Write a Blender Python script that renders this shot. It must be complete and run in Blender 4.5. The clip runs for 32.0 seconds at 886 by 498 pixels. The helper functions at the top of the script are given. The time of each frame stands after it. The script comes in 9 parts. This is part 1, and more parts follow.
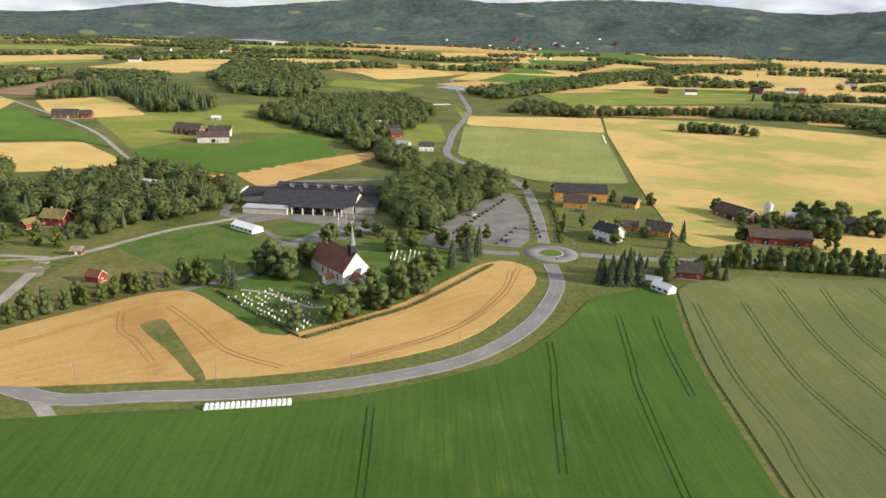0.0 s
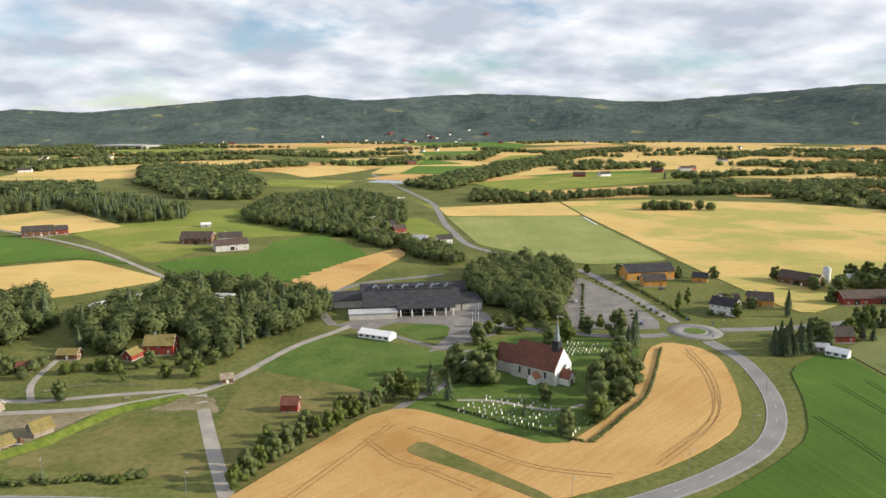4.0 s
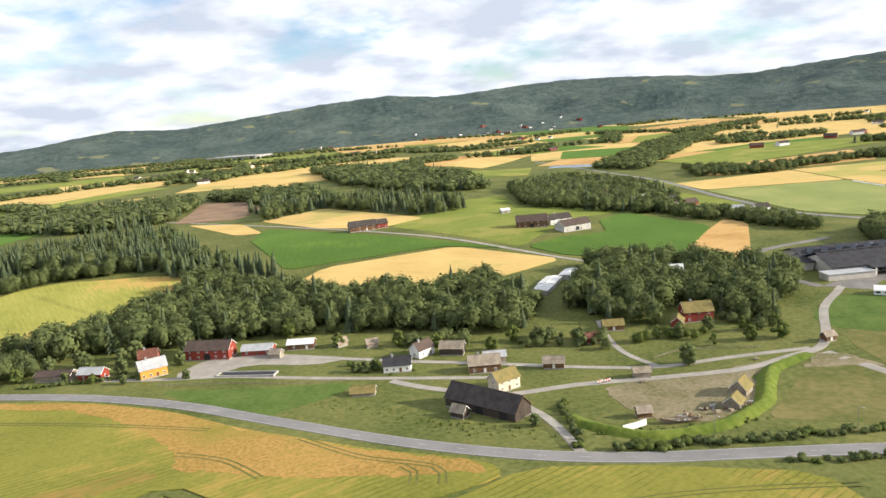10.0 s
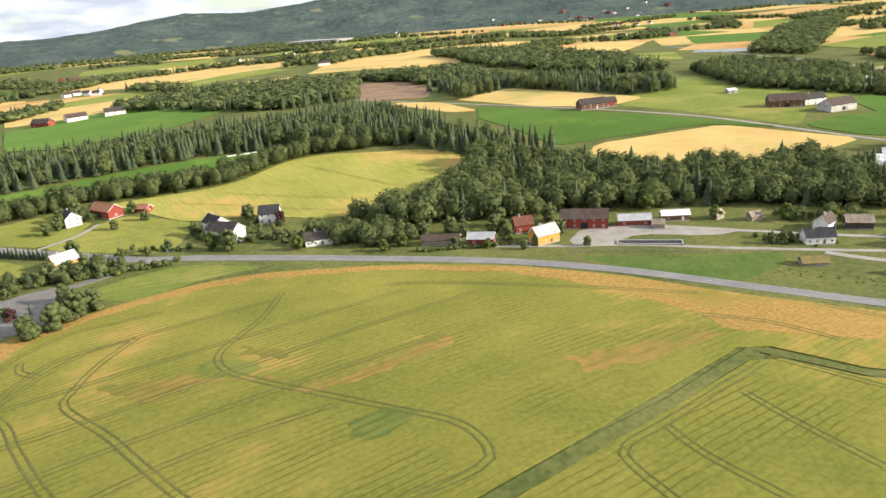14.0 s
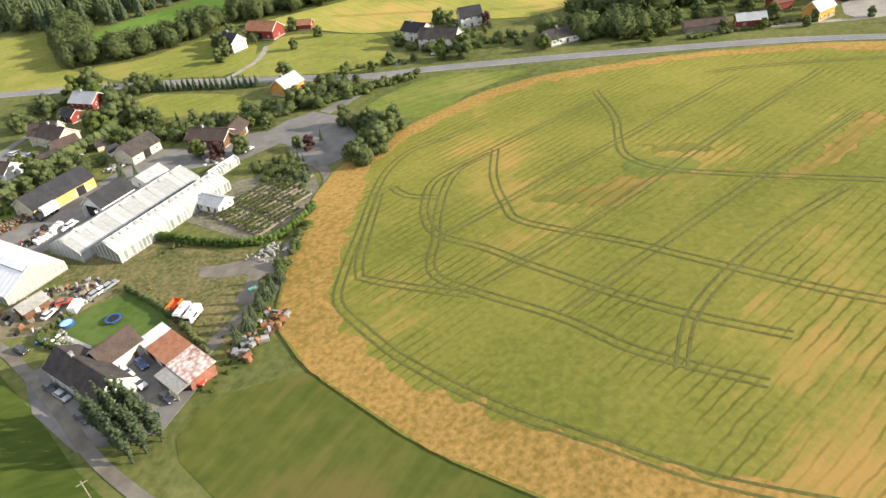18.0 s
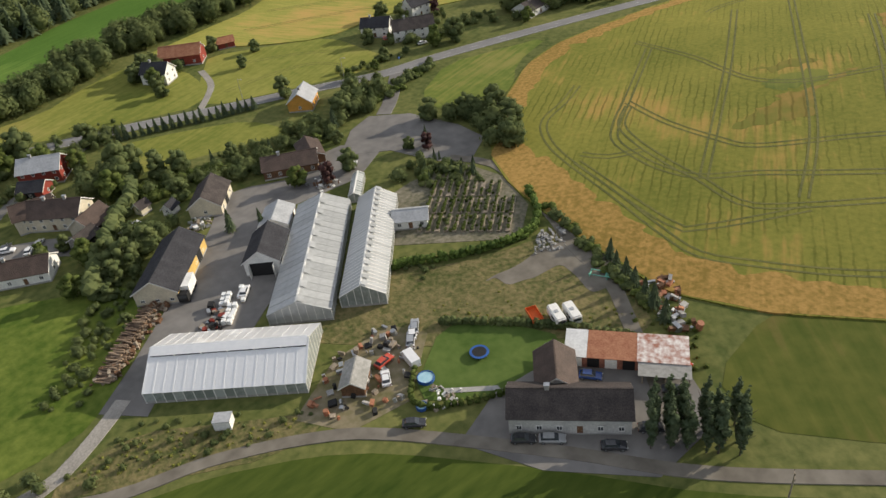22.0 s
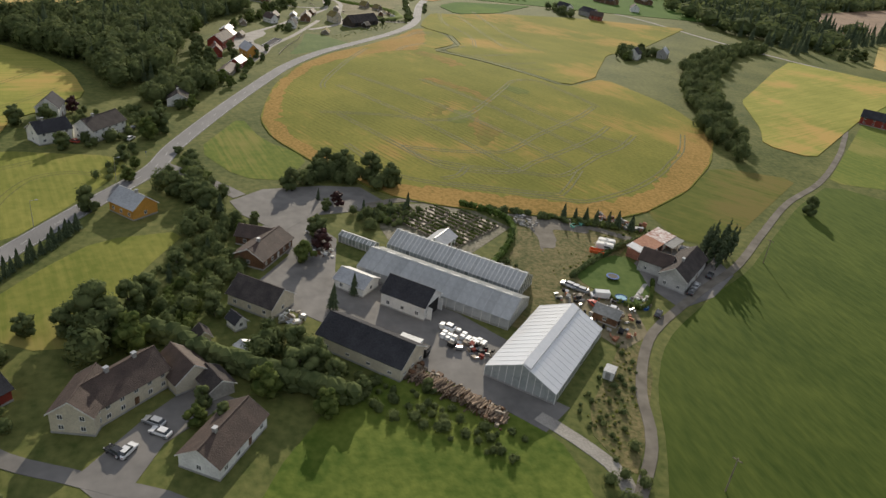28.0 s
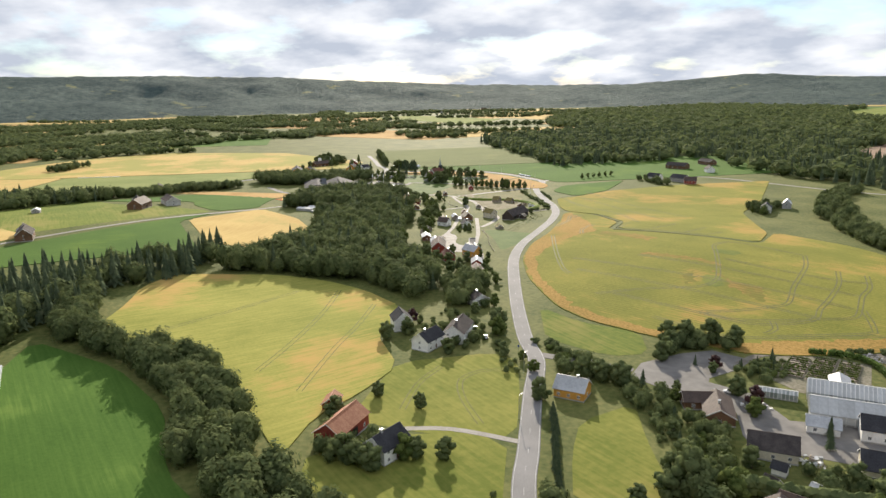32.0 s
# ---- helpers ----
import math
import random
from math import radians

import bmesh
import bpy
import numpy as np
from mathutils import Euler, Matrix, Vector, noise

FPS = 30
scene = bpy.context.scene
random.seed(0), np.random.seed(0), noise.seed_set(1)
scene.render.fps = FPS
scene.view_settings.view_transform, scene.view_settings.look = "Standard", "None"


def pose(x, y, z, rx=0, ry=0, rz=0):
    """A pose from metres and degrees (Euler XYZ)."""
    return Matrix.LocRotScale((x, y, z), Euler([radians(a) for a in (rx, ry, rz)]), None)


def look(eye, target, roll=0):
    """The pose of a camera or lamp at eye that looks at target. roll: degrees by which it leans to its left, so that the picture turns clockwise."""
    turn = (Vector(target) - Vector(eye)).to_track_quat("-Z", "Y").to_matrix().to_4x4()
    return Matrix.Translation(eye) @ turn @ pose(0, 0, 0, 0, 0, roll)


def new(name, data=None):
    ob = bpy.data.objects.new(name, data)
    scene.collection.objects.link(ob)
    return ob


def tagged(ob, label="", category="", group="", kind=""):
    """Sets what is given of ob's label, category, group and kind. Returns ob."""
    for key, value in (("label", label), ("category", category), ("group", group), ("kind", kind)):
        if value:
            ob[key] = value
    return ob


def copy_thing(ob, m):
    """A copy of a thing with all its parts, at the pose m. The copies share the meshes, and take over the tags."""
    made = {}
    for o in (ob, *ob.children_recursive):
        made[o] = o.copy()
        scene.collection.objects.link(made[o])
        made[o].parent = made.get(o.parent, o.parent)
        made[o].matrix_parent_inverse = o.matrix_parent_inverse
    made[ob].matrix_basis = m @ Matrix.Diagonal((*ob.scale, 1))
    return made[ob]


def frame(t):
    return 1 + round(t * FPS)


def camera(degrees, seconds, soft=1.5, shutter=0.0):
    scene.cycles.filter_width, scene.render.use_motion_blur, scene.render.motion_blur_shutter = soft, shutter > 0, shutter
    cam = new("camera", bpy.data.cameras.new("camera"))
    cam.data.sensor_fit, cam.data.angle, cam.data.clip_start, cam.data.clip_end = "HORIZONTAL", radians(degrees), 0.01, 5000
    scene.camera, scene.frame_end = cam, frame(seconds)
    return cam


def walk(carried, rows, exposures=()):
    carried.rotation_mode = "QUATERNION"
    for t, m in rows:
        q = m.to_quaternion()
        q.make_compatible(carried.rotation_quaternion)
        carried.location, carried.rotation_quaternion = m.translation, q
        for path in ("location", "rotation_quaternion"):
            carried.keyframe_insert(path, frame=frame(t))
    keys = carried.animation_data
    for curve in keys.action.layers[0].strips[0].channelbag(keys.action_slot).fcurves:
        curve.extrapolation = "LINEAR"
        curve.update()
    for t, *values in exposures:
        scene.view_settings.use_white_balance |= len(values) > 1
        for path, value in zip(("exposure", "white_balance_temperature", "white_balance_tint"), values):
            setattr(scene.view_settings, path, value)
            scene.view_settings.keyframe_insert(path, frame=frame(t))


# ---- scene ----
cam = camera(63.9, 32.0)
ROWS = [
    (0.0, -9.67, 1.83, 103.62, 0.448, -17.662, 1.682),
    (0.5, -27.51, 3.87, 103.62, -2.694, -17.059, -0.485),
    (1.0, -45.32, 6.01, 103.60, -6.960, -15.031, -1.379),
    (1.5, -63.09, 8.32, 103.54, -8.313, -14.993, -0.549),
    (2.0, -80.84, 10.87, 103.44, -8.965, -14.334, -1.012),
    (2.5, -98.58, 13.59, 103.30, -11.711, -12.770, -0.216),
    (4.5, -160.83, 25.28, 101.97, -10.665, -10.134, -0.150),
    (5.0, -178.77, 28.57, 101.77, -10.261, -10.100, 0.019),
    (5.5, -196.73, 31.82, 101.56, -8.782, -9.925, -1.586),
    (6.0, -214.67, 34.98, 101.30, -7.183, -11.240, 0.358),
    (6.5, -232.53, 37.99, 101.00, -6.833, -11.255, -2.096),
    (7.0, -250.26, 40.81, 100.67, -6.194, -11.887, -2.942),
    (7.5, -267.94, 43.41, 100.34, -6.712, -11.808, -3.213),
    (8.0, -285.49, 45.77, 100.00, -6.137, -11.799, -3.267),
    (8.5, -303.42, 47.97, 99.69, -6.234, -11.024, -4.501),
    (9.0, -321.41, 50.27, 99.37, -6.517, -10.332, -4.719),
    (9.5, -339.51, 52.69, 99.04, -7.029, -10.708, -4.068),
    (10.0, -357.73, 55.24, 98.70, -6.544, -10.484, -4.879),
    (10.5, -376.11, 57.92, 98.37, -6.934, -9.897, -3.945),
    (11.0, -394.64, 60.69, 98.06, -6.289, -10.016, -5.608),
    (11.5, -413.32, 63.55, 97.77, -6.545, -9.605, -6.743),
    (12.0, -432.12, 66.46, 97.52, -6.245, -10.638, -6.760),
    (12.5, -450.97, 69.36, 97.32, -5.508, -11.875, -6.769),
    (13.0, -469.80, 72.21, 97.19, -3.397, -15.588, -7.596),
    (13.5, -488.50, 74.93, 97.14, -3.207, -17.055, -6.458),
    (14.0, -506.97, 77.51, 97.16, -2.455, -18.708, -4.575),
    (14.5, -525.11, 79.99, 97.25, -0.721, -19.146, -4.265),
    (15.0, -542.67, 82.38, 97.37, -0.670, -23.069, -2.690),
    (15.5, -559.55, 84.80, 97.47, -0.728, -24.046, -4.220),
    (17.5, -624.15, 98.95, 97.33, -5.467, -32.584, -7.247),
    (18.0, -640.65, 104.19, 97.18, -6.079, -33.220, -8.393),
    (18.5, -657.34, 110.10, 97.02, -8.038, -34.399, -8.659),
    (19.0, -673.96, 116.52, 96.96, -11.529, -33.498, -9.841),
    (19.5, -690.43, 123.45, 97.03, -15.655, -33.682, -8.967),
    (20.0, -706.68, 131.02, 97.23, -18.858, -33.125, -8.843),
    (20.5, -722.58, 139.31, 97.52, -22.264, -34.509, -7.976),
    (21.0, -738.04, 148.43, 97.81, -26.372, -34.799, -7.566),
    (21.5, -752.99, 158.36, 98.06, -30.140, -34.653, -8.993),
    (22.0, -767.35, 169.13, 98.23, -35.462, -35.114, -8.016),
    (22.5, -781.04, 180.75, 98.31, -40.423, -35.361, -6.020),
    (23.0, -793.97, 193.19, 98.31, -45.528, -35.981, -4.995),
    (23.5, -806.07, 206.37, 98.21, -51.154, -36.387, -2.937),
    (24.0, -817.27, 220.18, 98.02, -55.893, -35.802, -3.095),
    (24.5, -827.49, 234.53, 97.76, -61.470, -35.260, -1.548),
    (25.0, -836.65, 249.41, 97.44, -71.488, -34.059, -0.984),
    (25.5, -844.77, 264.76, 97.12, -80.379, -33.377, 3.126),
    (27.5, -867.64, 330.16, 96.58, -102.558, -28.535, 7.476),
    (28.0, -870.84, 347.03, 96.72, -105.269, -26.735, 7.202),
    (28.5, -873.14, 364.02, 96.99, -108.131, -25.459, 7.324),
    (29.0, -874.68, 381.09, 97.43, -110.013, -24.212, 5.777),
    (29.5, -875.56, 398.25, 98.06, -112.069, -22.881, 5.183),
    (30.0, -875.85, 415.48, 98.88, -112.949, -20.846, 4.209),
    (30.5, -875.60, 432.79, 99.87, -112.422, -19.025, 1.857),
    (31.0, -874.89, 450.14, 101.04, -110.448, -17.050, 0.144),
    (31.5, -873.88, 467.51, 102.37, -107.288, -14.370, -1.131),
    (32.0, -872.65, 484.90, 103.87, -104.189, -12.648, -1.115),
]
EXPOSURES = [(0.0, 0.45), (2.5, 0.42), (5.0, 0.52), (9.0, 0.76), (12.0, 0.82), (15.5, 0.84), (18.0, 0.84), (20.0, 0.74), (21.0, 0.5), (22.0, 0.05), (24.0, -0.38), (25.5, -0.5), (27.5, -0.2), (28.2, -0.18), (29.0, -0.27), (30.0, 0.2), (31.0, 0.48), (32.0, 0.5)]
walk(cam, [(t, pose(x, y, z, 90 + pitch, 0, yaw) @ pose(0, 0, 0, 0, 0, roll)) for t, x, y, z, yaw, pitch, roll in ROWS], EXPOSURES)

# ---------------------------------------------------------------- world and light
SUN_AZ, SUN_EL = 105.0, 20.5          # degrees clockwise from +y, and above the horizon
sun_way = Vector((math.sin(radians(SUN_AZ)) * math.cos(radians(SUN_EL)), math.cos(radians(SUN_AZ)) * math.cos(radians(SUN_EL)), math.sin(radians(SUN_EL))))
sun = new("sun", bpy.data.lights.new("sun", "SUN"))
sun.data.energy, sun.data.angle, sun.data.color = 5.0, radians(0.6), (1.0, 0.89, 0.73)
sun.matrix_world = look(sun_way * 1000, (0, 0, 0))

world = bpy.data.worlds.new("world")
scene.world = world
world.use_nodes = True
wn, wl = world.node_tree.nodes, world.node_tree.links
wn.clear()
sky = wn.new("ShaderNodeTexSky")
sky.sky_type, sky.sun_disc = "NISHITA", False
sky.sun_elevation, sky.sun_rotation = radians(SUN_EL), radians(SUN_AZ)
sky.air_density, sky.dust_density, sky.ozone_density = 1.0, 0.1, 3.0
coord = wn.new("ShaderNodeTexCoord")
sep = wn.new("ShaderNodeSeparateXYZ")
wl.new(coord.outputs["Generated"], sep.inputs[0])
lift = wn.new("ShaderNodeMath"); lift.operation = "ADD"; lift.inputs[1].default_value = 0.26
wl.new(sep.outputs["Z"], lift.inputs[0])
floor_z = wn.new("ShaderNodeMath"); floor_z.operation = "MAXIMUM"; floor_z.inputs[1].default_value = 0.05
wl.new(lift.outputs[0], floor_z.inputs[0])
flat = []
for axis in "XY":
    d = wn.new("ShaderNodeMath"); d.operation = "DIVIDE"
    wl.new(sep.outputs[axis], d.inputs[0]); wl.new(floor_z.outputs[0], d.inputs[1])
    flat.append(d)
plane = wn.new("ShaderNodeCombineXYZ")
wl.new(flat[0].outputs[0], plane.inputs[0]); wl.new(flat[1].outputs[0], plane.inputs[1])
cloud_noise = wn.new("ShaderNodeTexNoise")
cloud_noise.inputs["Scale"].default_value, cloud_noise.inputs["Detail"].default_value, cloud_noise.inputs["Roughness"].default_value = 2.1, 9.0, 0.55
wl.new(plane.outputs[0], cloud_noise.inputs["Vector"])
cover = wn.new("ShaderNodeValToRGB")
cover.color_ramp.elements[0].position, cover.color_ramp.elements[1].position = 0.32, 0.50
wl.new(cloud_noise.outputs["Fac"], cover.inputs[0])
shade_noise = wn.new("ShaderNodeTexNoise")
shade_noise.inputs["Scale"].default_value, shade_noise.inputs["Detail"].default_value = 3.0, 9.0
wl.new(plane.outputs[0], shade_noise.inputs["Vector"])
cloud_tone = wn.new("ShaderNodeValToRGB")
cloud_tone.color_ramp.elements[0].position, cloud_tone.color_ramp.elements[1].position = 0.38, 0.68
cloud_tone.color_ramp.elements[0].color, cloud_tone.color_ramp.elements[1].color = (4.2, 4.6, 5.4, 1), (8.0, 8.1, 8.4, 1)
wl.new(shade_noise.outputs["Fac"], cloud_tone.inputs[0])
both = wn.new("ShaderNodeMix"); both.data_type = "RGBA"
wl.new(cover.outputs["Color"], both.inputs["Factor"])
tint = wn.new("ShaderNodeMix"); tint.data_type = "RGBA"; tint.blend_type = "MULTIPLY"; tint.inputs["Factor"].default_value = 1.0
tint.inputs["B"].default_value = (0.96, 0.98, 1.02, 1)
wl.new(sky.outputs["Color"], tint.inputs["A"]); wl.new(tint.outputs["Result"], both.inputs["A"]); wl.new(cloud_tone.outputs["Color"], both.inputs["B"])
back = wn.new("ShaderNodeBackground"); back.inputs["Strength"].default_value = 0.095
out = wn.new("ShaderNodeOutputWorld")
wl.new(both.outputs["Result"], back.inputs["Color"]); wl.new(back.outputs[0], out.inputs["Surface"])

# ---------------------------------------------------------------- materials
MATS = {}


def surface(name, low, high, big=0.05, small=1.5, rough=0.85, bump=0.3, metal=0.0, detail=5.0, mix=0.5, stretch=(1, 1, 1), turn=0.0, island=0.0, spec=0.3, per_object=0.0, transl=0.0, coat=0.0):
    """A surface whose colour runs between low and high by noise at two scales (per metre), with relief from the small one."""
    if name in MATS:
        return MATS[name]
    m = bpy.data.materials.new(name)
    m.use_nodes = True
    n, l = m.node_tree.nodes, m.node_tree.links
    bsdf = n["Principled BSDF"]
    tc = n.new("ShaderNodeTexCoord")
    mp = n.new("ShaderNodeMapping")
    mp.inputs["Rotation"].default_value = (0, 0, radians(turn))
    mp.inputs["Scale"].default_value = stretch
    l.new(tc.outputs["Object"], mp.inputs["Vector"])
    n1 = n.new("ShaderNodeTexNoise"); n1.inputs["Scale"].default_value = big; n1.inputs["Detail"].default_value = detail
    n2 = n.new("ShaderNodeTexNoise"); n2.inputs["Scale"].default_value = small; n2.inputs["Detail"].default_value = 3.0
    l.new(tc.outputs["Object"], n1.inputs["Vector"]); l.new(mp.outputs[0], n2.inputs["Vector"])
    mx = n.new("ShaderNodeMix"); mx.data_type = "FLOAT"; mx.inputs["Factor"].default_value = mix
    l.new(n1.outputs["Fac"], mx.inputs["A"]); l.new(n2.outputs["Fac"], mx.inputs["B"])
    value = mx.outputs["Result"]
    if island or per_object:
        add = n.new("ShaderNodeMath"); add.operation = "MULTIPLY_ADD"
        add.inputs[1].default_value = island or per_object
        if island:
            src = n.new("ShaderNodeNewGeometry").outputs["Random Per Island"]
        else:
            src = n.new("ShaderNodeObjectInfo").outputs["Random"]
        sub = n.new("ShaderNodeMath"); sub.operation = "SUBTRACT"; sub.inputs[1].default_value = 0.5
        l.new(src, sub.inputs[0]); l.new(sub.outputs[0], add.inputs[0]); l.new(value, add.inputs[2])
        value = add.outputs[0]
    ramp = n.new("ShaderNodeValToRGB")
    ramp.color_ramp.elements[0].position, ramp.color_ramp.elements[1].position = 0.36, 0.64
    ramp.color_ramp.elements[0].color, ramp.color_ramp.elements[1].color = (*low, 1), (*high, 1)
    l.new(value, ramp.inputs[0])
    l.new(ramp.outputs[0], bsdf.inputs["Base Color"])
    bsdf.inputs["Roughness"].default_value, bsdf.inputs["Metallic"].default_value = rough, metal
    bsdf.inputs["Specular IOR Level"].default_value = spec
    if coat:
        bsdf.inputs["Coat Weight"].default_value = coat
    if bump:
        b = n.new("ShaderNodeBump"); b.inputs["Strength"].default_value = bump; b.inputs["Distance"].default_value = 0.25
        l.new(n2.outputs["Fac"], b.inputs["Height"]); l.new(b.outputs[0], bsdf.inputs["Normal"])
    if transl:
        t = n.new("ShaderNodeBsdfTranslucent")
        l.new(ramp.outputs[0], t.inputs["Color"])
        ms = n.new("ShaderNodeMixShader"); ms.inputs[0].default_value = transl
        l.new(bsdf.outputs[0], ms.inputs[1]); l.new(t.outputs[0], ms.inputs[2])
        l.new(ms.outputs[0], n["Material Output"].inputs["Surface"])
    MATS[name] = m
    return m


def crop(name, low, high, patch, turn, patch_cut=0.56, row=1.0, lump=0.22, lump_size=0.9, furrow=0.42, sharp=0.11, drill=0.0):
    """A standing crop: drill rows along one direction, soft colour swells, and patches of another ripeness."""
    m = bpy.data.materials.new(name)
    m.use_nodes = True
    n, l = m.node_tree.nodes, m.node_tree.links
    bsdf = n["Principled BSDF"]
    bsdf.inputs["Sheen Weight"].default_value, bsdf.inputs["Sheen Roughness"].default_value, bsdf.inputs["Sheen Tint"].default_value = 0.10, 0.45, (*[c / max(high) for c in high], 1)
    tc = n.new("ShaderNodeTexCoord")
    mp = n.new("ShaderNodeMapping")
    mp.vector_type = "TEXTURE"
    mp.inputs["Rotation"].default_value = (0, 0, radians(turn)); mp.inputs["Scale"].default_value = (26, 1 / row, 1)
    l.new(tc.outputs["Object"], mp.inputs["Vector"])
    rows = n.new("ShaderNodeTexNoise"); rows.inputs["Scale"].default_value = 1.0; rows.inputs["Detail"].default_value = 4.0
    l.new(mp.outputs[0], rows.inputs["Vector"])
    swell = n.new("ShaderNodeTexNoise"); swell.inputs["Scale"].default_value = 0.022; swell.inputs["Detail"].default_value = 6.0
    l.new(tc.outputs["Object"], swell.inputs["Vector"])
    grain = n.new("ShaderNodeTexNoise"); grain.inputs["Scale"].default_value = lump_size; grain.inputs["Detail"].default_value = 4.0
    l.new(tc.outputs["Object"], grain.inputs["Vector"])
    a = n.new("ShaderNodeMix"); a.data_type = "FLOAT"; a.inputs["Factor"].default_value = furrow
    l.new(swell.outputs["Fac"], a.inputs["A"]); l.new(rows.outputs["Fac"], a.inputs["B"])
    b = n.new("ShaderNodeMix"); b.data_type = "FLOAT"; b.inputs["Factor"].default_value = lump
    l.new(a.outputs["Result"], b.inputs["A"]); l.new(grain.outputs["Fac"], b.inputs["B"])
    ramp = n.new("ShaderNodeValToRGB")
    ramp.color_ramp.elements[0].position, ramp.color_ramp.elements[1].position = 0.49 - sharp, 0.49 + sharp
    ramp.color_ramp.elements[0].color, ramp.color_ramp.elements[1].color = (*low, 1), (*high, 1)
    l.new(b.outputs["Result"], ramp.inputs[0])
    spots = n.new("ShaderNodeTexNoise"); spots.inputs["Scale"].default_value = 0.011; spots.inputs["Detail"].default_value = 8.0; spots.inputs["Roughness"].default_value = 0.62
    l.new(tc.outputs["Object"], spots.inputs["Vector"])
    sum_ = n.new("ShaderNodeMath"); sum_.operation = "MULTIPLY_ADD"; sum_.inputs[1].default_value = 0.22
    l.new(rows.outputs["Fac"], sum_.inputs[0]); l.new(spots.outputs["Fac"], sum_.inputs[2])
    cut = n.new("ShaderNodeValToRGB")
    cut.color_ramp.elements[0].position, cut.color_ramp.elements[1].position = patch_cut + 0.09, patch_cut + 0.19
    l.new(sum_.outputs[0], cut.inputs[0])
    mx = n.new("ShaderNodeMix"); mx.data_type = "RGBA"
    l.new(cut.outputs[0], mx.inputs["Factor"]); l.new(ramp.outputs[0], mx.inputs["A"]); mx.inputs["B"].default_value = (*patch, 1)
    colour = mx.outputs["Result"]
    if drill:
        m2 = n.new("ShaderNodeMapping"); m2.vector_type = "TEXTURE"; m2.inputs["Rotation"].default_value = (0, 0, radians(turn))
        l.new(tc.outputs["Object"], m2.inputs["Vector"])
        wave = n.new("ShaderNodeTexWave"); wave.wave_type, wave.bands_direction = "BANDS", "Y"
        wave.inputs["Scale"].default_value, wave.inputs["Distortion"].default_value, wave.inputs["Detail"].default_value, wave.inputs["Detail Scale"].default_value = 0.314 / drill, 2.2, 3.0, 1.4
        l.new(m2.outputs[0], wave.inputs["Vector"])
        line = n.new("ShaderNodeValToRGB")
        line.color_ramp.elements[0].position, line.color_ramp.elements[1].position = 0.82, 0.97
        l.new(wave.outputs["Fac"], line.inputs[0])
        gap = n.new("ShaderNodeValToRGB")
        gap.color_ramp.elements[0].position, gap.color_ramp.elements[1].position = 0.42, 0.62
        dash = n.new("ShaderNodeTexNoise"); dash.inputs["Scale"].default_value = 0.045; dash.inputs["Detail"].default_value = 4.0
        l.new(tc.outputs["Object"], dash.inputs["Vector"]); l.new(dash.outputs["Fac"], gap.inputs[0])
        both_ = n.new("ShaderNodeMath"); both_.operation = "MULTIPLY"
        l.new(line.outputs[0], both_.inputs[0]); l.new(gap.outputs[0], both_.inputs[1])
        tone = n.new("ShaderNodeMath"); tone.operation = "MULTIPLY"; tone.inputs[1].default_value = 0.6
        l.new(both_.outputs[0], tone.inputs[0])
        furrowed = n.new("ShaderNodeMix"); furrowed.data_type = "RGBA"
        l.new(tone.outputs[0], furrowed.inputs["Factor"]); l.new(colour, furrowed.inputs["A"]); furrowed.inputs["B"].default_value = (low[0] * 0.5, low[1] * 0.5, low[2] * 0.5, 1)
        colour = furrowed.outputs["Result"]
    l.new(colour, bsdf.inputs["Base Color"])
    bsdf.inputs["Roughness"].default_value, bsdf.inputs["Specular IOR Level"].default_value = 0.95, 0.05
    bp = n.new("ShaderNodeBump"); bp.inputs["Strength"].default_value = 0.5; bp.inputs["Distance"].default_value = 0.5
    l.new(b.outputs["Result"], bp.inputs["Height"]); l.new(bp.outputs[0], bsdf.inputs["Normal"])
    MATS[name] = m
    return m


M_GRASS = surface("grass", (0.070, 0.092, 0.025), (0.17, 0.172, 0.058), big=0.03, small=0.5, bump=0.6, mix=0.5, spec=0.06)
M_LAWN = surface("lawn", (0.060, 0.105, 0.022), (0.115, 0.160, 0.042), big=0.06, small=0.5, bump=0.3, mix=0.4, spec=0.06)
M_DRY = surface("dry_meadow", (0.092, 0.110, 0.030), (0.200, 0.172, 0.070), big=0.045, small=0.4, bump=0.4, mix=0.45, spec=0.06)
M_WORN = surface("worn_ground", (0.125, 0.120, 0.050), (0.265, 0.222, 0.150), big=0.07, small=0.6, bump=0.3, mix=0.5, spec=0.06)
M_LANEGRASS = surface("lane_grass", (0.034, 0.058, 0.009), (0.078, 0.102, 0.019), big=0.03, small=0.16, bump=0.8, mix=0.5, stretch=(1, 3.5, 1), turn=-40, spec=0.06)
M_ROUGH = surface("rough_grass", (0.060, 0.098, 0.014), (0.152, 0.184, 0.036), big=0.06, small=0.45, bump=0.8, mix=0.5, spec=0.06)
M_WEEDS = surface("weeds", (0.065, 0.082, 0.025), (0.22, 0.180, 0.085), big=0.12, small=0.9, bump=1.0, mix=0.55, spec=0.06)
M_WHEAT = crop("ripe_wheat", (0.37, 0.225, 0.088), (0.50, 0.335, 0.138), (0.33, 0.19, 0.066), 35, 0.55)
for m, tint_ in ((M_LANEGRASS, (0.75, 1.0, 0.25, 1)), (M_ROUGH, (0.75, 1.0, 0.25, 1))):
    b = m.node_tree.nodes["Principled BSDF"]
    b.inputs["Sheen Weight"].default_value, b.inputs["Sheen Roughness"].default_value, b.inputs["Sheen Tint"].default_value = 0.09, 0.45, tint_
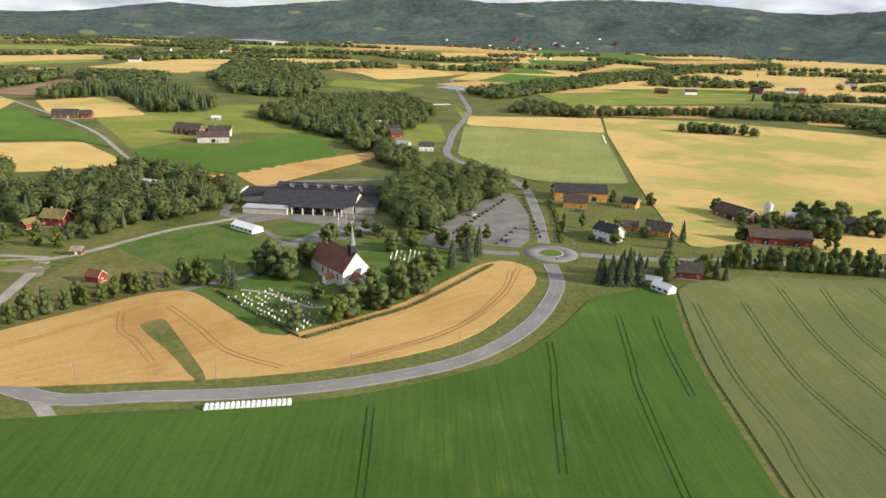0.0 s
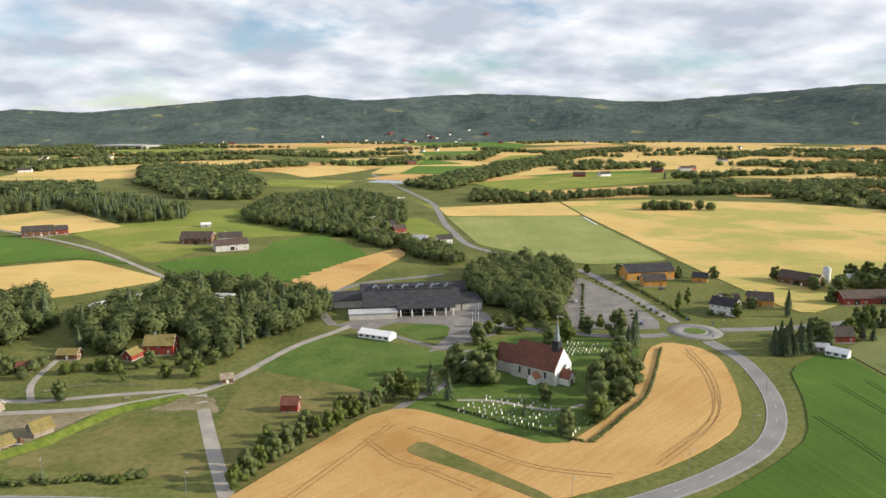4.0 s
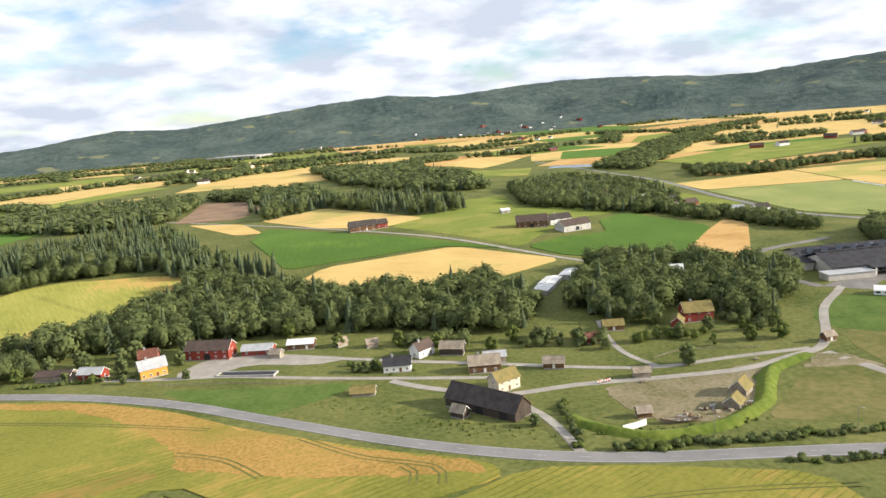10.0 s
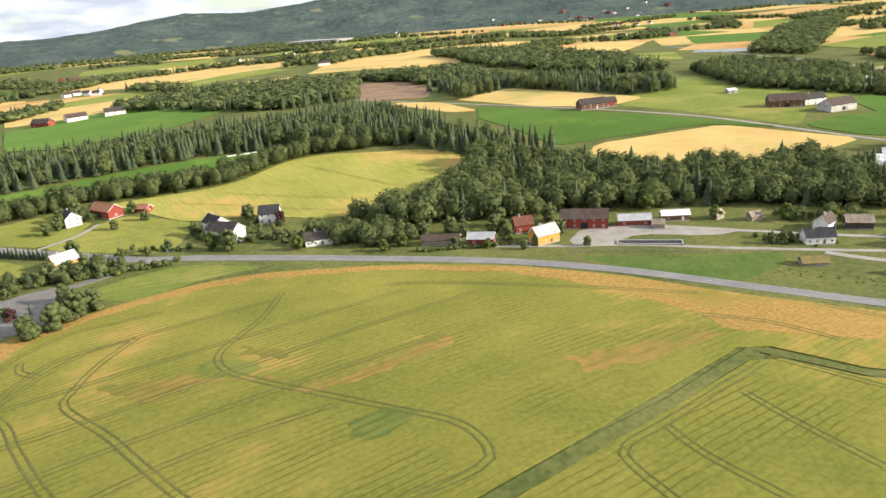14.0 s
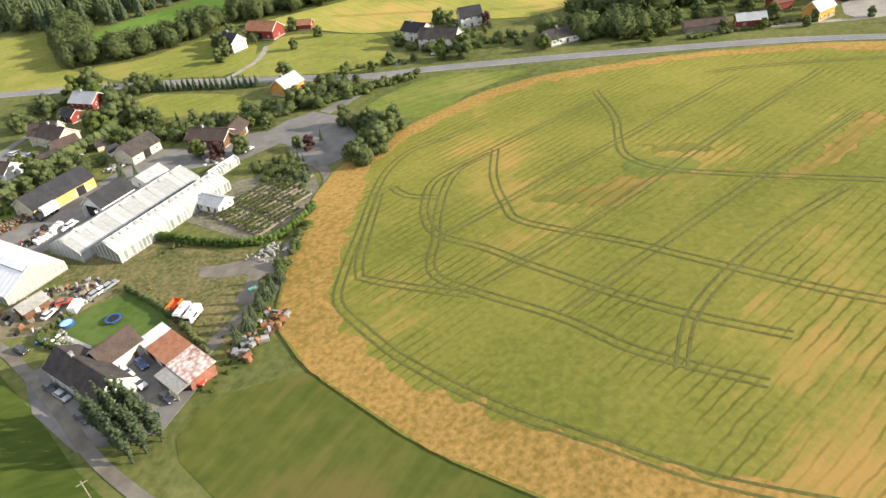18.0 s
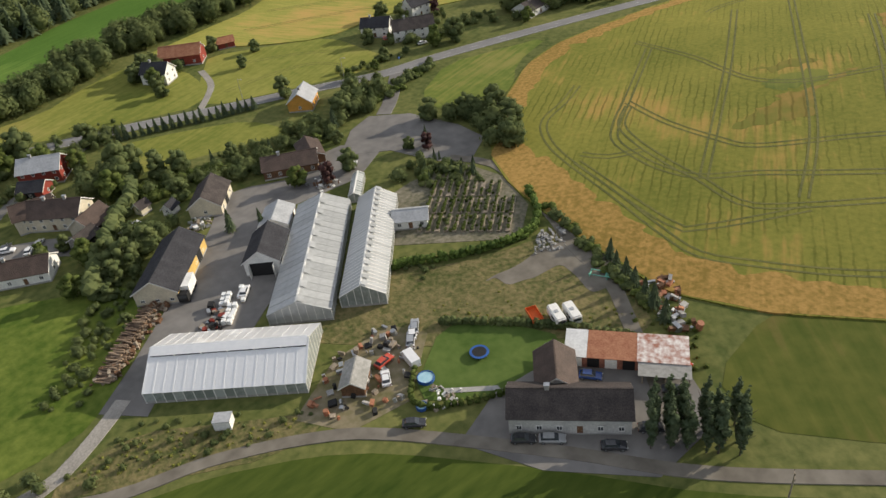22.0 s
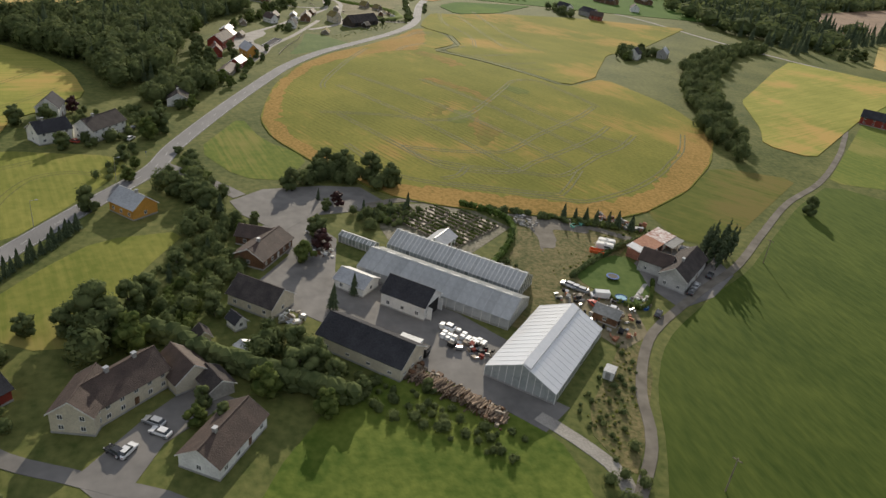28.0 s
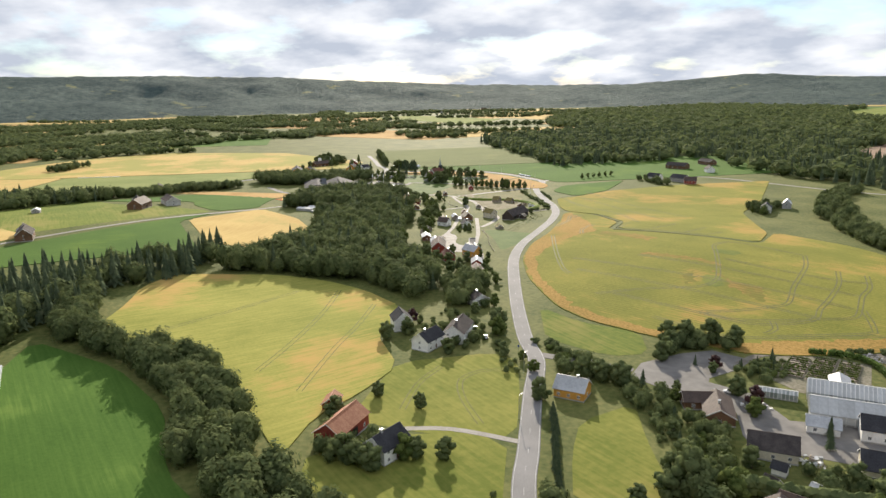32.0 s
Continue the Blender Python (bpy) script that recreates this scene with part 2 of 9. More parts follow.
M_FLOWERS = surface("red_flowers", (0.30, 0.05, 0.02), (0.46, 0.09, 0.03), big=0.4, small=2.0, bump=0.4, mix=0.5, spec=0.05)
M_REDPAINT = surface("red_barrier_paint", (0.42, 0.04, 0.03), (0.52, 0.06, 0.04), big=0.8, small=4.0, bump=0.05, rough=0.5)
M_WHEAT3 = crop("streaked_wheat", (0.43, 0.30, 0.110), (0.56, 0.41, 0.165), (0.29, 0.285, 0.085), -9, 0.47, furrow=0.5, sharp=0.09)
M_WHEAT2 = crop("pale_wheat", (0.43, 0.30, 0.110), (0.56, 0.41, 0.165), (0.33, 0.29, 0.10), -20, 0.55)
M_RIPE = crop("ripe_barley", (0.20, 0.140, 0.036), (0.37, 0.230, 0.074), (0.185, 0.170, 0.035), 30, 0.58, 1.2, 0.55, 0.8, 0.34, 0.10)
M_BARLEY = crop("turning_barley", (0.118, 0.132, 0.026), (0.228, 0.212, 0.047), (0.36, 0.225, 0.070), 30, 0.535, 0.6, 0.34, 0.7, 0.22, 0.12, 2.4)
M_SCORCH = crop("scorched_barley", (0.17, 0.150, 0.034), (0.33, 0.20, 0.068), (0.145, 0.155, 0.034), 30, 0.47, 0.5, 0.35, 0.25, 0.6, 0.09, 3.2)
M_LUSH = crop("lush_barley", (0.080, 0.110, 0.028), (0.150, 0.165, 0.042), (0.17, 0.175, 0.04), 30, 0.47, 0.5, 0.35, 0.25, 0.5, 0.1, 3.2)
M_BARLEY2 = crop("light_barley", (0.19, 0.205, 0.045), (0.33, 0.31, 0.080), (0.43, 0.28, 0.095), -62, 0.53, 0.7)
M_GREEN = crop("green_grain", (0.034, 0.072, 0.014), (0.060, 0.106, 0.022), (0.085, 0.130, 0.022), 92, 0.58)
M_OLIVE = crop("grey_green_oats", (0.086, 0.104, 0.040), (0.124, 0.138, 0.056), (0.145, 0.150, 0.060), 90, 0.60)
M_PALEGREEN = crop("pale_green_crop", (0.13, 0.165, 0.052), (0.21, 0.23, 0.085), (0.23, 0.235, 0.09), 80, 0.58)
M_MEADOW = crop("meadow_grass", (0.075, 0.115, 0.024), (0.16, 0.18, 0.042), (0.21, 0.19, 0.06), 15, 0.56, 0.7, 0.3, 0.4)
M_CORNER = crop("uneven_meadow", (0.058, 0.080, 0.016), (0.118, 0.124, 0.030), (0.140, 0.112, 0.038), 48, 0.52, 0.4, 0.35, 0.25, 0.5, 0.12)
M_PASTURE = crop("sunny_pasture", (0.125, 0.150, 0.030), (0.235, 0.230, 0.058), (0.26, 0.225, 0.07), 20, 0.56, 0.7, 0.3, 0.4)
M_STRIP = crop("bright_grain", (0.042, 0.092, 0.016), (0.074, 0.136, 0.026), (0.12, 0.185, 0.04), 20, 0.58)
M_BED = surface("plant_bed_soil", (0.085, 0.085, 0.045), (0.23, 0.205, 0.15), big=0.15, small=1.0, bump=0.6, mix=0.55)
M_HEDGE = surface("hedge_leaves", (0.070, 0.112, 0.026), (0.165, 0.235, 0.052), big=0.4, small=1.5, bump=0.0, island=0.35, rough=0.8, transl=0.36, spec=0.15)
M_ASPHALT = surface("asphalt", (0.165, 0.162, 0.16), (0.24, 0.232, 0.228), big=0.08, small=3.0, bump=0.15, mix=0.4)
M_OLDASPH = surface("yard_asphalt", (0.135, 0.128, 0.120), (0.225, 0.212, 0.196), big=0.09, small=0.35, bump=0.03, mix=0.35)
M_GRAVEL = surface("gravel", (0.225, 0.208, 0.182), (0.37, 0.345, 0.305), big=0.15, small=2.5, bump=0.3, mix=0.5)
M_LANE = surface("lane_gravel", (0.135, 0.120, 0.098), (0.230, 0.208, 0.172), big=0.15, small=0.4, bump=0.04, mix=0.4, spec=0.1)
M_PAINT = surface("road_paint", (0.30, 0.30, 0.29), (0.66, 0.66, 0.64), big=0.4, small=4.0, bump=0.0)
M_TRACK = surface("trodden_crop", (0.078, 0.086, 0.018), (0.150, 0.142, 0.034), big=0.08, small=1.0, bump=0.6)
M_TRACKG = surface("trodden_green", (0.018, 0.038, 0.009), (0.042, 0.070, 0.016), big=0.08, small=1.0, bump=0.6, spec=0.06)
M_TRACKO = surface("trodden_oats", (0.050, 0.064, 0.022), (0.088, 0.102, 0.040), big=0.08, small=1.0, bump=0.6, spec=0.06)
M_TRACKW = surface("trodden_wheat", (0.24, 0.145, 0.05), (0.36, 0.22, 0.078), big=0.08, small=1.0, bump=0.6)
M_LEAF = surface("broad_leaves", (0.090, 0.120, 0.050), (0.190, 0.222, 0.088), big=0.10, small=0.5, bump=0.0, island=0.16, rough=0.9, transl=0.38, spec=0.04, detail=2.0)
M_LEAF2 = surface("light_leaves", (0.076, 0.110, 0.030), (0.180, 0.215, 0.064), big=0.12, small=0.6, bump=0.0, island=0.2, rough=0.9, transl=0.38, spec=0.04, detail=2.0)
M_NEEDLE = surface("spruce_needles", (0.066, 0.094, 0.054), (0.138, 0.170, 0.088), big=0.10, small=0.6, bump=0.0, island=0.16, rough=0.9, transl=0.28, spec=0.04, detail=2.0)
M_PURPLE = surface("copper_leaves", (0.030, 0.012, 0.012), (0.085, 0.035, 0.030), big=0.3, small=1.0, bump=0.0, island=0.4, rough=0.75, transl=0.15)
M_BARK = surface("bark", (0.06, 0.05, 0.04), (0.15, 0.125, 0.10), big=0.8, small=6.0, bump=0.5)
M_STONE = surface("grey_stone", (0.26, 0.25, 0.24), (0.46, 0.45, 0.43), big=0.5, small=4.0, bump=0.4)
M_EARTH = surface("bare_earth", (0.16, 0.10, 0.06), (0.30, 0.20, 0.12), big=0.05, small=0.8, bump=0.6)
M_WATER = surface("river_water", (0.20, 0.24, 0.28), (0.28, 0.32, 0.36), big=0.02, small=0.3, rough=0.12, bump=0.05, spec=0.6)


def painted(name, col, wear=0.12, rough=0.7, small=3.0, metal=0.0, bump=0.1, spec=0.3):
    low = tuple(c * (1 - wear * 1.6) for c in col)
    high = tuple(min(1, c * (1 + wear)) for c in col)
    return surface(name, low, high, big=0.35, small=small, rough=rough, bump=bump, metal=metal, spec=spec)


M_WHITE = painted("white_paint", (0.78, 0.77, 0.73))
M_CREAM = painted("cream_paint", (0.60, 0.54, 0.41))
M_OCHRE = painted("ochre_boards", (0.60, 0.30, 0.06))
M_YELLOW = painted("yellow_boards", (0.62, 0.42, 0.13))
M_RED = painted("barn_red_boards", (0.25, 0.045, 0.030))
M_BROWN = painted("brown_timber", (0.16, 0.085, 0.045), wear=0.3)
M_TAR = painted("tarred_timber", (0.060, 0.045, 0.036), wear=0.3)
M_WOOD = painted("weathered_wood", (0.30, 0.25, 0.19), wear=0.3)
M_GREYW = painted("grey_boards", (0.36, 0.35, 0.33), wear=0.2)
M_SLATE = surface("slate_roof", (0.030, 0.030, 0.034), (0.060, 0.060, 0.066), big=0.3, small=3.0, rough=0.85, bump=0.4, spec=0.12)
M_DARKROOF = surface("dark_tile_roof", (0.042, 0.037, 0.036), (0.092, 0.078, 0.072), big=0.4, small=4.0, rough=0.85, bump=0.5, spec=0.12)
M_BROWNROOF = surface("brown_tile_roof", (0.052, 0.037, 0.031), (0.105, 0.074, 0.060), big=0.4, small=4.0, rough=0.75, bump=0.5)
M_REDROOF = surface("red_tile_roof", (0.105, 0.040, 0.028), (0.19, 0.074, 0.047), big=0.5, small=4.0, rough=0.75, bump=0.5)
M_RUSTROOF = surface("rusty_iron_roof", (0.26, 0.095, 0.050), (0.42, 0.20, 0.11), big=0.6, small=3.0, rough=0.7, bump=0.2)
M_GREYROOF = surface("grey_sheet_roof", (0.30, 0.31, 0.32), (0.46, 0.47, 0.48), big=0.3, small=2.0, rough=0.45, bump=0.1, spec=0.5)
M_WHITEROOF = surface("pale_sheet_roof", (0.55, 0.55, 0.54), (0.74, 0.74, 0.73), big=0.3, small=2.0, rough=0.5, bump=0.1)
M_TURF = surface("turf_roof", (0.13, 0.12, 0.040), (0.27, 0.205, 0.075), big=0.4, small=2.5, bump=1.0)
M_GLASS = surface("window_glass", (0.030, 0.036, 0.042), (0.055, 0.062, 0.070), big=0.5, small=2.0, rough=0.08, bump=0.0, spec=0.8)
M_DARK = painted("dark_opening", (0.02, 0.02, 0.02))
M_PLINTH = painted("concrete", (0.36, 0.35, 0.33))
M_COPPER = painted("grey_copper", (0.22, 0.27, 0.26), rough=0.6)
M_METAL = surface("dull_metal", (0.35, 0.36, 0.37), (0.50, 0.51, 0.52), big=0.5, small=3.0, rough=0.4, bump=0.05, metal=0.8)
M_RUBBER = painted("tyre_rubber", (0.025, 0.025, 0.027), rough=0.9)
M_CANVAS = painted("white_canvas", (0.80, 0.80, 0.79), wear=0.06, rough=0.6)
M_PLASTIC = painted("white_wrap", (0.80, 0.81, 0.80), wear=0.08, rough=0.45)

# ---------------------------------------------------------------- land form
RIDGE = ((-180, 0.8), (-60, 0.6), (-27, 0.1), (-23, 0.35), (-17, 1.1), (-12, 0.85), (-7, 1.35), (-3, 1.7), (4, 2.1), (8, 1.65), (15, 2.1), (23, 2.05), (29, 1.5), (32, 1.4), (38, 1.8), (45, 2.3), (60, 1.7), (79, 1.6), (87, 1.4), (105, 0.5), (118, 0.3), (128, 0.9), (140, 0.4), (180, 0.8))
RIDGE_AZ, RIDGE_EL = zip(*RIDGE)


def swell(v):
    return 1 / (1 + math.exp(-max(-40.0, min(40.0, v))))


def land(x, y):
    """Height of the ground: a low rise under the barley, the hollow of the old village, and the shelf of the upper farms."""
    return (7.0 * math.exp(-((x + 500) / 130) ** 2 - ((y - 215) / 100) ** 2)
            - 2.5 * math.exp(-((x + 290) / 150) ** 2 - ((y - 310) / 60) ** 2)
            + 13.0 * swell((y - 515) / 38) * swell((-150 - x) / 40) * swell((x + 900) / 60) * swell((2600 - y) / 200))


def link(name, verts, faces, material, parent=None, label="", smooth=False):
    me = bpy.data.meshes.new(name)
    me.from_pydata(verts, [], faces)
    me.materials.append(material)
    if smooth:
        me.polygons.foreach_set("use_smooth", [True] * len(me.polygons))
    me.update()
    ob = new(name, me)
    if parent is not None:
        ob.parent = parent
    if label:
        ob["label"] = label
    return ob


def part(name, bm, material, parent, label=""):
    """Links a bmesh as one mesh object under a thing or a part."""
    me = bpy.data.meshes.new(name)
    bm.to_mesh(me)
    bm.free()
    me.materials.append(material)
    ob = new(name, me)
    ob.parent = parent
    if label:
        ob["label"] = label
    return ob


def axis_steps(lo, hi, step, far):
    inner = list(np.arange(lo, hi + 1, step))
    grow, s, a, b = [], step, lo, hi
    left, right = [], []
    while a > -far or b < far:
        s *= 1.22
        a, b = max(a - s, -far), min(b + s, far)
        if a > -far or (left and left[-1] > -far) or not left:
            left.append(a)
        if b < far or (right and right[-1] < far) or not right:
            right.append(b)
    return left[::-1] + inner + right


xs, ys = axis_steps(-1000, 400, 10, 5000), axis_steps(-260, 1100, 10, 5000)
verts = [(x, y, land(x, y)) for y in ys for x in xs]
nx = len(xs)
faces = [(j * nx + i, j * nx + i + 1, (j + 1) * nx + i + 1, (j + 1) * nx + i) for j in range(len(ys) - 1) for i in range(nx - 1)]
ground = link("ground", verts, faces, M_GRASS, smooth=True)
tagged(ground, "rolling green grassland of a broad farming valley", "ground", kind="structure")

# wooded hills round the valley
def forest_hill():
    """Forest seen from afar, its greens tinted with distance haze: crowns as a coarse grain, stands of different tone,
    pale clearings and upland pastures.
    """
    m = bpy.data.materials.new("forested_hill")
    m.use_nodes = True
    n, l = m.node_tree.nodes, m.node_tree.links
    bsdf = n["Principled BSDF"]
    tc = n.new("ShaderNodeTexCoord")
    outs = []
    for scale, detail, rough in ((0.0034, 8.0, 0.66), (0.030, 8.0, 0.7), (0.0052, 6.0, 0.55)):
        t = n.new("ShaderNodeTexNoise")
        t.inputs["Scale"].default_value, t.inputs["Detail"].default_value, t.inputs["Roughness"].default_value = scale, detail, rough
        l.new(tc.outputs["Object"], t.inputs["Vector"])
        outs.append(t.outputs["Fac"])
    mx = n.new("ShaderNodeMix"); mx.data_type = "FLOAT"; mx.inputs["Factor"].default_value = 0.55
    l.new(outs[0], mx.inputs["A"]); l.new(outs[1], mx.inputs["B"])
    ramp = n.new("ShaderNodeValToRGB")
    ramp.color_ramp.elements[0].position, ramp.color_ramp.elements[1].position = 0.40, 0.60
    # both forest tones lean to blue-grey: distance haze put into the base colour
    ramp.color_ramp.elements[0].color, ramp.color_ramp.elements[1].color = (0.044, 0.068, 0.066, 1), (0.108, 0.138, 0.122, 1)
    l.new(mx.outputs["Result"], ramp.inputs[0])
    cut = n.new("ShaderNodeValToRGB")
    cut.color_ramp.elements[0].position, cut.color_ramp.elements[1].position = 0.635, 0.67
    l.new(outs[2], cut.inputs[0])
    both_ = n.new("ShaderNodeMix"); both_.data_type = "RGBA"
    l.new(cut.outputs[0], both_.inputs["Factor"]); l.new(ramp.outputs[0], both_.inputs["A"]); both_.inputs["B"].default_value = (0.19, 0.20, 0.11, 1)
    l.new(both_.outputs["Result"], bsdf.inputs["Base Color"])
    bsdf.inputs["Roughness"].default_value, bsdf.inputs["Specular IOR Level"].default_value = 0.95, 0.05
    b = n.new("ShaderNodeBump"); b.inputs["Strength"].default_value = 0.9; b.inputs["Distance"].default_value = 14.0
    l.new(outs[1], b.inputs["Height"]); l.new(b.outputs[0], bsdf.inputs["Normal"])
    return m


def hill_height(x, y):
    """Height of the hills at a place, by its bearing and distance from the valley's middle."""
    dx, dy = x + 400, y - 200
    az, u = math.degrees(math.atan2(dx, dy)), (math.hypot(dx, dy) - 3150) / 1350
    top = 100 + 4300 * math.tan(radians(float(np.interp(az, RIDGE_AZ, RIDGE_EL))))
    rough = noise.fractal(Vector((x / 520, y / 520, 3.0)), 0.9, 2.1, 6)
    fold = noise.noise(Vector((x / 640 + 0.4 * u, y / 640, 5.0))) + 0.55 * noise.noise(Vector((x / 260, y / 260 + u, 9.0))) + 0.25 * noise.noise(Vector((x / 120, y / 120, 2.0)))
    fine = noise.noise(Vector((x / 45, y / 45, 7.0)))
    rise = min(1.0, max(0.0, u) / 0.78) ** 1.15
    z = -8 + top * rise * (1 + (0.30 * rough + 0.55 * fold) * (1 - rise) ** 0.8) + 5 * fine * rise + 8 * rough * rise
    return z - 60 * max(0.0, u - 0.8) / 0.2


verts, faces, rings, turns = [], [], 34, 1080
for j in range(rings):
    r = 3150 + 1350 * j / (rings - 1)
    for i in range(turns):
        a = radians(i / turns * 360 - 180)
        x, y = -400 + r * math.sin(a), 200 + r * math.cos(a)
        verts.append((x, y, hill_height(x, y)))
for j in range(rings - 1):
    for i in range(turns):
        k = (i + 1) % turns
        faces.append((j * turns + i, j * turns + k, (j + 1) * turns + k, (j + 1) * turns + i))
tagged(link("hills", verts, faces, forest_hill(), smooth=True), "long forested hills round the valley in haze-blue green", "hills", kind="structure")


def inside(x, y, poly):
    hit, n = False, len(poly)
    for i in range(n):
        (x1, y1), (x2, y2) = poly[i], poly[i - 1]
        if (y1 > y) != (y2 > y) and x < (x2 - x1) * (y - y1) / (y2 - y1) + x1:
            hit = not hit
    return hit


def soften(poly, step):
    """The outline with its long sides divided."""
    out_ = []
    for i, (x2, y2) in enumerate(poly):
        x1, y1 = poly[i - 1]
        n = max(1, int(math.hypot(x2 - x1, y2 - y1) / step))
        out_ += [(x1 + (x2 - x1) * k / n, y1 + (y2 - y1) * k / n) for k in range(n)]
    return out_


def ragged(poly, step, amount, seed):
    """The outline with its sides divided and shaken."""
    r = random.Random(seed)
    return [(x + r.gauss(0, amount), y + r.gauss(0, amount)) for x, y in soften(poly, step)]


def ragged_line(pts, step, amount, seed):
    """An open line divided and shaken."""
    r, out_ = random.Random(seed), []
    for (x1, y1), (x2, y2) in zip(pts, pts[1:]):
        n = max(1, int(math.hypot(x2 - x1, y2 - y1) / step))
        out_ += [(x1 + (x2 - x1) * k / n + r.gauss(0, amount), y1 + (y2 - y1) * k / n + r.gauss(0, amount)) for k in range(n)]
    return out_


def rounded(poly, times=2):
    """Corners cut by a fifth of a side, six metres at most."""
    for _ in range(times):
        out_ = []
        for i, (x2, y2) in enumerate(poly):
            x1, y1 = poly[i - 1]
            f = min(0.2, 6 / (math.hypot(x2 - x1, y2 - y1) + 1e-6))
            out_ += [(x1 + (x2 - x1) * f, y1 + (y2 - y1) * f), (x2 - (x2 - x1) * f, y2 - (y2 - y1) * f)]
        poly = out_
    return poly


from mathutils.geometry import delaunay_2d_cdt


def sheet(name, poly, material, above, label, category, kind="structure", round_=1, parent=None, skirt=True):
    """A patch that lies on the land with that much above it, with side faces down to the ground."""
    if round_:
        poly = rounded(poly, round_)
    bx, by = [p[0] for p in poly], [p[1] for p in poly]
    span = max(max(bx) - min(bx), max(by) - min(by))
    step = max(8.0, span / 40)
    ring = soften(poly, step)
    pts = [Vector(p) for p in ring]
    n = len(pts)
    gx = np.arange(min(bx) + step / 2, max(bx), step)
    gy = np.arange(min(by) + step / 2, max(by), step)
    pts += [Vector((x, y)) for x in gx for y in gy if inside(x, y, ring)]
    co, _, fs, *_ = delaunay_2d_cdt(pts, [(i, (i + 1) % n) for i in range(n)], [], 1, 0.01)
    vs = [(p.x, p.y, land(p.x, p.y) + above) for p in co]
    fs = [tuple(f) for f in fs]
    fs = [f if (co[f[1]] - co[f[0]]).cross(co[f[2]] - co[f[0]]) > 0 else f[::-1] for f in fs]
    if skirt:
        area = sum(ring[i - 1][0] * p[1] - p[0] * ring[i - 1][1] for i, p in enumerate(ring))
        k = len(vs)
        vs += [(x, y, land(x, y) + above) for x, y in ring] + [(x, y, land(x, y) - 0.4) for x, y in ring]
        for i in range(n):
            q = (k + i, k + n + i, k + n + (i + 1) % n, k + (i + 1) % n)
            fs.append(q if area > 0 else q[::-1])
    ob = link(name, vs, fs, material, parent, label if parent is not None else "", smooth=False)
    if parent is None:
        tagged(ob, label, category, kind=kind)
    return ob


def curve_through(pts, step=4.0, closed=False):
    """Points at even steps along a smooth line through pts."""
    p = [np.array(q, float) for q in pts]
    out_ = []
    m = len(p)
    for i in range(m if closed else m - 1):
        if closed:
            a, b, c, d = p[i - 1], p[i], p[(i + 1) % m], p[(i + 2) % m]
        else:
            a, b, c, d = p[max(i - 1, 0)], p[i], p[i + 1], p[min(i + 2, m - 1)]
        n = max(1, int(np.linalg.norm(c - b) / step))
        for k in range(n):
            t = k / n
            out_.append(0.5 * (2 * b + (c - a) * t + (2 * a - 5 * b + 4 * c - d) * t * t + (3 * b - a - 3 * c + d) * t ** 3))
    if not closed:
        out_.append(p[-1])
    return out_


def ribbon(pts, width, above, closed=False, offset=0.0, step=4.0, side=True):
    """Vertices and faces of a band along a smooth line, with edges that go down into the ground."""
    line = curve_through(pts, step, closed)
    vs, fs, m = [], [], len(line)
    for i, q in enumerate(line):
        a, b = line[i - 1] if i or closed else line[0], line[(i + 1) % m] if i < m - 1 or closed else line[-1]
        d = (b - a) / (np.linalg.norm(b - a) + 1e-9)
        nrm = np.array((-d[1], d[0]))
        for s, z in ((-1.06, -0.35), (-1, 0), (1, 0), (1.06, -0.35)):
            x, y = q + nrm * (s * width / 2 + offset)
            vs.append((x, y, land(x, y) + above + z))
    for i in range(m if closed else m - 1):
        j = (i + 1) % m
        for k in range(3) if side else (1,):
            fs.append((4 * i + k, 4 * i + k + 1, 4 * j + k + 1, 4 * j + k)[::-1])
    return vs, fs


def road(name, pts, width, material, label, category="road", above=0.14, lines=False, kind="structure"):
    ob = tagged(link(name, *ribbon(pts, width, above), material), label, category, kind=kind)
    if lines:
        for s in (-1, 1):
            link("edge_line", *ribbon(pts, 0.12, above + 0.015, offset=s * (width / 2 - 0.35), side=False), M_PAINT, ob)
        vs, fs = ribbon(pts, 0.12, above + 0.015, step=3.0, side=False)
        link("centre_line", vs, [f for i, f in enumerate(fs) if i % 4 == 0], M_PAINT, ob)
    return ob


# ---------------------------------------------------------------- fields
FIELDS = {}


def field(key, poly, material, label, height=0.5, category="field", round_=1):
    FIELDS[key] = sheet(label_name(material), poly, material, height, label, category, kind="structure", round_=round_, skirt=height > 0.2)
    return FIELDS[key]


def label_name(material):
    return {"ripe_wheat": "wheat_field", "pale_wheat": "wheat_field", "streaked_wheat": "wheat_field", "turning_barley": "barley_field", "light_barley": "barley_field", "green_grain": "grain_field", "bright_grain": "grain_field", "grey_green_oats": "oat_field", "pale_green_crop": "grain_field", "meadow_grass": "meadow"}.get(material.name, "meadow")


field("church", [(-178, 200), (-156, 225), (-127, 258), (-115, 263), (-107, 260), (-69, 220), (-48, 236), (-29, 253), (5, 306), (17, 313), (28, 303), (29, 287), (19, 262), (5, 235), (-7, 221), (-26, 209), (-49, 199), (-75, 192), (-106, 187), (-137, 182), (-159, 185)], M_WHEAT, "ripe golden wheat field wrapped round the churchyard", 0.35)
field("south_green", [(79, 285), (49, 269), (31, 236), (13, 211), (-9, 197), (-33, 185), (-59, 177), (-99, 171), (-139, 163), (-144, 90), (-150, 30), (-159, -229), (67, -229), (68, 61), (70, 144), (71, 171), (72, 206), (75, 232), (84, 281)], M_GREEN, "deep green grain field below the main road", 0.35)
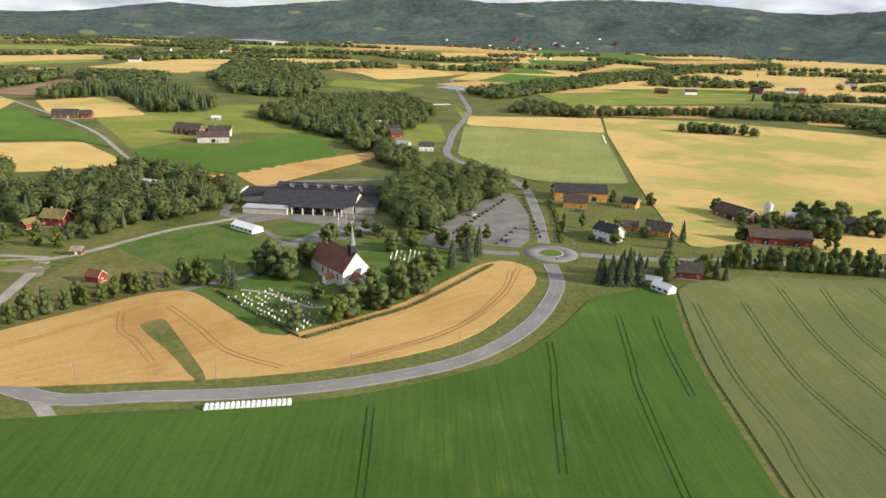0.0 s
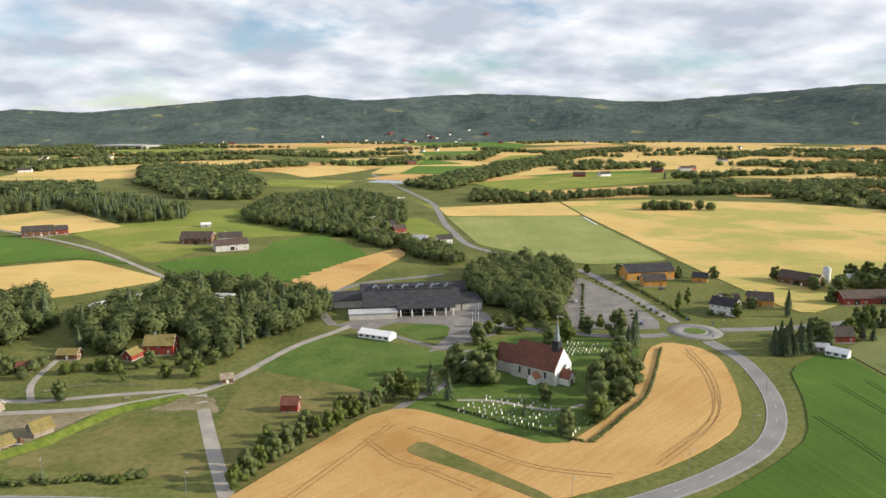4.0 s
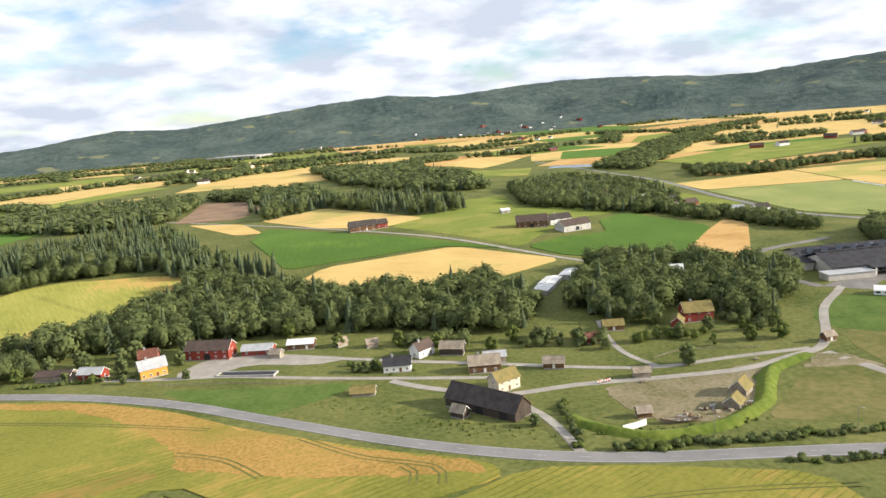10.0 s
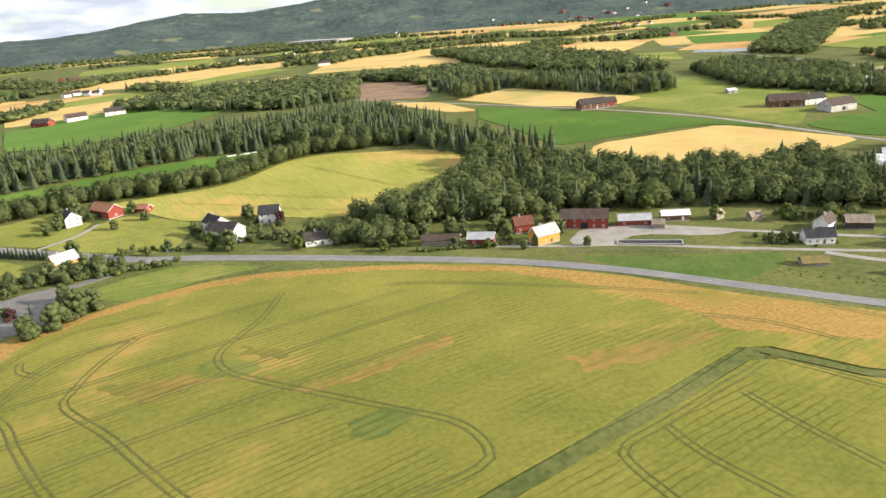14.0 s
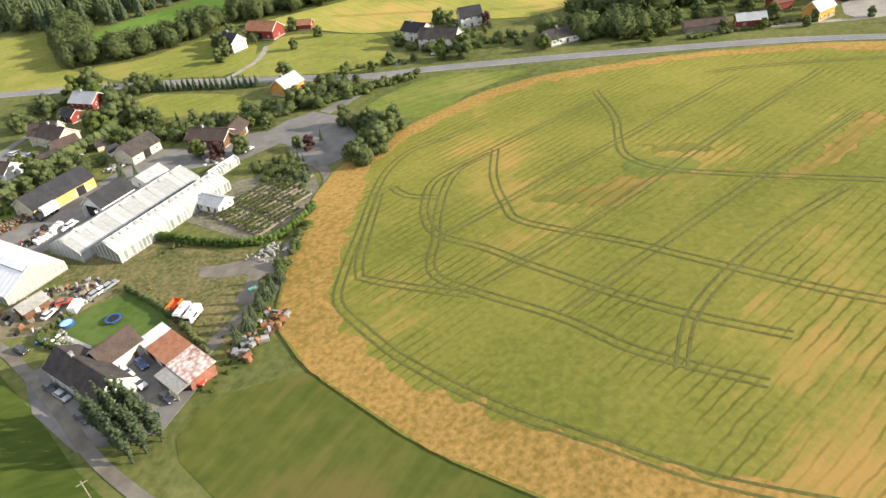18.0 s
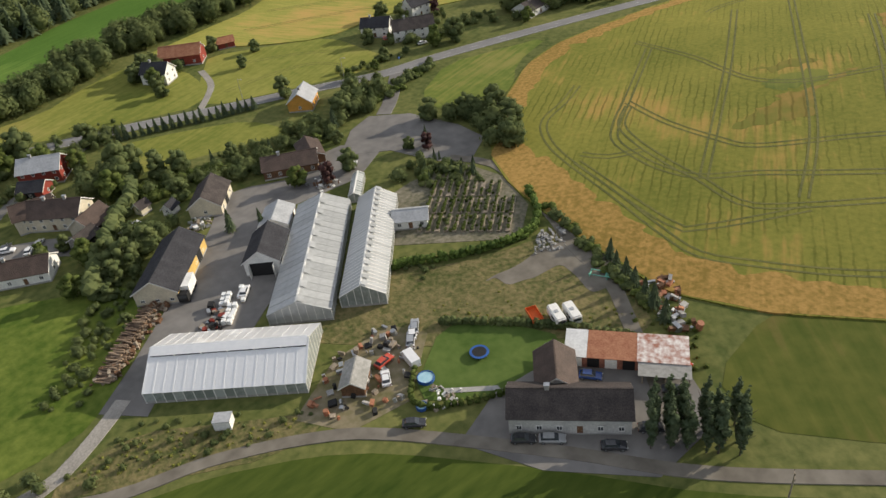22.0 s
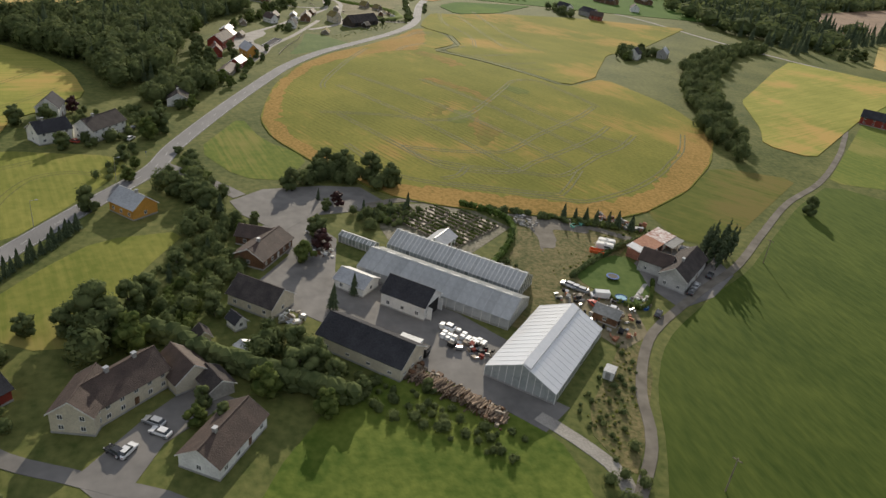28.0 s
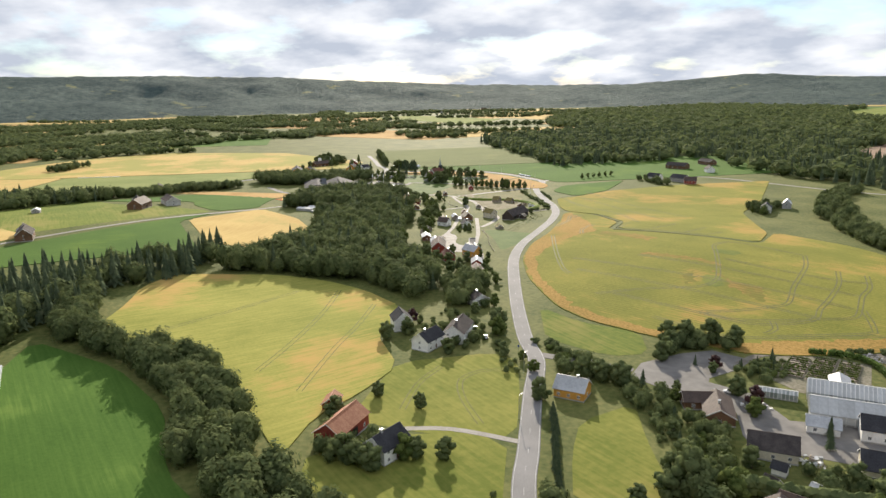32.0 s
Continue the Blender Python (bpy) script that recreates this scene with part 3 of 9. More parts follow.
field("olive", [(87, 285), (118, 301), (185, 299), (371, 293), (371, -229), (70, -229), (71, 61), (73, 144), (74, 171), (75, 206), (78, 232)], M_OLIVE, "grey-green oat field with long wheel tracks", 0.35)
field("north_green", [(3, 758), (145, 732), (115, 490), (55, 487), (37, 503), (-5, 583)], M_PALEGREEN, "pale green grain field beside the country road", 0.35)
field("north_wheat", [(10, 841), (167, 862), (147, 736), (5, 763)], M_WHEAT2, "strip of pale ripe wheat beyond the green field", 0.35)
field("big_wheat", [(171, 866), (294, 857), (431, 781), (520, 659), (411, 441), (220, 346), (188, 336), (148, 356), (113, 340), (110, 363), (116, 435), (121, 490), (149, 732)], M_WHEAT3, "broad ripe wheat field behind the eastern farms", 0.35)
field("wheat_far_a", [(90, 977), (380, 1042), (305, 891), (78, 879)], M_WHEAT, "ripe wheat field along the river woods", 0.35)
field("wheat_far_b", [(500, 1052), (668, 1075), (700, 962), (596, 831), (412, 857)], M_WHEAT, "ripe wheat field near the river bend", 0.35)
field("centre_wheat", [(-158, 477), (-73, 579), (-69, 551), (-131, 441)], M_WHEAT, "small ripe wheat field behind the culture centre", 0.35)
field("farm_green", [(-247, 526), (-212, 545), (-180, 548), (-168, 600), (-130, 640), (-98, 552), (-152, 472), (-175, 480), (-225, 491)], M_GREEN, "deep green field beside the hill farm", 0.35)
field("west_green", [(-447, 640), (-440, 700), (-260, 526), (-304, 549), (-410, 527)], M_GREEN, "deep green field along the upper farm road", 0.35)
field("west_wheat", [(-402, 494), (-384, 523), (-294, 543), (-232, 487), (-284, 459), (-328, 453), (-388, 470)], M_WHEAT2, "pale ripe wheat field above the wooded slope", 0.35)
field("wheat_c", [(-529, 790), (-470, 755), (-442, 680), (-465, 681)], M_WHEAT2, "small strip of ripe wheat by the farm road", 0.35)
field("wheat_d", [(-455, 764), (-393, 821), (-300, 677), (-344, 642), (-394, 675)], M_WHEAT2, "ripe wheat field under the spruce wood", 0.35)
field("north_meadow", [(-333, 644), (-254, 777), (-200, 815), (-208, 701), (-106, 654), (-184, 616), (-249, 526)], M_MEADOW, "mown light green meadow round the hill farm", 0.06)
field("green_e", [(-8, 955), (9, 862), (44, 805), (4, 777)], M_MEADOW, "green meadow beside the country road", 0.06)
field("green_f", [(-77, 738), (-23, 763), (-14, 650), (-56, 610)], M_MEADOW, "green field behind the roadside houses", 0.06)
field("hump", [(-327, 232), (-326, 239), (-334, 246), (-360, 259), (-404, 287), (-433, 312), (-471, 333), (-514, 346), (-546, 350), (-570, 352), (-592, 347), (-620, 331), (-648, 308), (-657, 289), (-663, 264), (-667, 234), (-660, 216), (-640, 188), (-610, 160), (-570, 134), (-520, 132), (-470, 150), (-505, 189), (-478, 206), (-452, 224), (-418, 249), (-392, 226), (-350, 224)], M_BARLEY, "wide yellow-green barley field on a low rise", 0.35)
field("field_b", [(-318, 236), (-288, 229), (-246, 213), (-244, 192), (-219, 143), (-206, 60), (-214, -50), (-330, 52), (-378, 107), (-450, 146), (-470, 156), (-500, 186), (-474, 202), (-448, 219), (-418, 241), (-396, 222), (-352, 218)], M_BARLEY, "yellow-green barley field beyond a grassy ditch", 0.35)
field("museum_green", [(-446, 338), (-404, 329), (-366, 325), (-372, 313), (-389, 303), (-399, 296), (-420, 312)], M_LAWN, "small green field below the open-air museum", 0.06)
field("barley_north", [(-686, 486), (-654, 494), (-628, 499), (-609, 510), (-584, 548), (-560, 556), (-528, 550), (-500, 548), (-472, 535), (-474, 480), (-490, 455), (-513, 437), (-547, 424), (-568, 432), (-585, 442), (-622, 440), (-645, 458), (-660, 474)], M_BARLEY2, "light barley field running up to the woods", 0.35)
field("barley_small", [(-664, 464), (-640, 452), (-618, 439), (-617, 400), (-628, 394), (-660, 405), (-686, 416), (-684, 432), (-672, 452)], M_PASTURE, "small sunlit meadow beside the lane", 0.06)
field("green_strip", [(-766, 488), (-728, 492), (-706, 506), (-690, 515), (-650, 520), (-612, 540), (-578, 576), (-629, 580), (-700, 556), (-724, 541), (-757, 528), (-772, 515)], M_STRIP, "long deep green field between two woods", 0.35)
field("west_pasture", [(-762, 466), (-732, 464), (-716, 474), (-696, 481), (-684, 478), (-676, 448), (-687, 419), (-722, 433), (-742, 440)], M_PASTURE, "light green pasture beside the road", 0.06)
field("garden_pasture", [(-725, 415), (-700, 404), (-682, 393), (-675, 370), (-698, 379), (-722, 386), (-736, 391)], M_PASTURE, "small sunlit pasture between hedges", 0.06)
field("lane_pasture", [(-800, 281), (-773, 267.5), (-757, 261.5), (-742, 252.5), (-732, 243.5), (-714, 220), (-701, 200.5), (-678, 175.5), (-651, 145.5), (-626, 111), (-655, 80), (-760, 60), (-960, 120), (-960, 330), (-880, 312)], M_LANEGRASS, "deep green uneven pasture beside the lane", 0.06)
field("rough_meadow", [(-744, 328), (-754, 305), (-768, 290), (-782, 288), (-850, 300), (-900, 340), (-820, 360), (-776, 348)], M_ROUGH, "lush tall grass behind the log pile", 0.06)
field("corner_green", [(-660, 216), (-655, 210), (-640, 189), (-612, 160), (-622, 124), (-648, 155), (-674, 186), (-686, 203), (-680, 214)], M_CORNER, "uneven olive-green meadow in front of the poplars", 0.06)
field("wedge_green", [(-608, 374), (-566, 360), (-594, 351), (-613, 333), (-636, 342), (-634, 358)], M_MEADOW, "green triangle of grass beside the road", 0.06)
field("east_barley", [(-390, -28), (-345, -75), (-405, -128), (-445, -98), (-518, 3), (-592, 92), (-576, 110), (-548, 92), (-490, 66)], M_BARLEY2, "yellow barley field beyond the tree belt", 0.35)
field("east_wheat", [(-223, -274), (-182, -491), (-393, -210), (-349, -156)], M_WHEAT2, "ripe wheat field at the wood's edge", 0.35)
field("east_green", [(-435, -88), (-429, -186), (-633, 66), (-623, 109)], M_MEADOW, "green meadow behind the red barn", 0.06)
field("far_west_pasture", [(-800, 540), (-788, 536), (-786, 505), (-776, 475), (-764, 464), (-744, 440), (-742, 432), (-785, 444), (-840, 474), (-850, 540)], M_PASTURE, "yellow-green pasture west of the tree belt", 0.06)
field("junction_green", [(-166, 172), (-150, 90), (-216, 145), (-240, 190), (-200, 198)], M_GREEN, "dull green field inside the road bend", 0.35)

for poly, m in (([(905, -1225), (1280, -1565), (1560, -2050), (1212, -1803), (705, -1167)], M_MEADOW), ([(680, -1350), (855, -1470), (1500, -2300), (1250, -2250)], M_MEADOW), ([(1900, -900), (2500, -1300), (2300, -1800), (1750, -1300)], M_WHEAT2), ([(1500, -2250), (1900, -1900), (2150, -2000), (1800, -2350)], M_WHEAT2), ([(900, -2300), (1400, -2500), (1200, -2700), (800, -2560)], M_WHEAT2), ([(1300, -450), (1900, -300), (2200, -700), (1700, -800)], M_WHEAT2), ([(1200, -150), (1900, 60), (2100, -150), (1500, -330)], M_MEADOW)):
    sheet(label_name(m), poly, m, 0.6, "far open field between forests", "field", round_=1)
sheet("clearing", [(-9, -332), (170, -640), (140, -780), (-150, -458), (-150, -290)], M_EARTH, 0.4, "brown felled clearing in the far forest", "clearing", round_=1)

# far fields of the valley floor
FAR = {"pale_wheat": "far ripe wheat field on the valley floor", "meadow_grass": "far green meadow on the valley floor", "ripe_wheat": "far golden wheat field on the valley floor"}
for poly, m in (
        ([(-1145, 2070), (-895, 2092), (-712, 1532), (-924, 1582)], M_WHEAT2), ([(-650, 1405), (-656, 1625), (-457, 1663), (-425, 1445)], M_WHEAT2),
        ([(-828, 2408), (-625, 2340), (-537, 1840), (-684, 1846)], M_WHEAT2), ([(-556, 2340), (-486, 2489), (-392, 1961), (-473, 1868)], M_MEADOW),
        ([(-419, 2852), (-156, 3065), (-164, 2655), (-390, 2443)], M_WHEAT), ([(-200, 1385), (-64, 1704), (-9, 1522), (-143, 1272)], M_WHEAT2),
        ([(-202, 1195), (-58, 1242), (-103, 1089), (-196, 1065)], M_MEADOW), ([(103, 1213), (669, 1977), (1513, 2183), (871, 1379), (386, 1325)], M_WHEAT2),
        ([(123, 1148), (374, 1298), (714, 1182), (526, 1136), (145, 981)], M_MEADOW), ([(-61, 2666), (293, 2889), (547, 2562), (440, 2332), (-46, 2305)], M_WHEAT2),
        ([(600, 2467), (1060, 2741), (1180, 2343), (764, 2107)], M_WHEAT), ([(-21, 1861), (232, 2073), (119, 1678), (-46, 1627)], M_MEADOW),
        ([(1261, 3003), (1986, 2776), (1721, 2444), (1091, 2527)], M_WHEAT2), ([(340, 1979), (437, 1979), (308, 1718), (272, 1766)], M_WHEAT),
        ([(-541, 1325), (-470, 1351), (-449, 1193), (-501, 1196)], M_WHEAT2), ([(-1060, 1119), (-876, 1156), (-746, 1206), (-671, 1221), (-708, 1048), (-788, 995), (-875, 950), (-966, 935)], M_WHEAT2),
        ([(-941, 886), (-851, 975), (-681, 879), (-715, 741), (-786, 672), (-846, 699)], M_GREEN), ([(-1059, 1680), (-870, 1822), (-671, 1683), (-696, 1496), (-914, 1430)], M_WHEAT2),
        ([(-706, 969), (-648, 905), (-676, 851), (-743, 902)], M_WHEAT)):
    sheet(label_name(m), poly, m, 0.6, FAR.get(m.name, "far deep green field on the valley floor"), "field", round_=1)
rng = random.Random(11)
for i in range(120):
    az, r = radians(rng.uniform(-62, 165)), rng.uniform(1150, 3150)
    cx, cy = -350 + r * math.sin(az), 250 + r * math.cos(az)
    if az > radians(95) and rng.random() < 0.75 and r < 2400:
        continue
    a, lx, ly = rng.uniform(0, math.pi), rng.uniform(90, 260) * (0.6 + r / 2500), rng.uniform(60, 130) * (0.6 + r / 2500)
    m = rng.choice((M_WHEAT2, M_WHEAT2, M_WHEAT, M_MEADOW, M_GREEN, M_WHEAT2))
    poly = [(cx + u * lx * rng.uniform(0.8, 1.1) * math.cos(a) - v * ly * math.sin(a), cy + u * lx * math.sin(a) + v * ly * rng.uniform(0.8, 1.1) * math.cos(a)) for u, v in ((-1, -1), (1, -1), (1, 1), (-1, 1))]
    sheet(label_name(m), poly, m, 0.25 + i * 0.002, FAR.get(m.name, "far deep green field on the valley floor"), "field", round_=1)

# ---------------------------------------------------------------- meadows, yards and lawns
sheet("meadow", [(-186, 292), (-204, 282), (-227, 259), (-240, 248), (-228, 241), (-208, 233), (-181, 223), (-176, 232), (-180, 262)], M_DRY, 0.05, "sun-dried brownish museum meadow", "meadow")
sheet("meadow", [(-173, 302), (-150, 330), (-120, 320), (-105, 294), (-113, 275), (-128, 258), (-165, 216), (-172, 225), (-178, 262)], M_DRY, 0.05, "sun-dried brownish festival meadow", "meadow")
sheet("lawn", [(-168, 320), (-164, 338), (-133, 360), (-112, 345), (-82, 318), (-98, 292), (-116, 274), (-132, 292), (-152, 306)], M_LAWN, 0.08, "mown green lawn before the culture centre", "lawn")
sheet("lawn", [(-104, 358), (-93, 369), (-74, 362), (-81, 342), (-93, 339)], M_LAWN, 0.12, "oval green lawn at the culture centre", "lawn", round_=2)
sheet("churchyard", [(-111, 264), (-69, 223), (-47, 240), (-29, 257), (1, 306), (-1, 319), (-19, 331), (-49, 339), (-79, 323), (-93, 293)], M_LAWN, 0.06, "green churchyard lawn", "churchyard", round_=0)
sheet("worn_yard", ragged([(-186, 297), (-216, 289), (-224, 280), (-234, 262), (-254, 252), (-270, 253), (-276, 268), (-278, 288), (-262, 293), (-240, 292), (-215, 293)], 4, 0.9, 3), M_WORN, 0.07, "worn brownish gravel yard of the viking huts", "yard", round_=2)
sheet("path_fan", ragged([(-204, 283), (-190, 296), (-182, 291), (-178, 274), (-184, 278)], 3, 0.6, 4), M_WORN, 0.09, "trodden gravel fan where paths meet", "path", round_=2)
sheet("gravel_yard", [(-444, 354), (-432, 374), (-402, 371), (-366, 354), (-384, 350), (-412, 360), (-428, 348)], M_GRAVEL, 0.07, "grey gravel yard before the red barn", "yard", round_=1)
sheet("car_park", [(-22, 342), (-19, 353), (-2, 401), (21, 448), (31, 448), (36, 396), (31, 346), (25, 333)], M_OLDASPH, 0.10, "large asphalt car park with planted islands", "car park", round_=0)
sheet("forecourt", [(-133, 375), (-119, 381), (-69, 389), (-53, 387), (-47, 359), (-57, 341), (-75, 331), (-93, 323), (-79, 346), (-79, 363), (-101, 373), (-117, 361)], M_OLDASPH, 0.09, "grey forecourt of the culture centre", "yard", round_=0)
sheet("yard", [(-767, 292), (-758, 300), (-748, 310), (-740, 318), (-722, 338), (-712, 352), (-704, 350), (-690, 342), (-684, 350), (-672, 350), (-664, 338), (-680, 328), (-700, 330), (-706, 318), (-722, 300), (-738, 288), (-748, 296), (-760, 284)], M_OLDASPH, 0.08, "grey asphalt yard of the plant nursery", "yard", round_=0)
sheet("car_park", [(-676, 344), (-664, 356), (-654, 360), (-644, 350), (-640, 330), (-641, 317), (-654, 309), (-660, 318), (-664, 334)], M_OLDASPH, 0.11, "nursery car park crossed by long shadows", "car park", round_=0)
sheet("plant_yard", [(-694, 293), (-672, 271), (-660, 280), (-654, 296), (-656, 312), (-672, 314), (-684, 312)], M_BED, 0.07, "gravelled sales ground between plant beds", "yard", round_=0)
sheet("weedy_ground", [(-734, 288), (-700, 286), (-690, 276), (-672, 268), (-660, 268), (-668, 240), (-678, 228), (-690, 240), (-708, 256), (-722, 272)], M_WEEDS, 0.05, "weedy dry ground behind the greenhouses", "ground", round_=1)
sheet("gravel_yard", ragged([(-688, 266), (-676, 265), (-665, 263), (-662, 252), (-670, 241), (-676, 246), (-674, 256), (-686, 260)], 3, 0.9, 41), M_LANE, 0.09, "bare gravel clearing beside the plant beds", "yard", round_=2)
sheet("weedy_ground", [(-765, 283), (-738, 262), (-730, 258), (-745, 256), (-772, 272), (-782, 279)], M_WEEDS, 0.05, "weedy bank beside the great greenhouse", "ground", round_=1)
sheet("garden_lawn", [(-722, 250), (-704, 262), (-695, 252), (-690, 240), (-704, 236), (-712, 240)], M_LAWN, 0.09, "green garden lawn of the farmhouse", "lawn", round_=1)
sheet("yard", [(-722, 236), (-710, 240), (-696, 238), (-680, 222), (-688, 208), (-704, 208), (-716, 222)], M_OLDASPH, 0.10, "asphalt yard between house and sheds", "yard", round_=0)
sheet("scrap_yard", [(-740, 262), (-726, 270), (-712, 270), (-708, 262), (-722, 250), (-734, 252)], M_WORN, 0.06, "oily gravel scrap yard", "yard", round_=0)
sheet("clearing", [(-548, 812), (-550, 900), (-560, 1025), (-500, 988), (-468, 890), (-480, 800)], M_EARTH, 0.4, "bare brown felled clearing in the woods", "clearing", round_=1)
sheet("quarry", [(-941, 3020), (-712, 2782), (-660, 2900), (-860, 3120)], M_STONE, 14, "pale grey quarry face at the foot of hills", "quarry", round_=1)
sheet("villa_yard", [(-772, 380), (-756, 370), (-746, 362), (-752, 354), (-764, 366), (-780, 372)], M_OLDASPH, 0.08, "asphalt drive between the villas", "yard", round_=0)

# ---------------------------------------------------------------- roads
MAIN = [(37, 310), (37, 286), (31, 263), (21, 240), (8, 221), (-7, 207), (-28, 196), (-50, 188), (-72, 183), (-96, 180), (-118, 177), (-140, 185), (-168, 203), (-196, 213), (-222, 220), (-254, 227), (-287, 234), (-318, 245), (-353, 264), (-395, 293), (-431, 318), (-470, 338), (-514, 354), (-563, 370), (-605, 382), (-630, 387), (-659, 400), (-694, 415), (-722, 427), (-790, 448), (-880, 470)]
road("main_road", MAIN, 6.6, M_ASPHALT, "grey two-lane asphalt main road", lines=True)
road("north_road", [(38, 341), (39, 361), (41, 411), (37, 479), (3, 541), (-13, 586), (-11, 651), (-8, 710), (5, 821), (11, 906), (1, 1099), (-15, 1392)], 6.0, M_ASPHALT, "straight grey country road across the valley", lines=True)
road("east_road", [(53, 325), (75, 322), (98, 321), (131, 323), (181, 319), (291, 313)], 6.0, M_ASPHALT, "asphalt side road beside the hedge")
road("west_road", [(24, 324), (11, 324), (-9, 330), (-37, 346), (-55, 355), (-69, 346)], 5.5, M_ASPHALT, "asphalt road past the churchyard")
road("parish_road", [(-172, 203), (-154, 223), (-126, 251), (-108, 270), (-94, 282), (-84, 300), (-72, 322)], 3.6, M_OLDASPH, "narrow grey lane along the tree row", above=0.10)
road("gravel_path", [(-168, 207), (-175, 237), (-182, 270), (-187, 295)], 4.6, M_GRAVEL, "pale gravel path over the meadow", "path", 0.09)
road("museum_road", [(-124, 372), (-132, 364), (-153, 344), (-174, 313), (-186, 300), (-200, 296), (-222, 290), (-250, 292), (-284, 296), (-310, 295), (-326, 302), (-342, 313), (-352, 322)], 3.8, M_GRAVEL, "pale gravel road through the museum", "path", 0.11)
road("museum_path", [(-189, 301), (-222, 303), (-248, 303), (-270, 310), (-313, 330), (-346, 343), (-366, 352), (-405, 368)], 3.0, M_GRAVEL, "gravel village lane between old houses", "path", 0.13)
road("museum_path", [(-250, 304), (-256, 322), (-256, 342), (-252, 365)], 2.6, M_GRAVEL, "gravel path into the wood", "path", 0.12)
road("museum_path", [(-301, 239), (-302, 256), (-304, 271), (-311, 290)], 3.2, M_GRAVEL, "gravel drive down to the main road", "path", 0.12)
road("museum_path", [(-310, 313), (-345, 323), (-382, 334), (-419, 347), (-446, 352), (-480, 362)], 3.0, M_GRAVEL, "gravel path behind the museum field", "path", 0.10)
road("centre_path", [(-124, 372), (-103, 348), (-85, 326), (-72, 320)], 3.2, M_OLDASPH, "grey path across the lawns", "path", 0.13)
road("centre_road", [(-55, 479), (-69, 475), (-109, 463), (-131, 441), (-139, 411), (-133, 375)], 5.0, M_OLDASPH, "service road round the culture centre", above=0.11)
road("farm_road", [(-628, 905), (-480, 760), (-370, 650), (-300, 577), (-258, 524), (-232, 490), (-215, 470)], 3.4, M_GRAVEL, "pale gravel farm road on the upper shelf", above=0.2)
road("lane", [(-960, 350), (-870, 318), (-800, 288), (-773, 271), (-756, 265), (-740, 256), (-729, 246), (-711, 222), (-698, 203), (-675, 178), (-648, 148), (-623, 113), (-585, 72), (-551, 40), (-509, 0), (-412, -126), (-340, -260)], 2.6, M_LANE, "pale gravel lane past the nursery", above=0.18)
road("yard_lane", [(-830, 302), (-796, 285), (-781, 281), (-770, 286), (-762, 292)], 3.4, M_GRAVEL, "gravel entry to the nursery yard", above=0.11)
road("field_lane", [(-656, 316), (-651, 302), (-656, 284), (-661, 270), (-667, 258), (-671, 245), (-680, 232), (-694, 212)], 3.2, M_LANE, "gravel track along the barley", above=0.13)
road("car_park_road", [(-650, 357), (-640, 366), (-624, 384)], 5.0, M_OLDASPH, "asphalt entry of the nursery car park", above=0.12)
road("villa_drive", [(-722, 427), (-760, 400), (-772, 378), (-780, 360), (-800, 340)], 3.4, M_OLDASPH, "narrow residential drive", above=0.10)
road("farm_track", [(-690, 416), (-677, 434), (-673, 452)], 2.6, M_GRAVEL, "short gravel farm track", above=0.10)
road("avenue_road", [(-128, 181), (-100, 150), (-88, 125), (-95, 70), (-130, 20), (-180, -20), (-300, -60), (-420, -126)], 4.0, M_GRAVEL, "farm road lined by young trees", above=0.12)
# roundabout
ring = [(39.5 + 9.5 * math.cos(a), 325.5 + 9.5 * math.sin(a)) for a in np.linspace(0, 2 * math.pi, 17)[:-1]]
rb = tagged(link("roundabout", *ribbon(ring, 7.0, 0.17, closed=True, step=2.0), M_ASPHALT, smooth=True), "grey asphalt roundabout with a grassed island", "roundabout", kind="structure")
sheet("kerb_ring", [(39.5 + 6 * math.cos(a), 325.5 + 6 * math.sin(a)) for a in np.linspace(0, 2 * math.pi, 25)[:-1]], M_STONE, 0.30, "pale stone kerb", "", parent=rb, round_=0)
sheet("island_grass", [(39.5 + 5.2 * math.cos(a), 325.5 + 5.2 * math.sin(a)) for a in np.linspace(0, 2 * math.pi, 25)[:-1]], M_LAWN, 0.45, "round grass island", "", parent=rb, round_=0)
road("river", [(1500, 2500), (800, 2030), (560, 1900), (330, 1560), (140, 1240), (70, 1180), (-30, 1230)], 45, M_WATER, "pale still river between wooded banks", "river", 0.25)

# ---------------------------------------------------------------- trees
def ball(level):
    bm = bmesh.new()
    bmesh.ops.create_icosphere(bm, subdivisions=level, radius=1.0)
    v = np.array([p.co[:] for p in bm.verts])
    f = np.array([[q.index for q in p.verts] for p in bm.faces])
    bm.free()
    return v, f


BALL1, BALL2 = ball(1), ball(2)


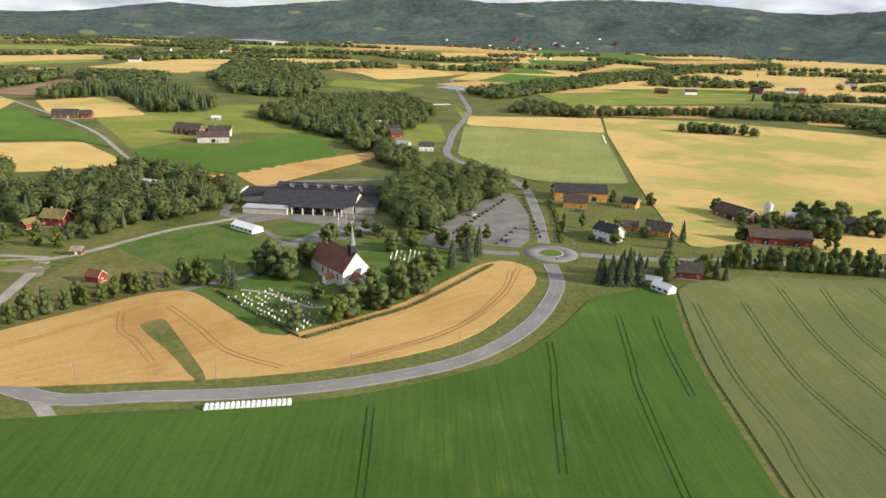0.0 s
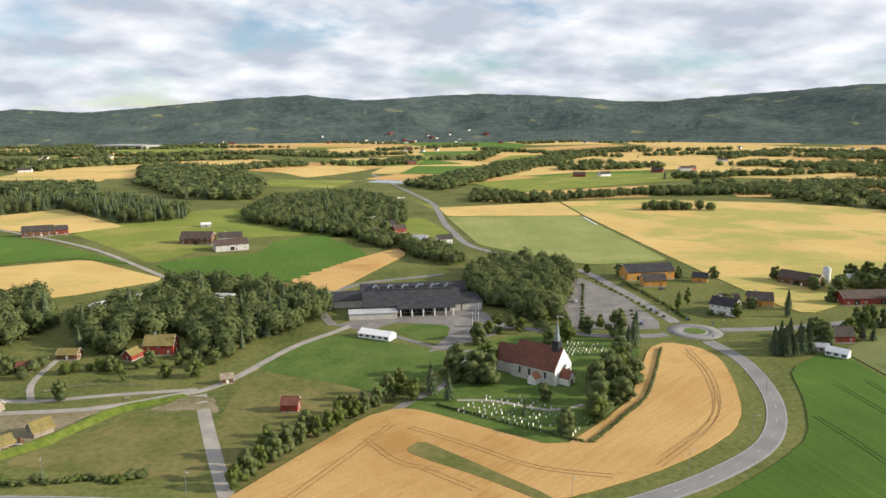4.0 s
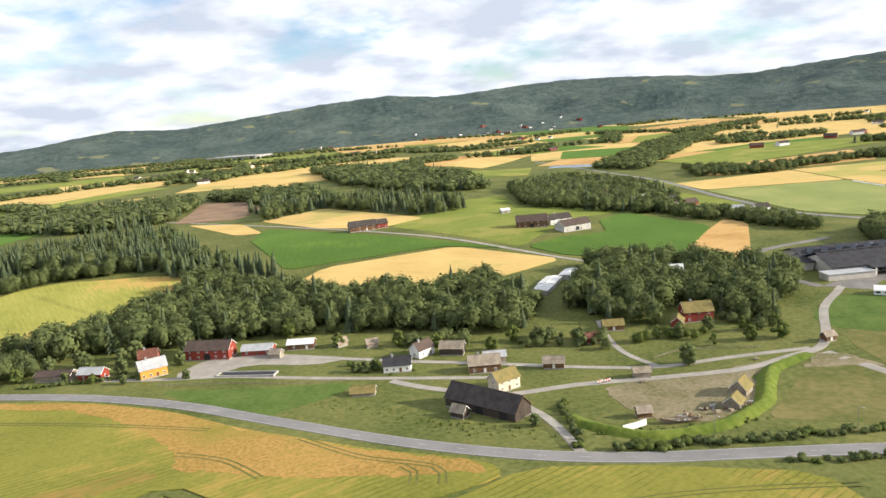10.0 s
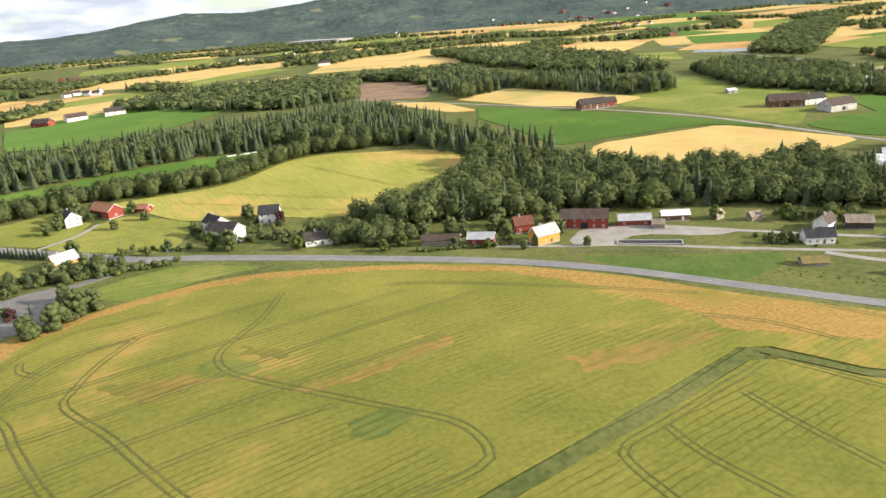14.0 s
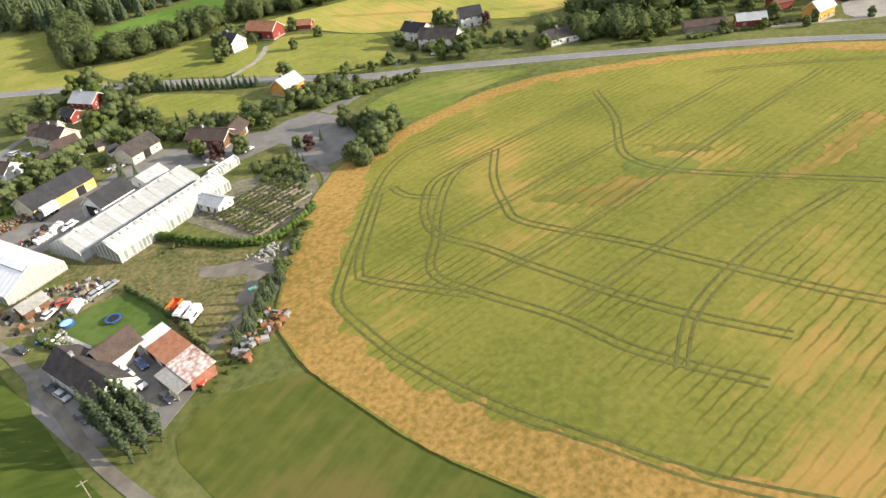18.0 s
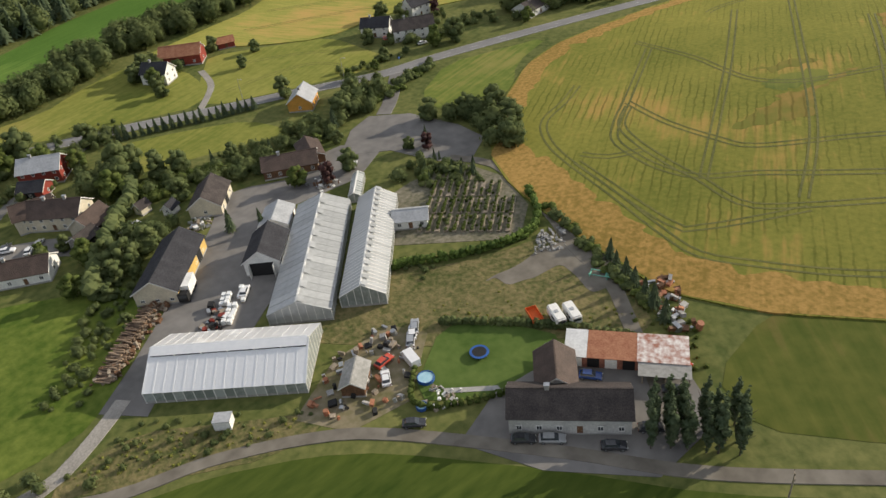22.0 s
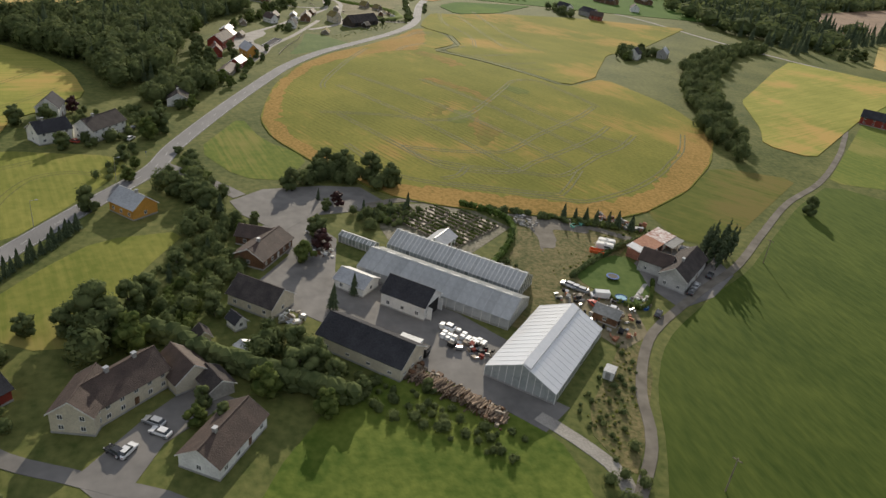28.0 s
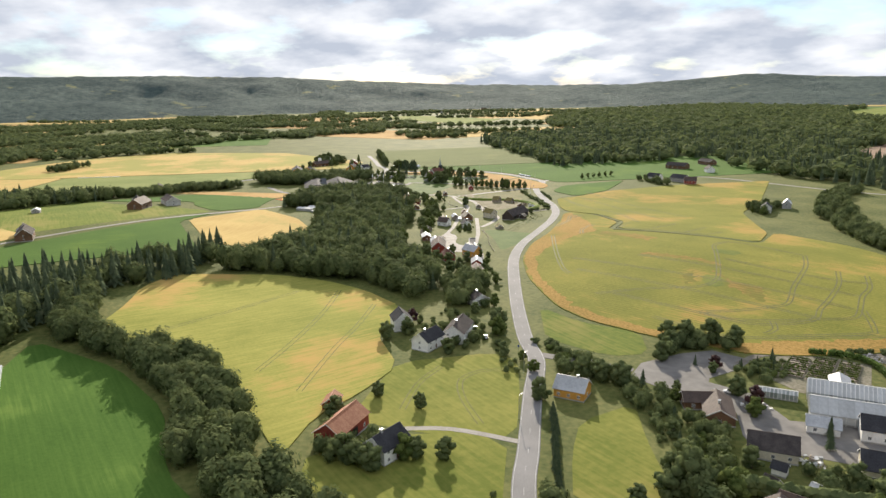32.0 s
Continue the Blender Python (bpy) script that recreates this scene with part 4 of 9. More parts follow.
def clumps(seed, centres, radii, base, leaves, leaf):
    """Ragged leaf clumps: a jittered ball for each centre, and loose leaves that break its outline."""
    r = np.random.RandomState(seed)
    vs, fs, k = [], [], 0
    for c, s in zip(centres, radii):
        v = base[0] * s * (1 + r.uniform(-0.22, 0.22, (len(base[0]), 1))) * (1, 1, 0.85) + c
        vs.append(v); fs.append(base[1] + k); k += len(v)
    w = np.array(radii) ** 2
    pick = r.choice(len(centres), leaves, p=w / w.sum())
    d = r.normal(size=(leaves, 3)); d /= np.linalg.norm(d, axis=1)[:, None]
    at = np.array(centres)[pick] + d * (np.array(radii)[pick] * r.uniform(0.85, 1.22, leaves))[:, None] * (1, 1, 0.88)
    a = r.normal(size=(leaves, 3)); a -= d * (a * d).sum(1)[:, None] * 0.7; a /= np.linalg.norm(a, axis=1)[:, None]
    b = np.cross(a, d); b /= np.linalg.norm(b, axis=1)[:, None] + 1e-9
    s = leaf * r.uniform(0.6, 1.4, (leaves, 1))
    tri = np.stack([at - a * s, at + b * s * 0.9, at + a * s], 1).reshape(-1, 3)
    vs.append(tri); fs.append(np.arange(leaves * 3).reshape(-1, 3) + k)
    return np.concatenate(vs), np.concatenate(fs)


def broad_crown(seed, height, radius, n=16, base=BALL1, leaves=500, leaf=0.45, low=0.28):
    r = np.random.RandomState(seed)
    cs, rs = [], []
    for i in range(n):
        z = r.uniform(0, 1)
        wide = math.sin(math.pi * (0.16 + 0.78 * z)) ** 0.8
        a, q = r.uniform(0, 6.283), radius * wide * math.sqrt(r.uniform(0.05, 1)) * 0.72
        cs.append((q * math.cos(a), q * math.sin(a), height * (low + (0.93 - low) * z)))
        rs.append(radius * r.uniform(0.26, 0.42) * (1.1 - 0.35 * z))
    return clumps(seed + 1, cs, rs, base, leaves, leaf)


def spruce_crown(seed, height, radius, tiers=9, sides=9):
    r = np.random.RandomState(seed)
    vs, fs, k = [], [], 0
    for i in range(tiers):
        u = i / tiers
        z0, rr = height * (0.08 + 0.9 * u), radius * (1 - u) ** 0.85 * r.uniform(0.85, 1.12) + 0.12
        dz = height * 1.9 / tiers
        a0 = r.uniform(0, 6.28)
        vs.append((0, 0, z0 + dz))
        for j in range(sides * 2):
            a = a0 + j / sides * math.pi
            q = rr * (r.uniform(0.85, 1.2) if j % 2 == 0 else r.uniform(0.45, 0.65))
            vs.append((q * math.cos(a), q * math.sin(a), z0 - (0.12 if j % 2 == 0 else -0.10) * rr * 1.6))
        fs += [(k, k + 1 + j, k + 1 + (j + 1) % (sides * 2)) for j in range(sides * 2)]
        k += sides * 2 + 1
    return np.array(vs), np.array(fs)


def poplar_crown(seed, height, radius):
    r = np.random.RandomState(seed)
    cs, rs = [], []
    for i in range(20):
        z = i / 19
        wide = min(1.0, 0.45 + z * 2) * (1 - max(0, z - 0.55) / 0.5) ** 0.8
        a = r.uniform(0, 6.28)
        cs.append((radius * 0.4 * wide * math.cos(a), radius * 0.4 * wide * math.sin(a), height * (0.10 + 0.84 * z)))
        rs.append(radius * 0.62 * max(0.25, wide))
    return clumps(seed + 5, cs, rs, BALL1, 420, 0.35)


def bush_crown(seed, radius, leaves=160):
    r = np.random.RandomState(seed)
    cs = [(r.uniform(-0.6, 0.6) * radius, r.uniform(-0.6, 0.6) * radius, r.uniform(0.35, 0.9) * radius) for _ in range(6)]
    return clumps(seed + 3, cs, [radius * r.uniform(0.4, 0.6) for _ in range(6)], BALL1, leaves, 0.28)


def trunk_mesh(height, radius, seed):
    """A tapered trunk with four limbs."""
    r = random.Random(seed)
    bm = bmesh.new()

    def limb(a, b, ra, rb):
        d = Vector(b) - Vector(a)
        m = Matrix.Translation((Vector(a) + Vector(b)) / 2) @ d.to_track_quat("Z", "Y").to_matrix().to_4x4()
        bmesh.ops.create_cone(bm, cap_ends=True, segments=7, radius1=ra, radius2=rb, depth=d.length, matrix=m)
    limb((0, 0, -0.3), (0, 0, height * 0.7), radius, radius * 0.35)
    for i in range(4):
        a, z = r.uniform(0, 1.2) + i * 1.57, height * r.uniform(0.3, 0.5)
        limb((0, 0, z), (math.cos(a) * height * 0.18, math.sin(a) * height * 0.18, z + height * 0.2), radius * 0.4, radius * 0.12)
    return bm


def tree_proto(label, kind, crown, material, height, trunk_r, seed, category="tree"):
    """A tree as an empty at its foot with trunk and crown."""
    t = tagged(new(kind), label, category)
    part("trunk", trunk_mesh(height, trunk_r, seed), M_BARK, t)
    v, f = crown
    link("crown", v.tolist(), f.tolist(), material, t, smooth=kind not in ("spruce", "conifer"))
    t.location = (0, 0, -500)
    return t


PROTO = {
    "broad": [tree_proto("leafy green broadleaf tree with a rounded uneven crown", "tree", broad_crown(10 + i, 10, 5.0, 24, BALL1, 800, 0.45, 0.16), M_LEAF if i != 2 else M_LEAF2, 10, 0.28, i) for i in range(4)],
    "young": [tree_proto("slender young broadleaf tree with a light crown", "tree", broad_crown(40 + i, 7, 2.5, 14, BALL1, 380, 0.36, 0.2), M_LEAF2, 7, 0.13, i) for i in range(3)],
    "spruce": [tree_proto("tall dark green spruce tree", "spruce", spruce_crown(60 + i, 12, 2.7, 12), M_NEEDLE, 11, 0.2, i) for i in range(3)],
    "poplar": [tree_proto("tall narrow columnar poplar tree", "poplar", poplar_crown(80 + i, 12, 2.1), M_LEAF2, 12, 0.2, i) for i in range(3)],
    "column": [tree_proto("tall dark columnar conifer in a tight clump", "conifer", poplar_crown(140 + i, 12, 1.15), M_NEEDLE, 10, 0.16, i) for i in range(3)],
    "copper": [tree_proto("dark copper-leaved ornamental tree", "tree", broad_crown(90, 7, 3.6, 16, BALL1, 420, 0.45, 0.15), M_PURPLE, 7, 0.2, 3)],
    "bush": [tree_proto("dense rounded green bush", "bush", bush_crown(100 + i, 1.6), M_LEAF if i else M_LEAF2, 1.4, 0.08, i, "bush") for i in range(3)],
    "thuja": [tree_proto("narrow dark green conifer shrub", "conifer", spruce_crown(120 + i, 5, 1.0, 8, 7), M_NEEDLE, 3, 0.1, i, "bush") for i in range(2)],
}
SIZE = {"broad": 10, "young": 7, "spruce": 12, "poplar": 12, "column": 12, "copper": 7, "bush": 2.4, "thuja": 5}
tree_rng = random.Random(5)


def plant(kind, x, y, height, group="", wide=1.0):
    p = tree_rng.choice(PROTO[kind])
    s = height * 1.12 / SIZE[kind]
    w = s * wide * tree_rng.uniform(0.9, 1.12)
    t = copy_thing(p, pose(x, y, land(x, y) - 0.1, tree_rng.uniform(-2, 2), tree_rng.uniform(-2, 2), tree_rng.uniform(0, 360)))
    t.scale = (w, w, s)
    if group:
        t["group"] = group
    return t


def round_crown(seed, height, radius, leaves, leaf, low):
    """A full crown for woods: a lumpy shaded core under a thick shell of loose leaf sprays."""
    r = np.random.RandomState(seed)
    mid, half = height * (low + 1) / 2, height * (1 - low) / 2
    off = r.uniform(0, 50, 3)

    def lumps(dirs):
        return np.array([1 + 0.38 * noise.noise(Vector(p * 1.6 + off)) + 0.34 * noise.noise(Vector(p * 3.6 + off)) for p in dirs])[:, None]
    size = np.array((radius, radius, half))
    v = BALL1[0] * lumps(BALL1[0]) * size * 0.80 + (0, 0, mid)
    d = r.normal(size=(leaves, 3)); d[:, 2] += 0.25; d /= np.linalg.norm(d, axis=1)[:, None]
    at = d * lumps(d) * size * r.uniform(0.76, 1.06, (leaves, 1)) + (0, 0, mid)
    a = r.normal(size=(leaves, 3)); a -= d * (a * d).sum(1)[:, None] * 0.85; a /= np.linalg.norm(a, axis=1)[:, None]
    b = np.cross(a, d); b /= np.linalg.norm(b, axis=1)[:, None] + 1e-9
    s = leaf * r.uniform(0.55, 1.35, (leaves, 1))
    tri = np.stack([at - a * s, at + b * s, at + a * s], 1).reshape(-1, 3)
    return np.concatenate([v, tri]), np.concatenate([BALL1[1], np.arange(leaves * 3).reshape(-1, 3) + len(v)])


LOW = {
    "broad": [round_crown(200 + i, 10, 4.0, 430, 0.70, 0.04) for i in range(7)],
    "near": [round_crown(270 + i, 10, 3.9, 720, 0.58, 0.04) for i in range(6)],
    "mid": [round_crown(230 + i, 10, 4.4, 160, 1.05, 0.0) for i in range(6)],
    "spruce": [spruce_crown(220 + i, 12, 2.5, 8, 6) for i in range(4)],
    "far": [round_crown(240 + i, 10, 5.0, 30, 2.2, 0.0) for i in range(5)],
    "bush": [round_crown(260 + i, 10, 5.0, 170, 1.05, 0.0) for i in range(4)],
}


OPENINGS = ([(905, -1225), (1280, -1565), (1560, -2050), (1212, -1803), (705, -1167)], [(680, -1350), (855, -1470), (1500, -2300), (1250, -2250)], [(-9, -332), (170, -640), (140, -780), (-150, -458), (-150, -290)])
GLADES = [(x, y, 9) for x, y in ((-118, 732), (-101, 756), (-80, 716), (-66, 690), (-61, 660), (-51, 600), (-31, 597), (-86, 640), (-95, 690), (-190, 420), (-190, 410), (-211, 354), (-211, 344))] + [(-250, 434, 17), (-240, 446, 13), (-262, 424, 13)]


def wood(name, poly, spacing, mix, hrange, label, material=M_LEAF, seed=1, category="wood"):
    """A wood as one mesh: ragged crowns at jittered places inside the outline."""
    r = random.Random(seed)
    bx, by = [p[0] for p in poly], [p[1] for p in poly]
    groups = {"leaf": ([], [], 0), "needle": ([], [], 0)}
    vs = {"leaf": [], "needle": []}; fs = {"leaf": [], "needle": []}; k = {"leaf": 0, "needle": 0}
    x = min(bx)
    while x < max(bx):
        y = min(by)
        while y < max(by):
            px, py = x + r.uniform(-0.62, 0.62) * spacing, y + r.uniform(-0.62, 0.62) * spacing
            if inside(px, py, poly) and not any(inside(px, py, q) for q in OPENINGS) and not any(abs(px - a) < c and abs(py - b) < c for a, b, c in GLADES):
                kind = r.choice(mix)
                key = "needle" if kind == "spruce" else "leaf"
                v, f = r.choice(LOW[kind])
                hgt = r.uniform(*hrange) * (1.15 if kind == "spruce" else 1)
                s = hgt / (12 if kind == "spruce" else 10)
                w = s * r.uniform(0.8, 1.3) * (1.45 if kind == "far" else 1)
                a = r.uniform(0, 6.283)
                c, n = math.cos(a) * w, math.sin(a) * w
                q = np.stack([v[:, 0] * c - v[:, 1] * n + px, v[:, 0] * n + v[:, 1] * c + py, v[:, 2] * s + land(px, py) - 0.3], 1)
                vs[key].append(q); fs[key].append(f + k[key]); k[key] += len(v)
            y += spacing
        x += spacing
    for key, m in (("leaf", material), ("needle", M_NEEDLE)):
        if vs[key]:
            v, f = np.concatenate(vs[key]), np.concatenate(fs[key])
            me = bpy.data.meshes.new(name)
            me.vertices.add(len(v)); me.vertices.foreach_set("co", v.astype(np.float32).ravel())
            me.loops.add(len(f) * 3); me.loops.foreach_set("vertex_index", f.astype(np.int32).ravel())
            me.polygons.add(len(f)); me.polygons.foreach_set("loop_start", np.arange(0, len(f) * 3, 3, dtype=np.int32))
            me.polygons.foreach_set("use_smooth", np.ones(len(f), dtype=bool))
            me.materials.append(m)
            me.update(calc_edges=True)
            tagged(new(name if key == "leaf" else "spruce_wood", me), label if key == "leaf" else "dense dark spruce trees of a wood", category, kind="stuff")


MIXED, LEAFY, DARK = ("broad", "broad", "broad", "broad", "broad", "broad", "spruce"), ("broad",), ("spruce", "spruce", "spruce", "broad")
wood("wood", [(-470, 398), (-440, 397), (-405, 397), (-380, 392), (-350, 388), (-318, 372), (-300, 362), (-282, 368), (-272, 400), (-285, 430), (-292, 444), (-330, 444), (-388, 458), (-412, 484), (-440, 500), (-468, 515), (-470, 478), (-486, 450), (-508, 430), (-535, 415), (-520, 398)], 6.2, MIXED, (8, 15), "mixed green wood on the slope above the museum", seed=1)
wood("wood", [(-246, 352), (-228, 350), (-226, 372), (-205, 372), (-192, 340), (-176, 345), (-150, 372), (-134, 392), (-132, 412), (-152, 424), (-174, 446), (-200, 458), (-228, 472), (-232, 440), (-248, 412), (-258, 390)], 6.4, MIXED, (9, 15), "green wood round the red museum farm", seed=2)
wood("wood", [(-476, 528), (-412, 506), (-415, 517), (-455, 556), (-490, 620), (-520, 690), (-548, 728), (-600, 690), (-680, 650), (-760, 610), (-850, 600), (-830, 560), (-800, 534), (-757, 528), (-724, 543), (-700, 558), (-629, 584), (-578, 586), (-540, 566), (-500, 560)], 6.5, DARK, (10, 15), "dark spruce wood with leafy edges", seed=3)
wood("wood", [(-764, 470), (-730, 468), (-714, 478), (-698, 485), (-688, 491), (-650, 497), (-630, 501), (-612, 513), (-588, 548), (-560, 560), (-528, 556), (-535, 574), (-575, 572), (-608, 538), (-642, 517), (-690, 512), (-704, 503), (-728, 488), (-762, 484)], 5.2, ("near",), (7, 12), "leafy tree belt between two fields", seed=4)
wood("wood", [(-782, 496), (-772, 468), (-762, 466), (-762, 488), (-770, 524), (-782, 534), (-790, 514)], 5.6, ("near",), (7, 12), "leafy tree belt west of the green field", seed=5)
wood("wood", [(-560, 402), (-540, 398), (-520, 396), (-505, 380), (-512, 372), (-532, 376), (-552, 392)], 5.0, LEAFY, (6, 10), "leafy thicket behind the roadside houses", seed=6)
wood("wood", [(-447, 760), (-393, 823), (-298, 690), (-254, 712), (-256, 752), (-340, 870), (-479, 865)], 8.5, DARK, (10, 15), "dense dark spruce plantation", seed=7)
wood("wood", [(-373, 1090), (-283, 892), (-206, 876), (-196, 1021), (-220, 1170), (-327, 1450), (-443, 1480)], 13, ("spruce", "far", "far"), (10, 15), "dark mixed wood beyond the farms", seed=8)
wood("wood", [(-205, 706), (-150, 655), (-106, 622), (-82, 640), (-52, 700), (-30, 850), (-82, 991), (-180, 867)], 8.0, ("mid", "mid", "mid", "mid", "spruce"), (9, 14), "leafy wood on the knoll", seed=9)
wood("wood", [(-104, 612), (-72, 563), (-62, 531), (-46, 505), (-30, 520), (-36, 560), (-58, 600), (-84, 634)], 6.5, ("mid",), (6, 11), "leafy belt along the roadside houses", seed=10)
wood("wood", [(-640, 800), (-572, 806), (-550, 900), (-572, 1060), (-760, 1080), (-860, 960)], 11, ("spruce", "far"), (10, 14), "dark wood round a felled clearing", seed=11)
wood("wood", [(-466, 890), (-380, 900), (-420, 1060), (-555, 1090), (-556, 1030), (-500, 990)], 11, ("spruce", "far"), (10, 14), "dark mixed wood", seed=12)
wood("wood", [(59, 888), (139, 856), (276, 905), (465, 872), (549, 976), (289, 930), (162, 910), (90, 986)], 9, ("mid",), (8, 12), "leafy riverside tree belt", seed=13)
wood("wood", [(460, 872), (640, 900), (900, 800), (1100, 700), (1150, 760), (900, 900), (650, 1010), (549, 976)], 14, ("far",), (8, 12), "leafy riverside tree belt", seed=14)
wood("wood", [(9, 1132), (57, 1041), (152, 1180), (559, 1780), (640, 1880), (600, 1900), (360, 1680), (120, 1300)], 14, ("far",), (8, 13), "dark riverside wood", seed=15)
wood("wood", [(225, 760), (310, 735), (312, 748), (252, 786)], 8, ("mid",), (8, 12), "round clump of farmyard trees", seed=16)
wood("wood", [(-52, 412), (-46, 392), (-40, 372), (-26, 352), (-14, 362), (2, 400), (24, 448), (30, 468), (10, 490), (-24, 490), (-42, 462)], 6.5, LEAFY, (9, 14), "tall leafy park trees beside the centre", seed=17)
wood("wood", [(-598, 150), (-604, 141), (-574, 121), (-534, 104), (-476, 79), (-427, 42), (-364, -10), (-314, -75), (-296, -66), (-340, -2), (-400, 55), (-455, 90), (-520, 120), (-562, 138)], 7.2, LEAFY, (6, 10), "leafy tree belt along the barley", seed=18)
wood("wood", [(10, 100), (30, -141), (-100, -100), (-209, -95), (-331, -100), (-230, -260), (100, -700), (767, -296), (500, 60)], 14.5, ("spruce", "spruce", "far"), (11, 17), "wide dark forest beyond the farm", seed=19)
wood("wood", [(-150, -520), (500, -420), (900, -260), (1900, -700), (2300, -1700), (900, -1900), (100, -1300)], 30, ("far",), (12, 20), "far dark forest", seed=20)
far_rng = random.Random(21)
for i in range(125):
    az, r = radians(far_rng.uniform(-60, 165)), far_rng.uniform(1000, 3150)
    cx, cy = -350 + r * math.sin(az), 250 + r * math.cos(az)
    a, ln, w = far_rng.uniform(0, math.pi), far_rng.uniform(70, 260) * (0.5 + r / 2200), far_rng.uniform(12, 40) * (0.5 + r / 2200)
    if -60 < cx < 460 and cy < 1250:
        continue
    poly = [(cx + u * ln * math.cos(a) - v * w * math.sin(a), cy + u * ln * math.sin(a) + v * w * math.cos(a)) for u, v in ((-1, -0.6), (0, -1), (1, -0.5), (0.9, 0.8), (0, 0.6), (-0.8, 1))]
    wood("wood", poly, 9.5 + r / 230, ("far", "far", "far", "far", "spruce"), (9, 14), "far dark tree belt in the valley", seed=100 + i)

for i in range(34):
    az, r = radians(far_rng.uniform(48, 108)), far_rng.uniform(1000, 2900)
    cx, cy = -350 + r * math.sin(az), 250 + r * math.cos(az)
    a, ln, w = far_rng.uniform(-0.5, 0.5) - az, far_rng.uniform(120, 330) * (0.6 + r / 2600), far_rng.uniform(14, 38) * (0.6 + r / 2600)
    poly = [(cx + u * ln * math.cos(a) - v * w * math.sin(a), cy + u * ln * math.sin(a) + v * w * math.cos(a)) for u, v in ((-1, -0.6), (0, -1), (1, -0.5), (0.9, 0.8), (0, 0.6), (-0.8, 1))]
    wood("wood", poly, 12 + r / 180, ("far",), (9, 15), "far dark tree belt in the valley", seed=300 + i)

# ---------------------------------------------------------------- buildings
def box_bm(x0, x1, y0, y1, z0, z1):
    bm = bmesh.new()
    bmesh.ops.create_cube(bm, size=1, matrix=Matrix.Translation(((x0 + x1) / 2, (y0 + y1) / 2, (z0 + z1) / 2)) @ Matrix.Diagonal((x1 - x0, y1 - y0, z1 - z0, 1)))
    return bm


def poly_bm(verts, faces):
    bm = bmesh.new()
    vs = [bm.verts.new(v) for v in verts]
    for f in faces:
        bm.faces.new([vs[i] for i in f])
    bmesh.ops.recalc_face_normals(bm, faces=bm.faces)
    return bm


def slab(a, b, c, d, thick):
    """A slab with the corners a, b, c, d on top."""
    top = [Vector(p) for p in (a, b, c, d)]
    n = (top[1] - top[0]).cross(top[3] - top[0]).normalized()
    if n.z < 0:
        n = -n
    low = [p - n * thick for p in top]
    return poly_bm(top + low, [(0, 1, 2, 3), (4, 5, 6, 7), (0, 1, 5, 4), (1, 2, 6, 5), (2, 3, 7, 6), (3, 0, 4, 7)])


def gable_walls(L, W, hw, hr, sink=0.5):
    x, y = L / 2, W / 2
    v = [(-x, -y, -sink), (x, -y, -sink), (x, y, -sink), (-x, y, -sink), (-x, -y, hw), (x, -y, hw), (x, y, hw), (-x, y, hw), (-x, 0, hw + hr), (x, 0, hw + hr)]
    return poly_bm(v, [(0, 1, 2, 3), (0, 1, 5, 4), (3, 2, 6, 7), (0, 4, 8, 7, 3), (1, 5, 9, 6, 2), (4, 5, 9, 8), (7, 6, 9, 8)])


WIN_MESH = {}


def window_meshes(w, hgt, frame_mat):
    key = (round(w, 2), round(hgt, 2), frame_mat.name)
    if key not in WIN_MESH:
        bm = bmesh.new()
        t = 0.09
        for x0, x1, z0, z1 in ((-w / 2, w / 2, 0, t), (-w / 2, w / 2, hgt - t, hgt), (-w / 2, -w / 2 + t, t, hgt - t), (w / 2 - t, w / 2, t, hgt - t), (-t / 2, t / 2, t, hgt - t)):
            bmesh.ops.create_cube(bm, size=1, matrix=Matrix.Translation(((x0 + x1) / 2, -0.03, (z0 + z1) / 2)) @ Matrix.Diagonal((x1 - x0, 0.10, z1 - z0, 1)))
        a = bpy.data.meshes.new("window"); bm.to_mesh(a); bm.free(); a.materials.append(frame_mat)
        bm = box_bm(-w / 2 + 0.02, w / 2 - 0.02, -0.03, 0.01, 0.02, hgt - 0.02)
        b = bpy.data.meshes.new("pane"); bm.to_mesh(b); bm.free(); b.materials.append(M_GLASS)
        WIN_MESH[key] = (a, b)
    return WIN_MESH[key]


def add_window(parent, x, y, z, turn, w, hgt, frame_mat):
    a, b = window_meshes(w, hgt, frame_mat)
    o = new("window", a); o.parent = parent
    o.matrix_basis = pose(x, y, z, 0, 0, turn)
    p = new("pane", b); p.parent = o
    return o


